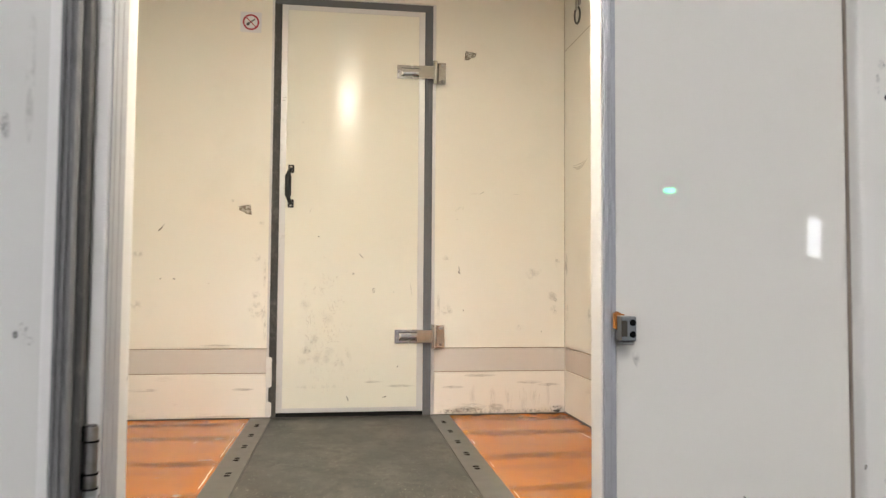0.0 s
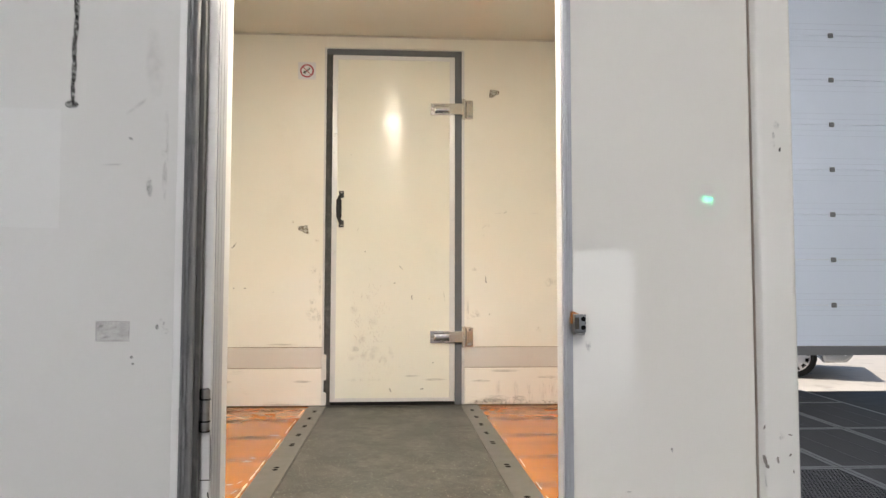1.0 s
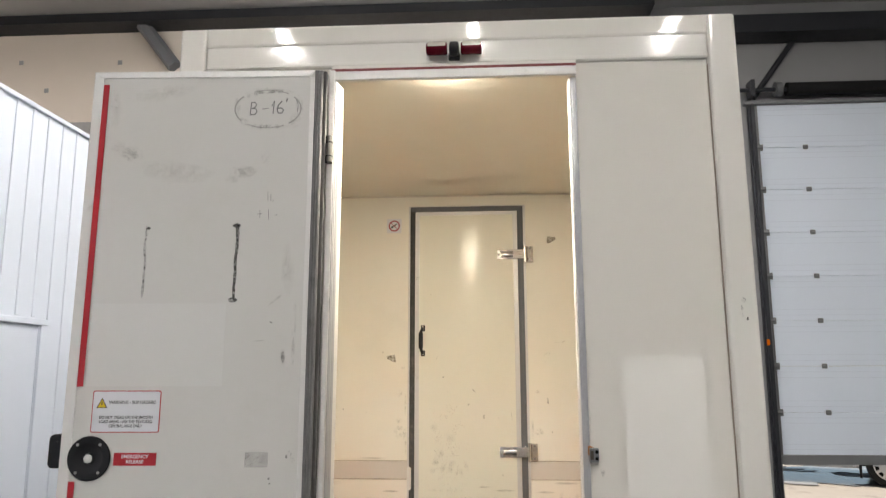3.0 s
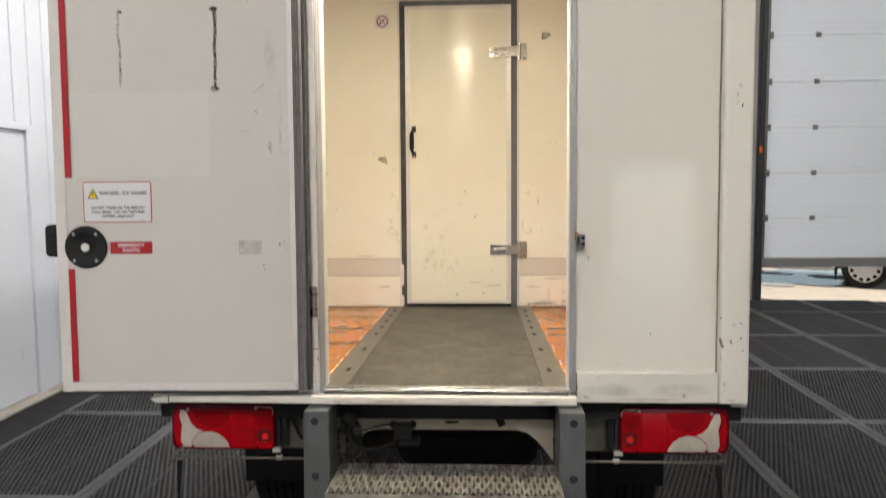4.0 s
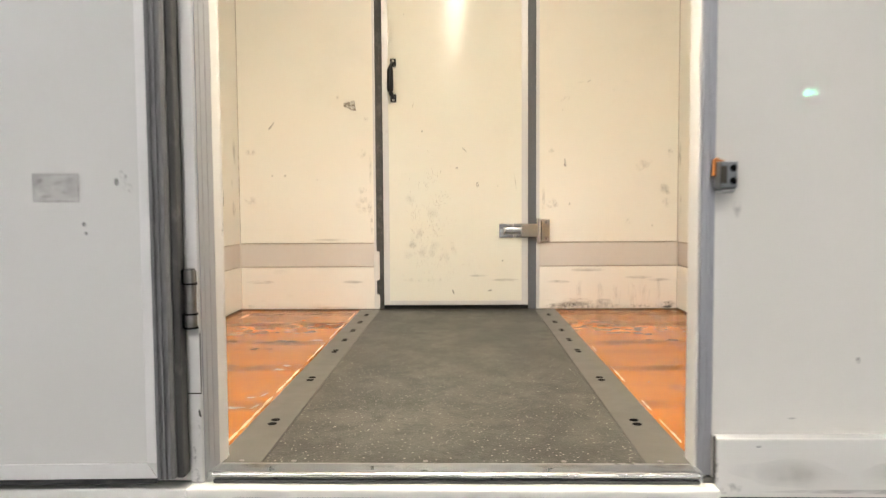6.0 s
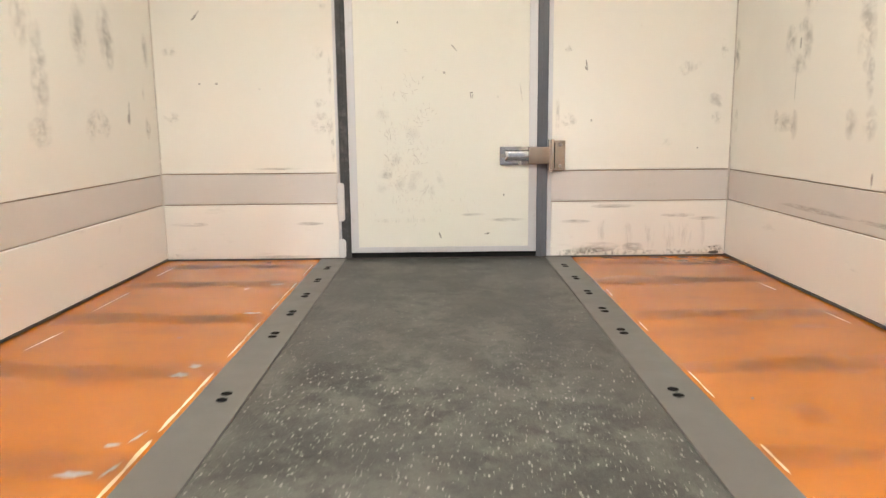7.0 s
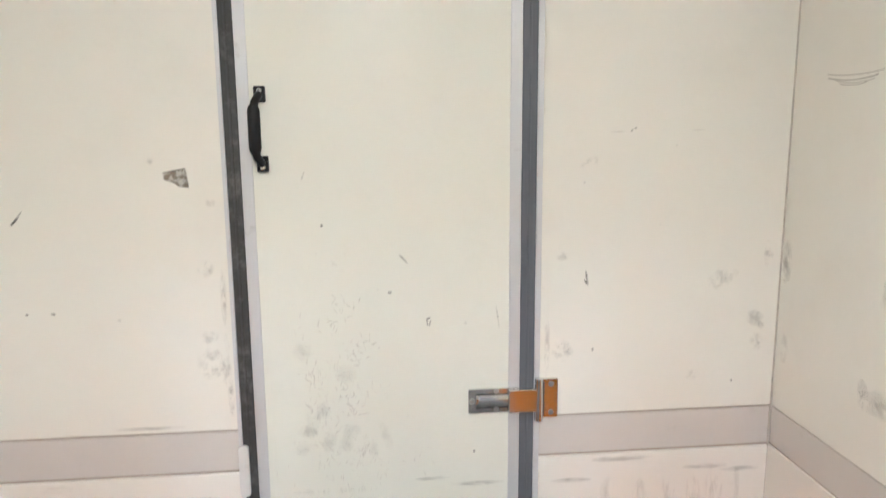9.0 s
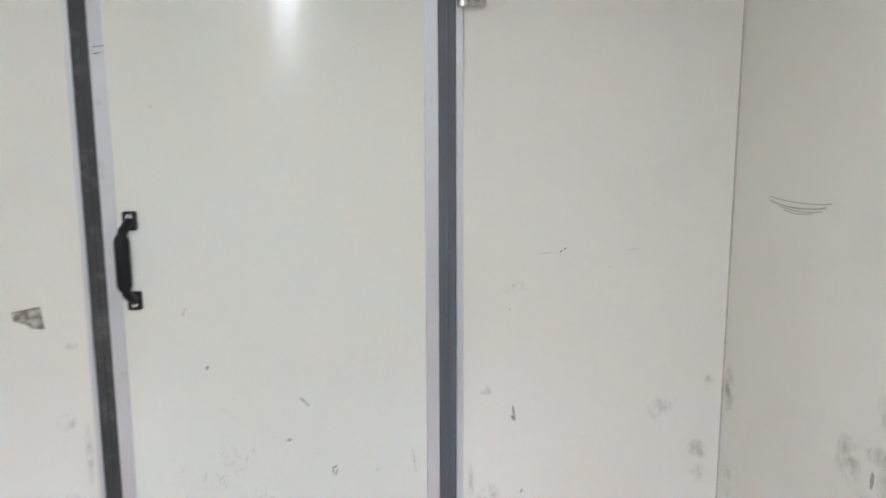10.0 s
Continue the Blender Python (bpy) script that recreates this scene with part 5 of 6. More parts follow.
# folding step with pierced tread
SX0, SX1, SY0, SY1, SZ = -0.392, 0.406, 1.618, 1.900, 0.564
step = part("rear_step", box(SX0, SX1, SY0 - 0.004, SY0 + 0.002, SZ - 0.044, SZ - 0.003, 0.003, 2), "tread", van, "worn metal folding step with a pierced non-slip tread")
verts, faces = [], []
PX_, PH = 0.0148, 0.0540
NR = 14


def keep(x, y):
    return min(max(x, SX0 + 0.008), SX1 - 0.008), min(max(y, SY0 + 0.004), SY1 - 0.006)


for i in range(56):
    for j in range(4):
        cx, cy = SX0 + 0.010 + PX_ * i, SY0 + 0.022 + PH * (2 * j + i % 2)
        if cy - 0.012 > SY1:
            continue
        b = len(verts)
        for fx, fy, dz, oval in ((1, 1, 0.0, False), (0.0080, 0.0310, 0.0008, True), (0.0064, 0.0260, 0.0026, True), (0.0062, 0.0255, -0.012, True)):
            for k in range(NR):
                a = math.tau * k / NR
                c, s = math.cos(a), math.sin(a)
                if not oval:
                    q = 1 / (abs(c) + abs(s))
                    x, y = cx + PX_ * c * q, cy + PH * s * q
                else:
                    x, y = cx + fx * c, cy + fy * s
                verts.append((*keep(x, y), SZ + dz))
        for ring in range(3):
            for k in range(NR):
                faces.append((b + ring * NR + k, b + ring * NR + (k + 1) % NR, b + (ring + 1) * NR + (k + 1) % NR, b + (ring + 1) * NR + k))
tm = bpy.data.meshes.new("tread")
tm.from_pydata(verts, [], faces)
tr = bmesh.new()
tr.from_mesh(tm)
part("tread", tr, "tread", step, "pierced non-slip tread")
part("back_edge", box(SX0, SX1, SY1 - 0.007, SY1, SZ - 0.03, SZ - 0.0005, 0.001, 1), "tread", step)
for x0, x1 in ((SX0 - 0.001, SX0 + 0.009), (SX1 - 0.009, SX1 + 0.001)):
    part("side_plate", box(x0, x1, SY0 - 0.0045, SY1, SZ - 0.047, SZ - 0.001, 0.002, 1), "tread", step)
part("pull_wire", pipe([(-0.392, 1.625, 0.50), (-0.398, 1.64, 0.42), (-0.404, 1.66, 0.34), (-0.41, 1.69, 0.25)], 0.003, 6), "rod", step)

# cross member, plate and holder below the step
cm = part("cross_member", box(-0.40, 0.40, 1.80, 1.86, 0.335, 0.505, 0.006, 2), "chassis", van, "dirty steel cross member")
part("lower_rail", box(-0.30, 0.33, 1.765, 1.80, 0.318, 0.352, 0.008, 2), "chassis", cm)
for x0, x1 in ((-0.370, -0.300), (0.290, 0.372)):
    part("gusset", box(x0, x1, 1.768, 1.7995, 0.32, 0.50, 0.004, 1), "chassis", cm)
np_ = part("number_plate", slab(rounded(-0.247, 0.273, 0.381, 0.492, 0.008, 4), 1.778, 1.781, 0.0008), "plate", van, "yellow rear number plate")
for x0, x1 in ((-0.190, -0.143), (-0.127, -0.084), (-0.079, -0.067), (-0.047, 0.002), (0.038, 0.083), (0.094, 0.145), (0.155, 0.207)):
    part("character_bar", slab([(x0, 0.405), (x1, 0.405), (x1, 0.480), (x0, 0.480)], 1.7768, 1.7778), "ink", np_)
part("border_line", slab([(-0.240, 0.3855), (0.266, 0.3855), (0.266, 0.3868), (-0.240, 0.3868)], 1.7770, 1.7778), "ink", np_)
ho = part("plate_holder", box(-0.195, 0.223, 1.7745, 1.7995, 0.364, 0.3805, 0.002, 1), "black", van, "black plate holder with a printed strip")
part("print_bar", slab([(-0.10, 0.370), (0.115, 0.370), (0.115, 0.3755), (-0.10, 0.3755)], 1.7735, 1.7744), "label", ho)
part("print_bar", slab([(-0.175, 0.370), (-0.140, 0.370), (-0.140, 0.3755), (-0.175, 0.3755)], 1.7735, 1.7744), "label", ho)

# cream rear apron with an arched cut-out, deep under the doorway
arch = [(-0.402, 0.781), (-0.402, 0.60), (-0.362, 0.60), (-0.345, 0.610), (-0.330, 0.640), (-0.300, 0.668), (-0.262, 0.678), (0.262, 0.678), (0.306, 0.668), (0.345, 0.635), (0.385, 0.585), (0.402, 0.56), (0.402, 0.781)]
ap = part("rear_apron", slab(arch, 1.950, 1.958, 0.001), "cream", van, "cream painted sheet apron with an arched cut-out")
part("crease", box(-0.34, 0.31, 1.9475, 1.9497, 0.7185, 0.7225), "seam", ap)
part("handle_slot", slab([(-0.006, 0.713), (0.052, 0.713), (0.042, 0.703), (0.004, 0.703)], 1.9465, 1.9490), "slot", ap)
part("frame_rail", box(-0.395, 0.395, 1.922, 1.949, 0.782, 0.815, 0.004, 1), "tyre", van, "dark rail under the sill")
part("cable_bundle", pipe([(-0.39, 1.925, 0.770), (-0.30, 1.92, 0.768), (-0.2, 1.918, 0.762), (-0.1, 1.92, 0.763), (0.0, 1.92, 0.767), (0.1, 1.92, 0.764), (0.2, 1.92, 0.766), (0.39, 1.925, 0.770)], 0.013, 8), "tyre", van, "black taped cable bundle", True)
part("plug", box(-0.196, -0.128, 1.915, 1.946, 0.648, 0.708, 0.004, 1), "tyre", van, "black plastic cable plug")
for x in (-0.199, -0.125):
    part("clip", lathe([(0.006, 0), (0.014, 0), (0.014, 0.008), (0.006, 0.008)], (x, 1.936, 0.700), (0, 1, 0), 14), "tyre", van)
part("plug_box", box(-0.185, -0.10, 1.93, 1.985, 0.615, 0.647, 0.006, 1), "tyre", van)
part("cable", pipe([(-0.20, 1.93, 0.703), (-0.235, 1.93, 0.700), (-0.27, 1.93, 0.692), (-0.31, 1.925, 0.680), (-0.33, 1.92, 0.685)], 0.0035), "tyre", van, smooth=True)
part("socket", box(-0.350, -0.318, 1.90, 1.945, 0.60, 0.70, 0.010, 2), "tyre", van, "grubby black trailer socket")
part("socket", lathe([(0.014, 0), (0.022, 0.01), (0.022, 0.04), (0.017, 0.05)], (-0.335, 1.905, 0.690), (0.3, -1, 0.2), 16), "tyre", van, smooth=True)
part("socket", rod((-0.385, 1.92, 0.725), (-0.345, 1.91, 0.735), 0.020, 14), "tyre", van, smooth=True)
part("bracket", box(-0.398, -0.372, 1.91, 1.948, 0.60, 0.73, 0.003, 1), "chassis", van)
part("socket", lathe([(0.016, 0), (0.027, 0.006), (0.027, 0.03), (0.020, 0.038), (0.006, 0.038)], (-0.350, 1.90, 0.745), (-0.2, -1, 0.1), 18), "tyre", van, "grubby black trailer socket", True)
part("socket_flap", box(-0.372, -0.312, 1.885, 1.897, 0.590, 0.640, 0.006, 2), "tyre", van)
for k, (a, b, c) in enumerate((((-0.345, 1.905, 0.735), (-0.325, 1.885, 0.715), (-0.318, 1.89, 0.66)), ((-0.395, 1.90, 0.70), (-0.365, 1.88, 0.685), (-0.345, 1.89, 0.64)), ((-0.33, 1.90, 0.66), (-0.318, 1.885, 0.625), (-0.335, 1.89, 0.59)))):
    part("hose", pipe([a, b, c], 0.008 - 0.001 * k, 8), "tyre", van, smooth=True)
part("tie_clip", box(-0.196, -0.150, 1.985, 1.989, 0.641, 0.646, 0.001, 1), "bolt", van)
part("cable", pipe([(-0.325, 1.92, 0.615), (-0.29, 1.935, 0.600), (-0.24, 1.96, 0.605), (-0.18, 1.965, 0.63)], 0.008), "tyre", van, smooth=True)
part("hook", pipe([(0.172, 1.925, 0.752), (0.166, 1.92, 0.742), (0.174, 1.915, 0.733), (0.188, 1.915, 0.736), (0.192, 1.92, 0.746)], 0.0026, 6), "tyre", van)
bm = box(-0.014, 0.014, 0, 0.010, -0.036, 0.0, 0.003, 1)
bmesh.ops.transform(bm, matrix=Matrix.Translation((0.197, 1.93, 0.731)) @ pose(0, 0, 0, 0, -28, 0), verts=bm.verts)
part("tag", bm, "tyre", van, "small black tag hanging from a hook")
part("pull_rod", pipe([(0.27, 1.925, 0.748), (0.315, 1.925, 0.747)], 0.007), "tyre", van)

# rear wheels and mudguards
FLAP = (0.655, 0.285, 0.930)
for sx in (-1, 1):
    wh = part("wheel", lathe([(0.19, -0.13), (0.30, -0.135), (0.335, -0.115), (0.345, -0.08), (0.347, 0.08), (0.335, 0.115), (0.30, 0.135), (0.19, 0.13)], (sx * 0.80, 2.83, 0.347), (1, 0, 0), 48), "tyre", van, "black rear tyre", True)
    for k in range(4):
        xx = sx * 0.80 + (-0.055 + 0.037 * k)
        part("groove", lathe([(0.3472, -0.004), (0.3478, -0.003), (0.3478, 0.003), (0.3472, 0.004)], (xx, 2.83, 0.347), (1, 0, 0), 48), "slot", wh)
    part("rim", lathe([(0.02, -0.05), (0.17, -0.05), (0.189, -0.12), (0.189, 0.12), (0.17, 0.05), (0.02, 0.05)], (sx * 0.80, 2.83, 0.347), (1, 0, 0), 32), "rim", wh, smooth=True)
    flap = part("mud_flap", slab([(sx * FLAP[0], FLAP[1]), (sx * FLAP[2], FLAP[1]), (sx * FLAP[2], 0.74), (sx * FLAP[0], 0.74)], 2.42, 2.432, 0.002), "tyre", van, "black rubber mud flap")
    part("flap_bar", box(*sorted((sx * 0.60, sx * 0.95)), 2.433, 2.46, 0.725, 0.737), "chassis", flap)
sw_ = part("spare_wheel", lathe([(0.16, -0.09), (0.27, -0.10), (0.315, -0.075), (0.325, -0.03), (0.325, 0.03), (0.315, 0.075), (0.27, 0.10), (0.16, 0.09)], (0.07, 2.55, 0.46), (0, 0.05, 1), 40), "tyre", van, "black spare wheel slung under the chassis", True)
part("rim", lathe([(0.02, -0.03), (0.13, -0.03), (0.159, -0.08), (0.159, 0.06), (0.02, 0.05)], (0.07, 2.55, 0.46), (0, 0.05, 1), 28), "chassis", sw_, smooth=True)
part("axle", rod((-0.66, 2.83, 0.347), (0.66, 2.83, 0.347), 0.045, 16), "chassis", van, smooth=True)
for sx in (-1, 1):
    part("chassis_rail", box(*sorted((sx * 0.36, sx * 0.44)), 2.15, 4.98, 0.58, 0.733, 0.004, 1), "chassis", van)
    part("leaf_spring", pipe([(sx * 0.50, 2.3, 0.52), (sx * 0.50, 2.53, 0.42), (sx * 0.50, 2.83, 0.40), (sx * 0.50, 3.13, 0.42), (sx * 0.50, 3.4, 0.52)], 0.03, 8), "chassis", van)

# ---- opened rear door leaf ----
HINGE = VAN @ pose(-0.475, 1.79, 0.866, 0, 0, 2.3)
door_2 = new("door_2")
door_2.empty_display_size = 0.1
door_2.matrix_world = HINGE
tagged(door_2, "white rear door leaf folded open, with red tape, stickers and a black release", "door", "", "structure")
DT = 1.945
part("leaf", box(-0.886, -0.0430, 0.0, 0.038, 0.004, DT, 0.002, 1), "inner", door_2, "white door lining with rubbed marks")
for nm, bm in (("edge_trim", box(-0.890, -0.852, -0.004, 0.040, 0.0, DT + 0.004, 0.003, 2)), ("edge_trim", box(-0.0615, -0.043, -0.004, 0.0005, 0.030, DT - 0.025, 0.002, 2)),
               ("edge_trim", slab([(-0.889, 0.003), (-0.044, 0.003), (-0.0615, 0.030), (-0.862, 0.030)], -0.0045, 0.001, 0.0012)),
               ("edge_trim", slab([(-0.862, DT - 0.022), (-0.0615, DT - 0.022), (-0.044, DT + 0.003), (-0.889, DT + 0.003)], -0.0045, 0.001, 0.0012))):
    part(nm, bm, "jamb", door_2, "white metal edge trim")
part("outer_skin", box(-0.884, -0.012, 0.0382, 0.0405, 0.004, DT), "shell", door_2)
gk = part("door_seal", box(-0.0428, -0.0125, -0.005, 0.0375, 0.0, DT + 0.002, 0.004, 3), "seal_grey", door_2, "scuffed dark grey rubber door seal")
for u, wide in ((-0.0385, 0.007), (-0.0285, 0.006), (-0.0180, 0.007)):
    part("seal_rib", box(u - wide / 2, u + wide / 2, -0.0115, -0.0055, 0.002, DT, 0.0025, 2), "seal_grey", gk)
part("seal_lip", box(-0.0123, 0.0003, 0.004, 0.0375, 0.0, DT + 0.002, 0.003, 2), "gasket_dark", gk)
part("door_seal", box(-0.880, -0.048, 0.004, 0.034, -0.010, -0.0005, 0.003, 2), "gasket_dark", door_2)
for u0, z0, u1, z1 in ((-0.851, 0.038, -0.829, 0.442), (-0.851, 0.764, -0.829, 1.896)):
    part("red_tape", slab([(u0, z0), (u1, z0), (u1, z1), (u0, z1)], -0.0052, -0.0035), "red", door_2, "vertical strip of red tape")
# release: black dished ring
rc = (-0.786, -0.001, 0.519)
rg = part("release_ring", lathe([(0.074, 0.0), (0.076, 0.004), (0.073, 0.009), (0.056, 0.011), (0.049, 0.009), (0.040, 0.0035), (0.020, 0.0025), (0.017, 0.009), (0.003, 0.0095)], rc, (0, -1, 0), 48), "black", door_2, "round black emergency release with a pale button", True)
part("button", lathe([(0.0145, 0.0), (0.0145, 0.012), (0.011, 0.0145), (0.002, 0.0148)], rc, (0, -1, 0), 24), "jamb", rg, smooth=True)
for a in (50, 130, 230, 310):
    x, z = rc[0] + 0.061 * math.cos(radians(a)), rc[2] + 0.061 * math.sin(radians(a))
    part("screw", rod((x, -0.0105, z), (x, -0.0135, z), 0.0052, 12), "bolt", rg)
# lock case that reaches past the leaf's edge
lk = part("outer_handle", slab(rounded(-0.938, -0.886, 0.484, 0.600, 0.018, 5), 0.006, 0.060, 0.008, None, 3), "black", door_2, "black plastic lock case on the door's edge", True)
part("recess", slab(rounded(-0.918, -0.895, 0.512, 0.574, 0.006, 4), 0.0035, 0.0065, 0.001), "black", lk)
# warning sticker
wl = part("warning_label", slab(rounded(-0.791, -0.549, 0.606, 0.750, 0.007, 4), -0.0022, -0.0004), "red", door_2, "white warning sticker with a red border")
part("label_face", slab(rounded(-0.7878, -0.5522, 0.6092, 0.7468, 0.006, 3), -0.0030, -0.0023), "label", wl)
part("warning_triangle", slab([(-0.775, 0.690), (-0.737, 0.690), (-0.756, 0.726)], -0.0037, -0.0031), "ink", wl)
part("triangle_fill", slab([(-0.7705, 0.6925), (-0.7415, 0.6925), (-0.756, 0.7205)], -0.0043, -0.0038), "yellow", wl)
part("mark", slab([(-0.7575, 0.700), (-0.7545, 0.700), (-0.754, 0.712), (-0.758, 0.712)], -0.0049, -0.0044), "ink", wl)
FACE = pose(0, 0, 0, 90, 0, 0)
words("heading", "WARNING - SLIP HAZARD", 0.0165, Matrix.Translation((-0.648, -0.0034, 0.709)) @ FACE, "print", wl, spread=0.86)
words("text_line", "DO NOT TREAD ON THE SMOOTH\nLOAD AREAS - USE THE TEXTURED\nCENTRAL AISLE ONLY", 0.0138, Matrix.Translation((-0.668, -0.0034, 0.643)) @ FACE, "print", wl, spread=0.86)
er = part("release_label", slab([(-0.701, 0.495), (-0.552, 0.495), (-0.552, 0.538), (-0.701, 0.538)], -0.0022, -0.0004), "red", door_2, "red sticker with white lettering")
words("text_line", "EMERGENCY\nRELEASE", 0.0165, Matrix.Translation((-0.6265, -0.0026, 0.5165)) @ FACE, "label", er)
part("old_sticker", sheet((-0.204, -0.0014, 0.515), 0.080, 0.050, "y", 0, 0.0, 4), "faded", door_2, "grey remains of a torn sticker")
for u, z, w, h, t in ((-0.204, 0.5385, 0.076, 0.005, 1), (-0.204, 0.4915, 0.078, 0.007, -2), (-0.2425, 0.514, 0.005, 0.046, 0), (-0.1655, 0.516, 0.004, 0.044, 2), (-0.222, 0.500, 0.030, 0.008, 14), (-0.188, 0.506, 0.026, 0.006, -18), (-0.205, 0.522, 0.036, 0.006, 20), (-0.232, 0.527, 0.016, 0.010, 40), (-0.176, 0.530, 0.014, 0.010, -35)):
    part("torn_edge", sheet((u, -0.0019, z), w, h, "y", t, 0.35), "smudge", door_2)
# dark strap marks, broken where they rubbed thin
for u, z0, z1, w, mt in ((-0.646, 1.086, 1.338, 0.012, "rub_pale"), (-0.311, 1.075, 1.342, 0.015, "rub")):
    for k in range(5):
        za = z0 + (z1 - z0) * k / 5
        part("rubbed_mark", sheet((u + random.uniform(-0.003, 0.003), -0.0009 - 0.0001 * (k % 2), za + (z1 - z0) * 0.1), w * random.uniform(0.8, 1.2), (z1 - z0) * 0.30, "y", random.uniform(-3, 3), 0.2), mt, door_2, "dark vertical rub mark")
for u, z, w, h in ((-0.315, 1.070, 0.036, 0.020), (-0.312, 1.343, 0.028, 0.020), (-0.320, 1.343, 0.020, 0.012), (-0.640, 1.335, 0.018, 0.014)):
    part("rubbed_mark", sheet((u, -0.0012, z), w, h, "y", 0, 0.15), "rub", door_2)
# a paler rectangle where a large label was taken off
part("label_ghost", box(-0.824, -0.338, -0.0006, 0.001, 0.765, 1.058, 0.0003, 1), "film", door_2, "slightly paler cleaner rectangle")
for u, z, w, h, t in ((-0.20, 1.868, 0.19, 0.026, -4), (-0.27, 1.856, 0.12, 0.030, 22), (-0.335, 1.805, 0.030, 0.11, 4), (-0.30, 1.742, 0.11, 0.030, -24), (-0.21, 1.722, 0.19, 0.026, 3), (-0.115, 1.75, 0.05, 0.07, 0), (-0.10, 1.81, 0.035, 0.10, 0)):
    part("scuff_mark", sheet((u, -0.0008, z), w, h, "y", t, 0.2), "smudge", door_2)
for u, z, w, h, t, mt in ((-0.126, 0.868, 0.018, 0.060, 5, "smear"), (-0.124, 0.872, 0.012, 0.05, 5, "grime"), (-0.129, 0.862, 0.010, 0.030, 12, "grime"), (-0.128, 0.865, 0.016, 0.05, 5, "smear"), (-0.088, 0.535, 0.018, 0.03, 20, "grime"), (-0.080, 0.515, 0.022, 0.02, 0, "grime"), (-0.10, 0.525, 0.01, 0.016, 0, "scratch"), (-0.158, 0.452, 0.010, 0.010, 0, "scratch"), (-0.155, 0.436, 0.008, 0.008, 0, "scratch"), (-0.217, 0.923, 0.06, 0.006, 4, "dirtline"),
                          (-0.173, 0.988, 0.014, 0.008, -30, "scratch"), (-0.16, 1.07, 0.08, 0.012, 40, "dirtline"), (-0.42, 0.72, 0.012, 0.010, 0, "smudge"), (-0.55, 0.17, 0.008, 0.02, 0, "smudge"), (-0.30, 1.55, 0.12, 0.06, 0, "smudge"),
                          (-0.72, 1.62, 0.10, 0.08, 0, "smudge"), (-0.22, 1.60, 0.05, 0.06, 0, "scribble"), (-0.09, 0.95, 0.02, 0.3, 0, "smudge_tall")):
    part("scuff_mark", sheet((u, -0.0010, z), w, h, "y", t, 0.3), mt, door_2)
for u, z, w, h, t, mt in ((-0.777, 1.650, 0.07, 0.05, 20, "soft_rub"), (-0.74, 1.625, 0.10, 0.05, -15, "soft_rub"), (-0.29, 1.545, 0.10, 0.05, 10, "soft_rub"), (-0.34, 1.52, 0.07, 0.04, 0, "soft_rub"), (-0.80, 1.80, 0.05, 0.20, 5, "soft_rub"), (-0.62, 1.86, 0.28, 0.07, 8, "soft_rub"), (-0.55, 1.55, 0.35, 0.10, -6, "soft_rub"), (-0.12, 1.18, 0.06, 0.22, 3, "soft_rub")):
    part("scuff_mark", sheet((u, -0.0011, z), w, h, "y", t, 0.3), mt, door_2)
# hand-drawn oval with strokes, too faint to read
for a0, a1, mt, r in ((-50, 42, "pen_thin", 0.0028), (52, 120, "pen_thin", 0.0018), (138, 222, "pen_thin", 0.0028), (235, 300, "pen_thin", 0.0016)):
    arc = [(-0.219 + 0.125 * math.cos(radians(a)), -0.0006, 1.795 + 0.075 * math.sin(radians(a))) for a in range(a0, a1, 4)]
    part("pen_oval", pipe(arc, r, 5), mt, door_2, "faded hand-drawn pen line")
part("scuff_mark", sheet((-0.22, -0.0010, 1.862), 0.20, 0.018, "y", 3, 0.2), "smudge", door_2)
part("scuff_mark", sheet((-0.22, -0.0010, 1.727), 0.18, 0.016, "y", -3, 0.2), "smudge", door_2)
def pen_line(pts, r=0.0027):
    part("pen_stroke", pipe([(u, 0.0004, z) for u, z in pts], r, 5), "pen", door_2)


pen_line([(-0.286, 1.772), (-0.282, 1.822)])
pen_line([(-0.284, 1.820), (-0.270, 1.822), (-0.263, 1.812), (-0.270, 1.800), (-0.280, 1.798), (-0.266, 1.796), (-0.260, 1.785), (-0.268, 1.774), (-0.286, 1.772)])
pen_line([(-0.240, 1.795), (-0.216, 1.798)], 0.0014)
pen_line([(-0.205, 1.806), (-0.196, 1.826), (-0.199, 1.775)])
pen_line([(-0.166, 1.826), (-0.180, 1.810), (-0.184, 1.790), (-0.178, 1.777), (-0.166, 1.778), (-0.160, 1.790), (-0.168, 1.799), (-0.180, 1.796)])
pen_line([(-0.147, 1.836), (-0.150, 1.822)])
pen_line([(-0.113, 1.834), (-0.105, 1.812), (-0.108, 1.782)], 0.0014)
for pts in ([(-0.205, 1.470), (-0.204, 1.436)], [(-0.194, 1.465), (-0.193, 1.436)], [(-0.184, 1.440), (-0.186, 1.432)], [(-0.232, 1.402), (-0.231, 1.372)], [(-0.242, 1.387), (-0.222, 1.388)], [(-0.200, 1.405), (-0.199, 1.366)], [(-0.176, 1.382), (-0.168, 1.383)]):
    pen_line(pts, 0.0012)

# ---- ceiling lamp inside, just behind the doorway's head ----
cl = thing("ceiling_light", (0, 1.92, ZC), "small rectangular LED ceiling lamp over the rear doorway", "ceiling lamp")
part("housing", box(-0.100, 0.050, 1.868, 1.972, ZC - 0.026, ZC - 0.0005, 0.004, 2), "jamb", cl)
part("diffuser", box(-0.090, 0.040, 1.878, 1.962, ZC - 0.031, ZC - 0.0262, 0.002, 1), "lamp_glow", cl, "glowing warm diffuser")

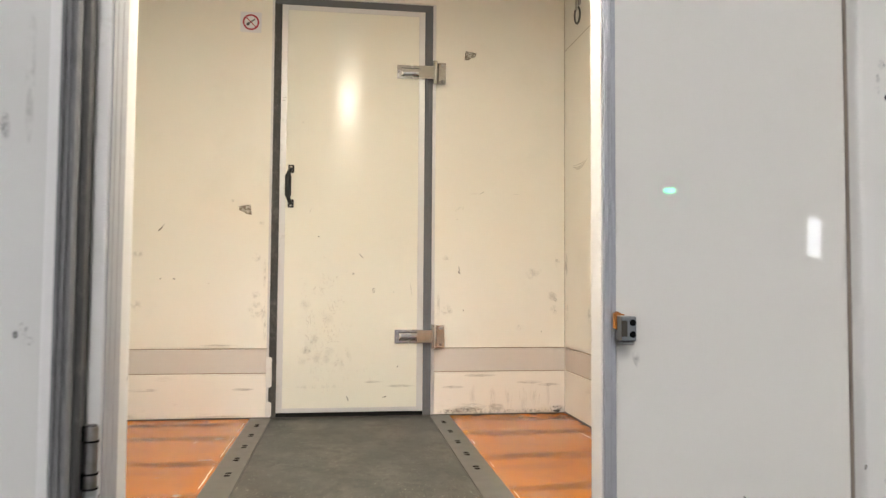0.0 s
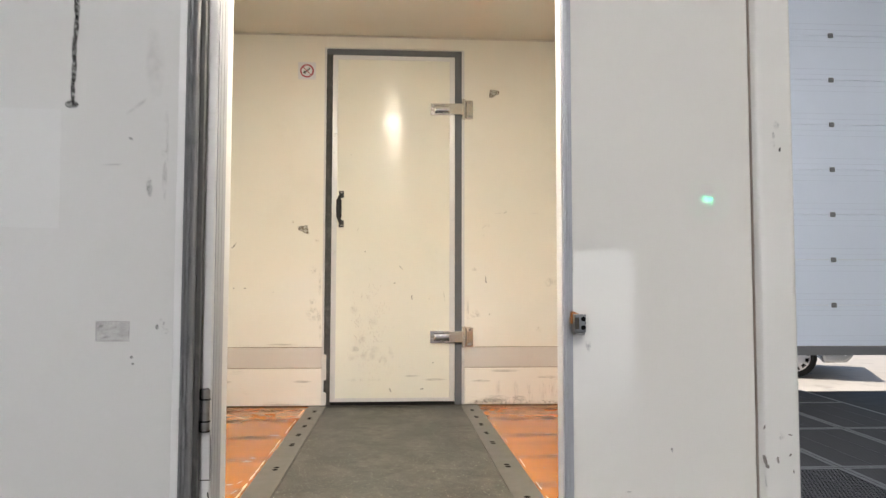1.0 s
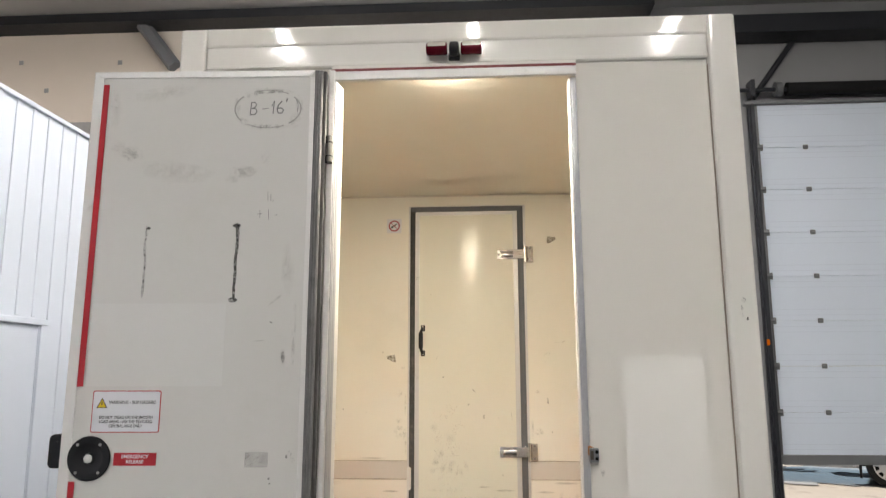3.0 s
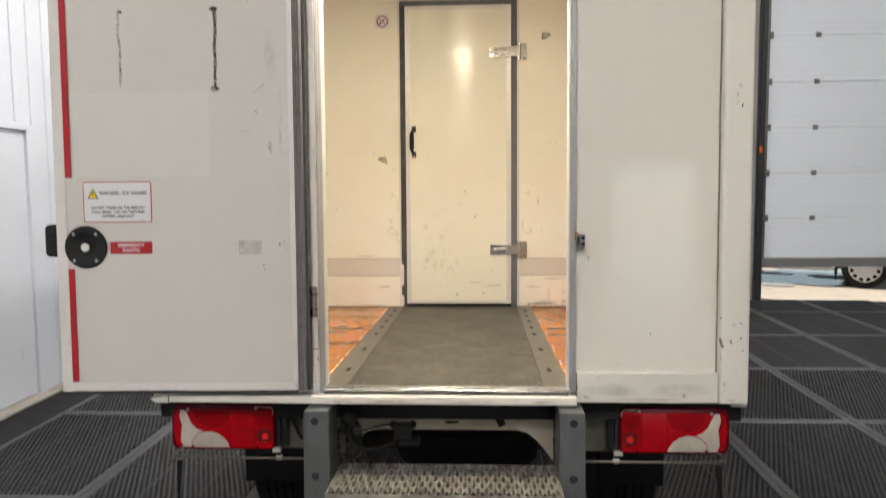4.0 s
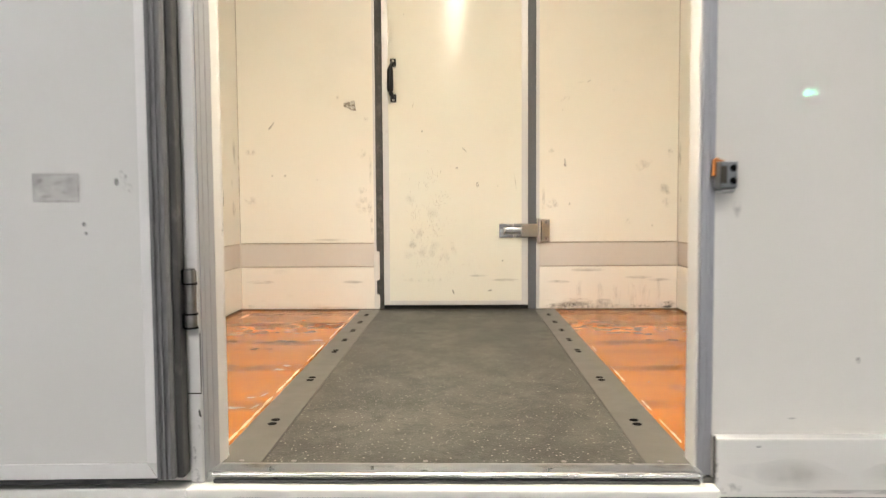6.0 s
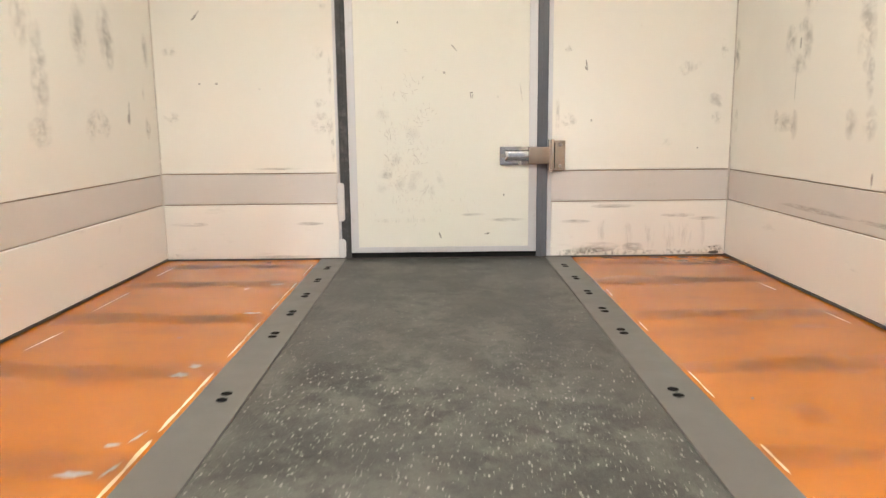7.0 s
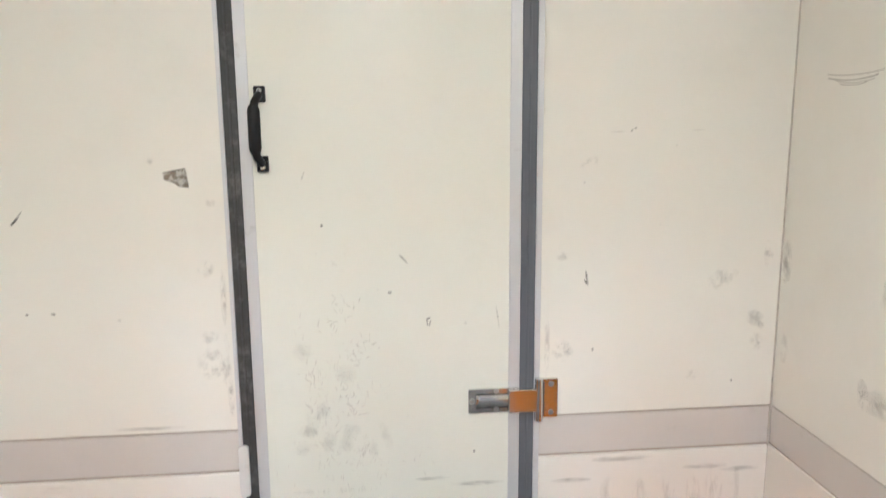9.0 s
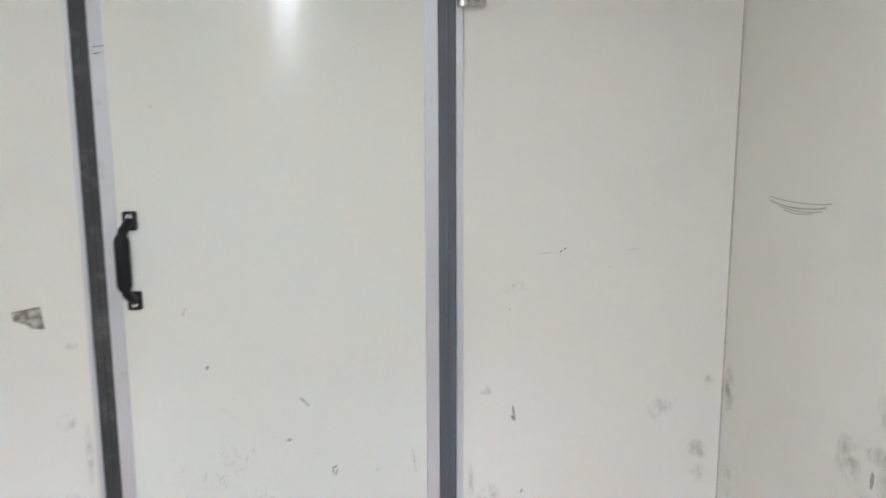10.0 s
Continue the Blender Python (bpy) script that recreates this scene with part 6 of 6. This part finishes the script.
# ---- the hall around the van ----
GY = 9.36
ground = whole("ground", box(-60, 60, -60, GY, -0.30, -0.012), "under", "dark floor of the hall under rubber mats", "ground", "structure", True)
yard = bmesh.new()
yv = [[yard.verts.new((x, y, z)) for x in (-60, 0, 3, 6, 9, 14, 60)] for y, z in ((GY, -0.006), (11, 0.012), (14, 0.02), (20, 0.0), (60, 0.0))]
for a, b in zip(yv, yv[1:]):
    for k in range(6):
        yard.faces.new((a[k], a[k + 1], b[k + 1], b[k]))
forecourt = whole("pavement", yard, "concrete", "sunlit pale concrete forecourt, wet in places", "forecourt", "structure", True)
for x, y, w, h, t in ((4.6, 11.6, 4.2, 1.7, -20), (6.4, 12.6, 2.6, 1.4, 10), (3.4, 14.0, 5.0, 2.0, 0)):
    part("puddle", sheet((x, y, 0.024), w, h, "z", t, 0.35, 40), "wet", forecourt, "wet film of rain water")
part("edge_strip", box(-3.37, -3.24, -6.5, GY, -0.0115, 0.004, 0.003, 1), "edge", ground, "pale concrete strip along the partition")

# rubber mats: rim, and a lattice of staggered oval holes
MW, ML = 0.925, 1.428


def mat_lattice():
    bm = bmesh.new()
    nx, ny = 29, 36
    x0, y0, x1, y1 = 0.045, 0.045, MW - 0.045, ML - 0.045
    px, py = (x1 - x0) / nx, (y1 - y0) / ny
    verts, faces = [], []
    n = 6
    for j in range(ny):
        for i in range(nx):
            cx, cy = x0 + px * (i + (0.25 if j % 2 else 0.75)), y0 + py * (j + 0.5)
            if cx + px * 0.5 > x1 + 0.003:
                continue
            b = len(verts)
            for r, z in ((1.0, 0.0), (0.62, 0.0), (0.62, -0.012)):
                for k in range(n):
                    a = math.tau * (k + 0.5) / n
                    c, s = math.cos(a), math.sin(a)
                    if r == 1.0:
                        verts.append((cx + px * 0.56 * (c / 0.866), cy + py * 0.56 * s, z))
                    else:
                        verts.append((cx + px * 0.40 * (c / 0.866), cy + py * 0.34 * s, z + 0.0005))
            for ring in (0, 1):
                for k in range(n):
                    faces.append((b + ring * n + k, b + ring * n + (k + 1) % n, b + (ring + 1) * n + (k + 1) % n, b + (ring + 1) * n + k))
    me = bpy.data.meshes.new("mat_lattice")
    me.from_pydata(verts, [], faces)
    me.materials.append(M["mat"])
    return me


def mat_rim():
    bm = bmesh.new()
    loops = []
    for inset, z in ((0.002, -0.012), (0.002, 0.0008), (0.0035, 0.002), (0.0445, 0.002), (0.046, 0.0008), (0.046, -0.012)):
        loops.append([bm.verts.new(p) for p in ((inset, inset, z), (MW - inset, inset, z), (MW - inset, ML - inset, z), (inset, ML - inset, z))])
    for a, b in zip(loops, loops[1:]):
        for k in range(4):
            bm.faces.new((a[k], a[(k + 1) % 4], b[(k + 1) % 4], b[k]))
    return finish(bm, "mat_rim", "mat_rim")


LATTICE, RIM = mat_lattice(), mat_rim()
BAR = finish(box(-0.003, 0.003, 0.046, ML - 0.046, -0.004, 0.0022, 0.001, 1), "mat_rim", "seam_bar")
fm = bpy.data.materials.new("black_rubber_mat_far")
nt, nodes, links, bsdf = nodes_of(fm)
tc = nodes.new("ShaderNodeTexCoord")
br = nodes.new("ShaderNodeTexBrick")
br.inputs["Scale"].default_value = 1.0
br.inputs["Brick Width"].default_value, br.inputs["Row Height"].default_value, br.inputs["Mortar Size"].default_value = 0.029, 0.037, 0.007
br.inputs["Mortar Smooth"].default_value = 0.3
br.inputs["Color1"].default_value = br.inputs["Color2"].default_value = (0.012, 0.0125, 0.0135, 1)
br.inputs["Mortar"].default_value = (0.024, 0.025, 0.0275, 1)
links.new(tc.outputs["Object"], br.inputs["Vector"])
links.new(br.outputs["Color"], bsdf.inputs["Base Color"])
bsdf.inputs["Roughness"].default_value = 0.6
bsdf.inputs["Specular IOR Level"].default_value = 0.15
M["mat_far"] = fm
FARSLAB = finish(box(0.046, MW - 0.046, 0.046, ML - 0.046, -0.012, 0.0), "mat_far", "mat_far_sheet")
floor_mats = thing("rubber_mats", (0, 0, 0), "black ring-hole rubber mats with solid grey rims laid edge to edge", "floor mats", world_frame=True)
for i in range(9):
    x = -2.902 + MW * i
    for j in range(9):
        y = 2.80 + ML * (j - 4) + (0.055 if i == 0 else 0.0)
        if y + ML > GY + 0.7:
            continue
        near = 1.2 < y < 5.0 and x < 2.9
        top = new("mat", RIM)
        top.parent = floor_mats
        cut = min(1.0, (9.44 - y) / ML)
        top.matrix_basis = pose(x, y, 0) @ Matrix.Diagonal((1, cut, 1, 1))
        sub = new("lattice", LATTICE if near else FARSLAB)
        sub.parent = top
        for k in (1, 2):
            bar = new("seam_bar", BAR)
            bar.parent = top
            bar.matrix_basis = pose(MW * k / 3, 0, 0)

# sectional door on the far wall, raised a little
GX0 = 3.95
gd = thing("garage_door", (6.9, GY, 0), "pale grey sectional garage door raised a little off the floor", "garage door", world_frame=True)
rows = [0.470, 0.592, 1.135, 1.74, 2.345, 2.95, 3.555, 4.16, 4.765, 5.395]
for k, (z0, z1) in enumerate(zip(rows, rows[1:])):
    if k == 0:
        part("bottom_rail", box(GX0, 10.0, GY - 0.012, GY + 0.04, z0, z1 - 0.003, 0.006, 2), "gseal", gd, "grey bottom rail with a rubber seal")
        continue
    pn = part("panel", box(GX0, 10.0, GY, GY + 0.045, z0 + 0.002, z1 - 0.002, 0.004, 2), "gpanel", gd, "pale grey insulated panel")
    for q in range(1, 8):
        zz = z0 + (z1 - z0) * q / 8
        part("groove", box(GX0 + 0.05, 9.99, GY - 0.0012, GY - 0.0001, zz - 0.002, zz + 0.002), "ggroove", pn) if z1 - z0 > 0.3 and q in (1, 2, 6, 7) else None
    if k < len(rows) - 2:
        for x in (4.60, 5.84, 7.08, 8.32):
            hg = part("hinge", box(x - 0.035, x + 0.035, GY - 0.018, GY - 0.0015, z1 - 0.032, z1 + 0.032, 0.005, 1), "ghard", gd, "small grey metal hinge")
            part("pin", rod((x - 0.03, GY - 0.02, z1), (x + 0.03, GY - 0.02, z1), 0.007, 8), "ghard", hg)
        rl = part("roller", rod((GX0 - 0.02, GY - 0.03, z1), (GX0 + 0.05, GY - 0.03, z1), 0.022, 12), "ghard", gd)
        part("roller_plate", box(GX0 + 0.005, GX0 + 0.07, GY - 0.012, GY - 0.0015, z1 - 0.045, z1 + 0.045, 0.003, 1), "ghard", rl)
part("edge_cap", box(GX0 - 0.004, GX0 + 0.03, GY - 0.008, GY + 0.047, 0.58, 5.39, 0.003, 1), "ghard", gd)
part("track", box(GX0 - 0.075, GX0 - 0.02, GY - 0.055, GY + 0.01, 0.02, 5.39, 0.004, 1), "dark_steel", gd, "dark upright roller track")
part("warning_tag", box(GX0 - 0.095, GX0 - 0.058, GY - 0.072, GY - 0.0555, 2.015, 2.095, 0.003, 1), "amber", gd, "small orange tag on the track")
part("track_lip", box(GX0 - 0.105, GX0 - 0.078, GY - 0.02, GY + 0.02, 0.02, 5.39), "dark_steel", gd)
part("spring_shaft", rod((4.36, GY - 0.12, 5.575), (10.2, GY - 0.12, 5.575), 0.095, 18), "tyre", gd, "black coil spring tube above the door", True)
part("spring_shaft", rod((3.6, GY - 0.12, 5.575), (4.36, GY - 0.12, 5.575), 0.03, 12), "dark_steel", gd, smooth=True)
part("bearing_plate", box(3.84, 3.90, GY - 0.22, GY - 0.02, 5.46, 5.70, 0.006, 1), "dark_steel", gd)
part("drum", rod((4.20, GY - 0.12, 5.575), (4.28, GY - 0.12, 5.575), 0.105, 20), "ghard", gd, smooth=True)
part("top_rail", box(3.8, 10.2, GY - 0.05, GY + 0.05, 5.397, 5.455, 0.006, 1), "gseal", gd)

# walls, roof
wn_ = bmesh.new()
for x0, x1, z0, z1 in ((-9, GX0 + 0.03, -0.3, 7.2), (9.9, 14, -0.3, 7.2), (GX0 + 0.03, 9.9, 5.36, 7.2)):
    box(x0, x1, GY + 0.05, GY + 0.25, z0, z1, bm=wn_)
wall_north = whole("wall_north", wn_, "endwall", "grey end wall of the hall around the garage door", "wall", "structure", True)
part("insulated_panel", box(-8.9, 2.5, GY + 0.02, GY + 0.049, 3.0, 6.94), "hallbeige", wall_north, "beige insulated wall panel with dark fixings")
for x, z in ((-6.94, 6.36), (-5.385, 6.32), (-6.505, 5.90), (-3.91, 6.32), (-2.91, 5.90), (-4.91, 5.90)):
    part("fixing", box(x - 0.035, x + 0.035, GY + 0.008, GY + 0.0195, z - 0.035, z + 0.035, 0.006, 1), "hallgrey", wall_north)
part("ledge", box(-8.9, 2.5, GY - 0.06, GY + 0.0195, 5.20, 5.36), "hallgrey", wall_north)
part("beam", box(2.6, 14, GY - 0.35, GY + 0.04, 6.34, 6.60), "dark_steel", wall_north, "dark steel roof beam")
part("beam", box(-9, 2.55, GY - 0.35, GY + 0.015, 6.80, 6.94), "dark_steel", wall_north, "dark steel roof beam")
part("brace", rod((3.94, GY + 0.0, 5.50), (4.74, GY + 0.0, 6.60), 0.04, 10), "dark_steel", wall_north, "slanting dark brace")
part("brace", rod((-4.46, GY - 0.14, 6.16), (-5.03, GY - 0.14, 6.90), 0.105, 6), "brace_steel", wall_north, "slanting grey steel brace")
hr = bmesh.new()
box(-9, 14, -9, GY + 0.25, 6.95, 7.1, bm=hr)
whole("hall_ceiling", hr, "hallgrey", "grey roof lining of the hall", "ceiling", "structure", True)
whole("wall_east", box(13.8, 14, -9, GY + 0.05, -0.3, 7.0), "hallgrey", "plain grey side wall of the hall", "wall", "structure", True)
hb = bmesh.new()
for x0, x1, z0, z1 in ((-9, 2.4, -0.3, 7.0), (3.98, 8.0, -0.3, 7.0), (8.8, 14, -0.3, 7.0), (2.4, 3.98, 2.4, 7.0), (8.0, 8.8, -0.3, 2.25), (8.0, 8.8, 2.95, 7.0)):
    box(x0, x1, -8.2, -8.0, z0, z1, bm=hb)
wall_south = whole("wall_south", hb, "hallgrey", "grey rear wall of the hall with an open doorway and a high window", "wall", "structure", True)
for x0, x1 in ((4.95, 6.35), (6.37, 7.77), (8.83, 10.0)):
    part("wall_panel", box(x0, x1, -7.998, -7.97, 0.0, 2.62, 0.006, 1), "cladding", wall_south, "white wall cladding sheet")
part("floor_strip", box(-3.2, 13.7, -7.96, -2.95, -0.0118, -0.004), "pale_floor", ground, "pale sealed concrete beyond the mats")
sg = thing("exit_sign", (5.25, -7.99, 3.2), "lit green emergency exit sign on the wall", "exit sign", world_frame=True)
part("housing", box(5.13, 5.37, -7.999, -7.95, 3.21, 3.33, 0.006, 1), "jamb", sg)
part("panel", box(5.165, 5.335, -7.949, -7.944, 3.247, 3.293, 0.002, 1), "sign_glow", sg, "glowing green panel")
whole("wall_far_west", box(-9, -8.8, -8.0, GY + 0.04, -0.3, 7.0), "hallbeige", "beige side wall of the hall", "wall", "structure", True)

# white ribbed partition with a recessed door
PX = -3.37
pw = bmesh.new()
for y0, y1, z0, z1 in ((-7.99, 3.83, -0.012, 3.72), (4.77, GY - 0.36, -0.012, 3.72), (3.83, 4.77, 2.06, 3.72)):
    box(PX - 0.16, PX, y0, y1, z0, z1, bm=pw)
partition = whole("wall_west", pw, "partition", "bright white ribbed partition wall with a recessed door", "wall", "structure", True)
for k in range(46):
    y = -1.93 + k * 0.2
    z0 = 2.12 if 3.72 < y < 4.86 else 0.0
    if y < GY - 0.4:
        part("rib", box(PX, PX + 0.012, y - 0.022, y + 0.022, z0, 3.72, 0.005, 1), "partition", partition)
part("coping", box(PX - 0.18, PX + 0.025, -7.99, GY - 0.36, 3.722, 3.76, 0.005, 1), "partition", partition)
part("door_head", box(PX, PX + 0.018, 3.74, 4.86, 2.062, 2.11, 0.004, 1), "partition", partition)
for y0, y1 in ((3.74, 3.83), (4.77, 4.86)):
    part("door_post", box(PX, PX + 0.018, y0, y1, 0.0, 2.0615, 0.004, 1), "partition", partition)
door_3 = whole("door_3", box(PX - 0.045, PX - 0.006, 3.832, 4.768, 0.004, 2.056, 0.003, 1), "partition", "plain white door set back in the partition", "door", "structure", True)
part("scuff_mark", sheet((PX - 0.0045, 4.6, 0.35), 0.05, 0.10, "x", 0, 0.4), "smudge", door_3)

# unseen strip lamps under the hall roof, added to light van, partition and walls
for x, y in ((-2.6, -4.2), (0.0, -4.2), (2.6, -4.2), (-0.6, 4.4), (2.6, 2.6), (5.6, 3.6), (-0.8, 7.0), (-5.8, 4.6)):
    sl = thing("unseen_strip_light", (x, y, 6.5), "unseen white LED strip lamp added under the hall roof", "strip lamp", "strip lamps", world_frame=True)
    part("housing", box(x - 0.08, x + 0.08, y - 0.75, y + 0.75, 6.53, 6.60, 0.01, 1), "jamb", sl)
    part("diffuser", box(x - 0.065, x + 0.065, y - 0.74, y + 0.74, 6.50, 6.529, 0.01, 2), "tube_glow", sl)
    for dy in (-0.6, 0.6):
        part("hanger", rod((x, y + dy, 6.60), (x, y + dy, 6.95), 0.006, 6), "ghard", sl)

# car outside, seen only below the raised door
CX, CY = 5.94, 10.55
car = thing("parked_car", (CX - 1.2, CY + 0.8, 0), "silver car parked on the sunlit forecourt", "car", world_frame=True)


def car_wheel(x, y, z0):
    r = 0.32
    w = part("wheel", lathe([(0.235, -0.10), (0.27, -0.105), (0.308, -0.08), (r, -0.04), (r, 0.06), (0.305, 0.095), (0.27, 0.105), (0.2, 0.10)], (x, y, z0 + r), (0, 1, 0), 40), "tyre", car, "black tyre", True)
    rm = part("wheel_cover", lathe([(0.03, -0.100), (0.12, -0.110), (0.21, -0.106), (0.236, -0.095), (0.240, -0.085), (0.240, 0.0), (0.03, 0.0)], (x, y, z0 + r), (0, 1, 0), 40), "rim", w, "silver wheel cover with a ring of dark openings", True)
    for k in range(12):
        a = math.tau * (k + 0.5) / 12
        pts = [(x + q * math.cos(a + d), z0 + r + q * math.sin(a + d)) for q, d in ((0.158, -0.13), (0.158, 0.13), (0.208, 0.17), (0.208, -0.17))]
        part("opening", slab(pts, y - 0.1125, y - 0.1105, 0.0006), "slot", rm)
    part("hub_cap", lathe([(0.050, 0.0), (0.045, 0.010), (0.02, 0.014), (0.002, 0.014)], (x, y - 0.104, z0 + r), (0, -1, 0), 20), "rim", rm, smooth=True)


for x, y in ((CX, CY), (CX - 2.6, CY), (CX, CY + 1.5), (CX - 2.6, CY + 1.5)):
    car_wheel(x, y, 0.008)
side = [(-0.78, 0.36), (-0.70, 0.27), (-0.40, 0.25), (-0.37, 0.45), (-0.27, 0.62), (0, 0.70), (0.27, 0.62), (0.37, 0.45), (0.41, 0.26), (2.19, 0.26), (2.23, 0.45), (2.33, 0.62), (2.6, 0.70), (2.87, 0.62), (2.97, 0.45), (3.01, 0.30), (3.35, 0.34), (3.4, 0.75),
        (3.3, 0.98), (2.9, 1.38), (1.2, 1.46), (0.45, 1.05), (-0.6, 0.90), (-0.78, 0.72)]
cb = part("body", slab([(CX - x, z) for x, z in side], CY - 0.10, CY + 1.62, 0.04, None, 3), "carpaint", car, "silver car body", True)
part("sill_trim", box(CX - 2.14, CX - 0.46, CY - 0.112, CY - 0.095, 0.26, 0.33, 0.006, 1), "carpaint", cb)
part("window", slab([(CX - 0.75, 1.06), (CX - 2.7, 1.06), (CX - 2.6, 1.36), (CX - 1.2, 1.40)], CY - 0.108, CY - 0.099, 0.002), "black", cb)
part("underbody", box(CX - 2.3, CX + 0.3, CY + 0.15, CY + 1.4, 0.27, 0.38), "black", car)
part("mud_flap", slab([(CX - 0.40, 0.12), (CX - 0.37, 0.12), (CX - 0.36, 0.40), (CX - 0.41, 0.40)], CY - 0.06, CY + 0.14, 0.002), "black", car)
car.matrix_world = pose(CX, CY, 0, 0, 0, -25) @ pose(-CX, -CY, 0) @ car.matrix_world
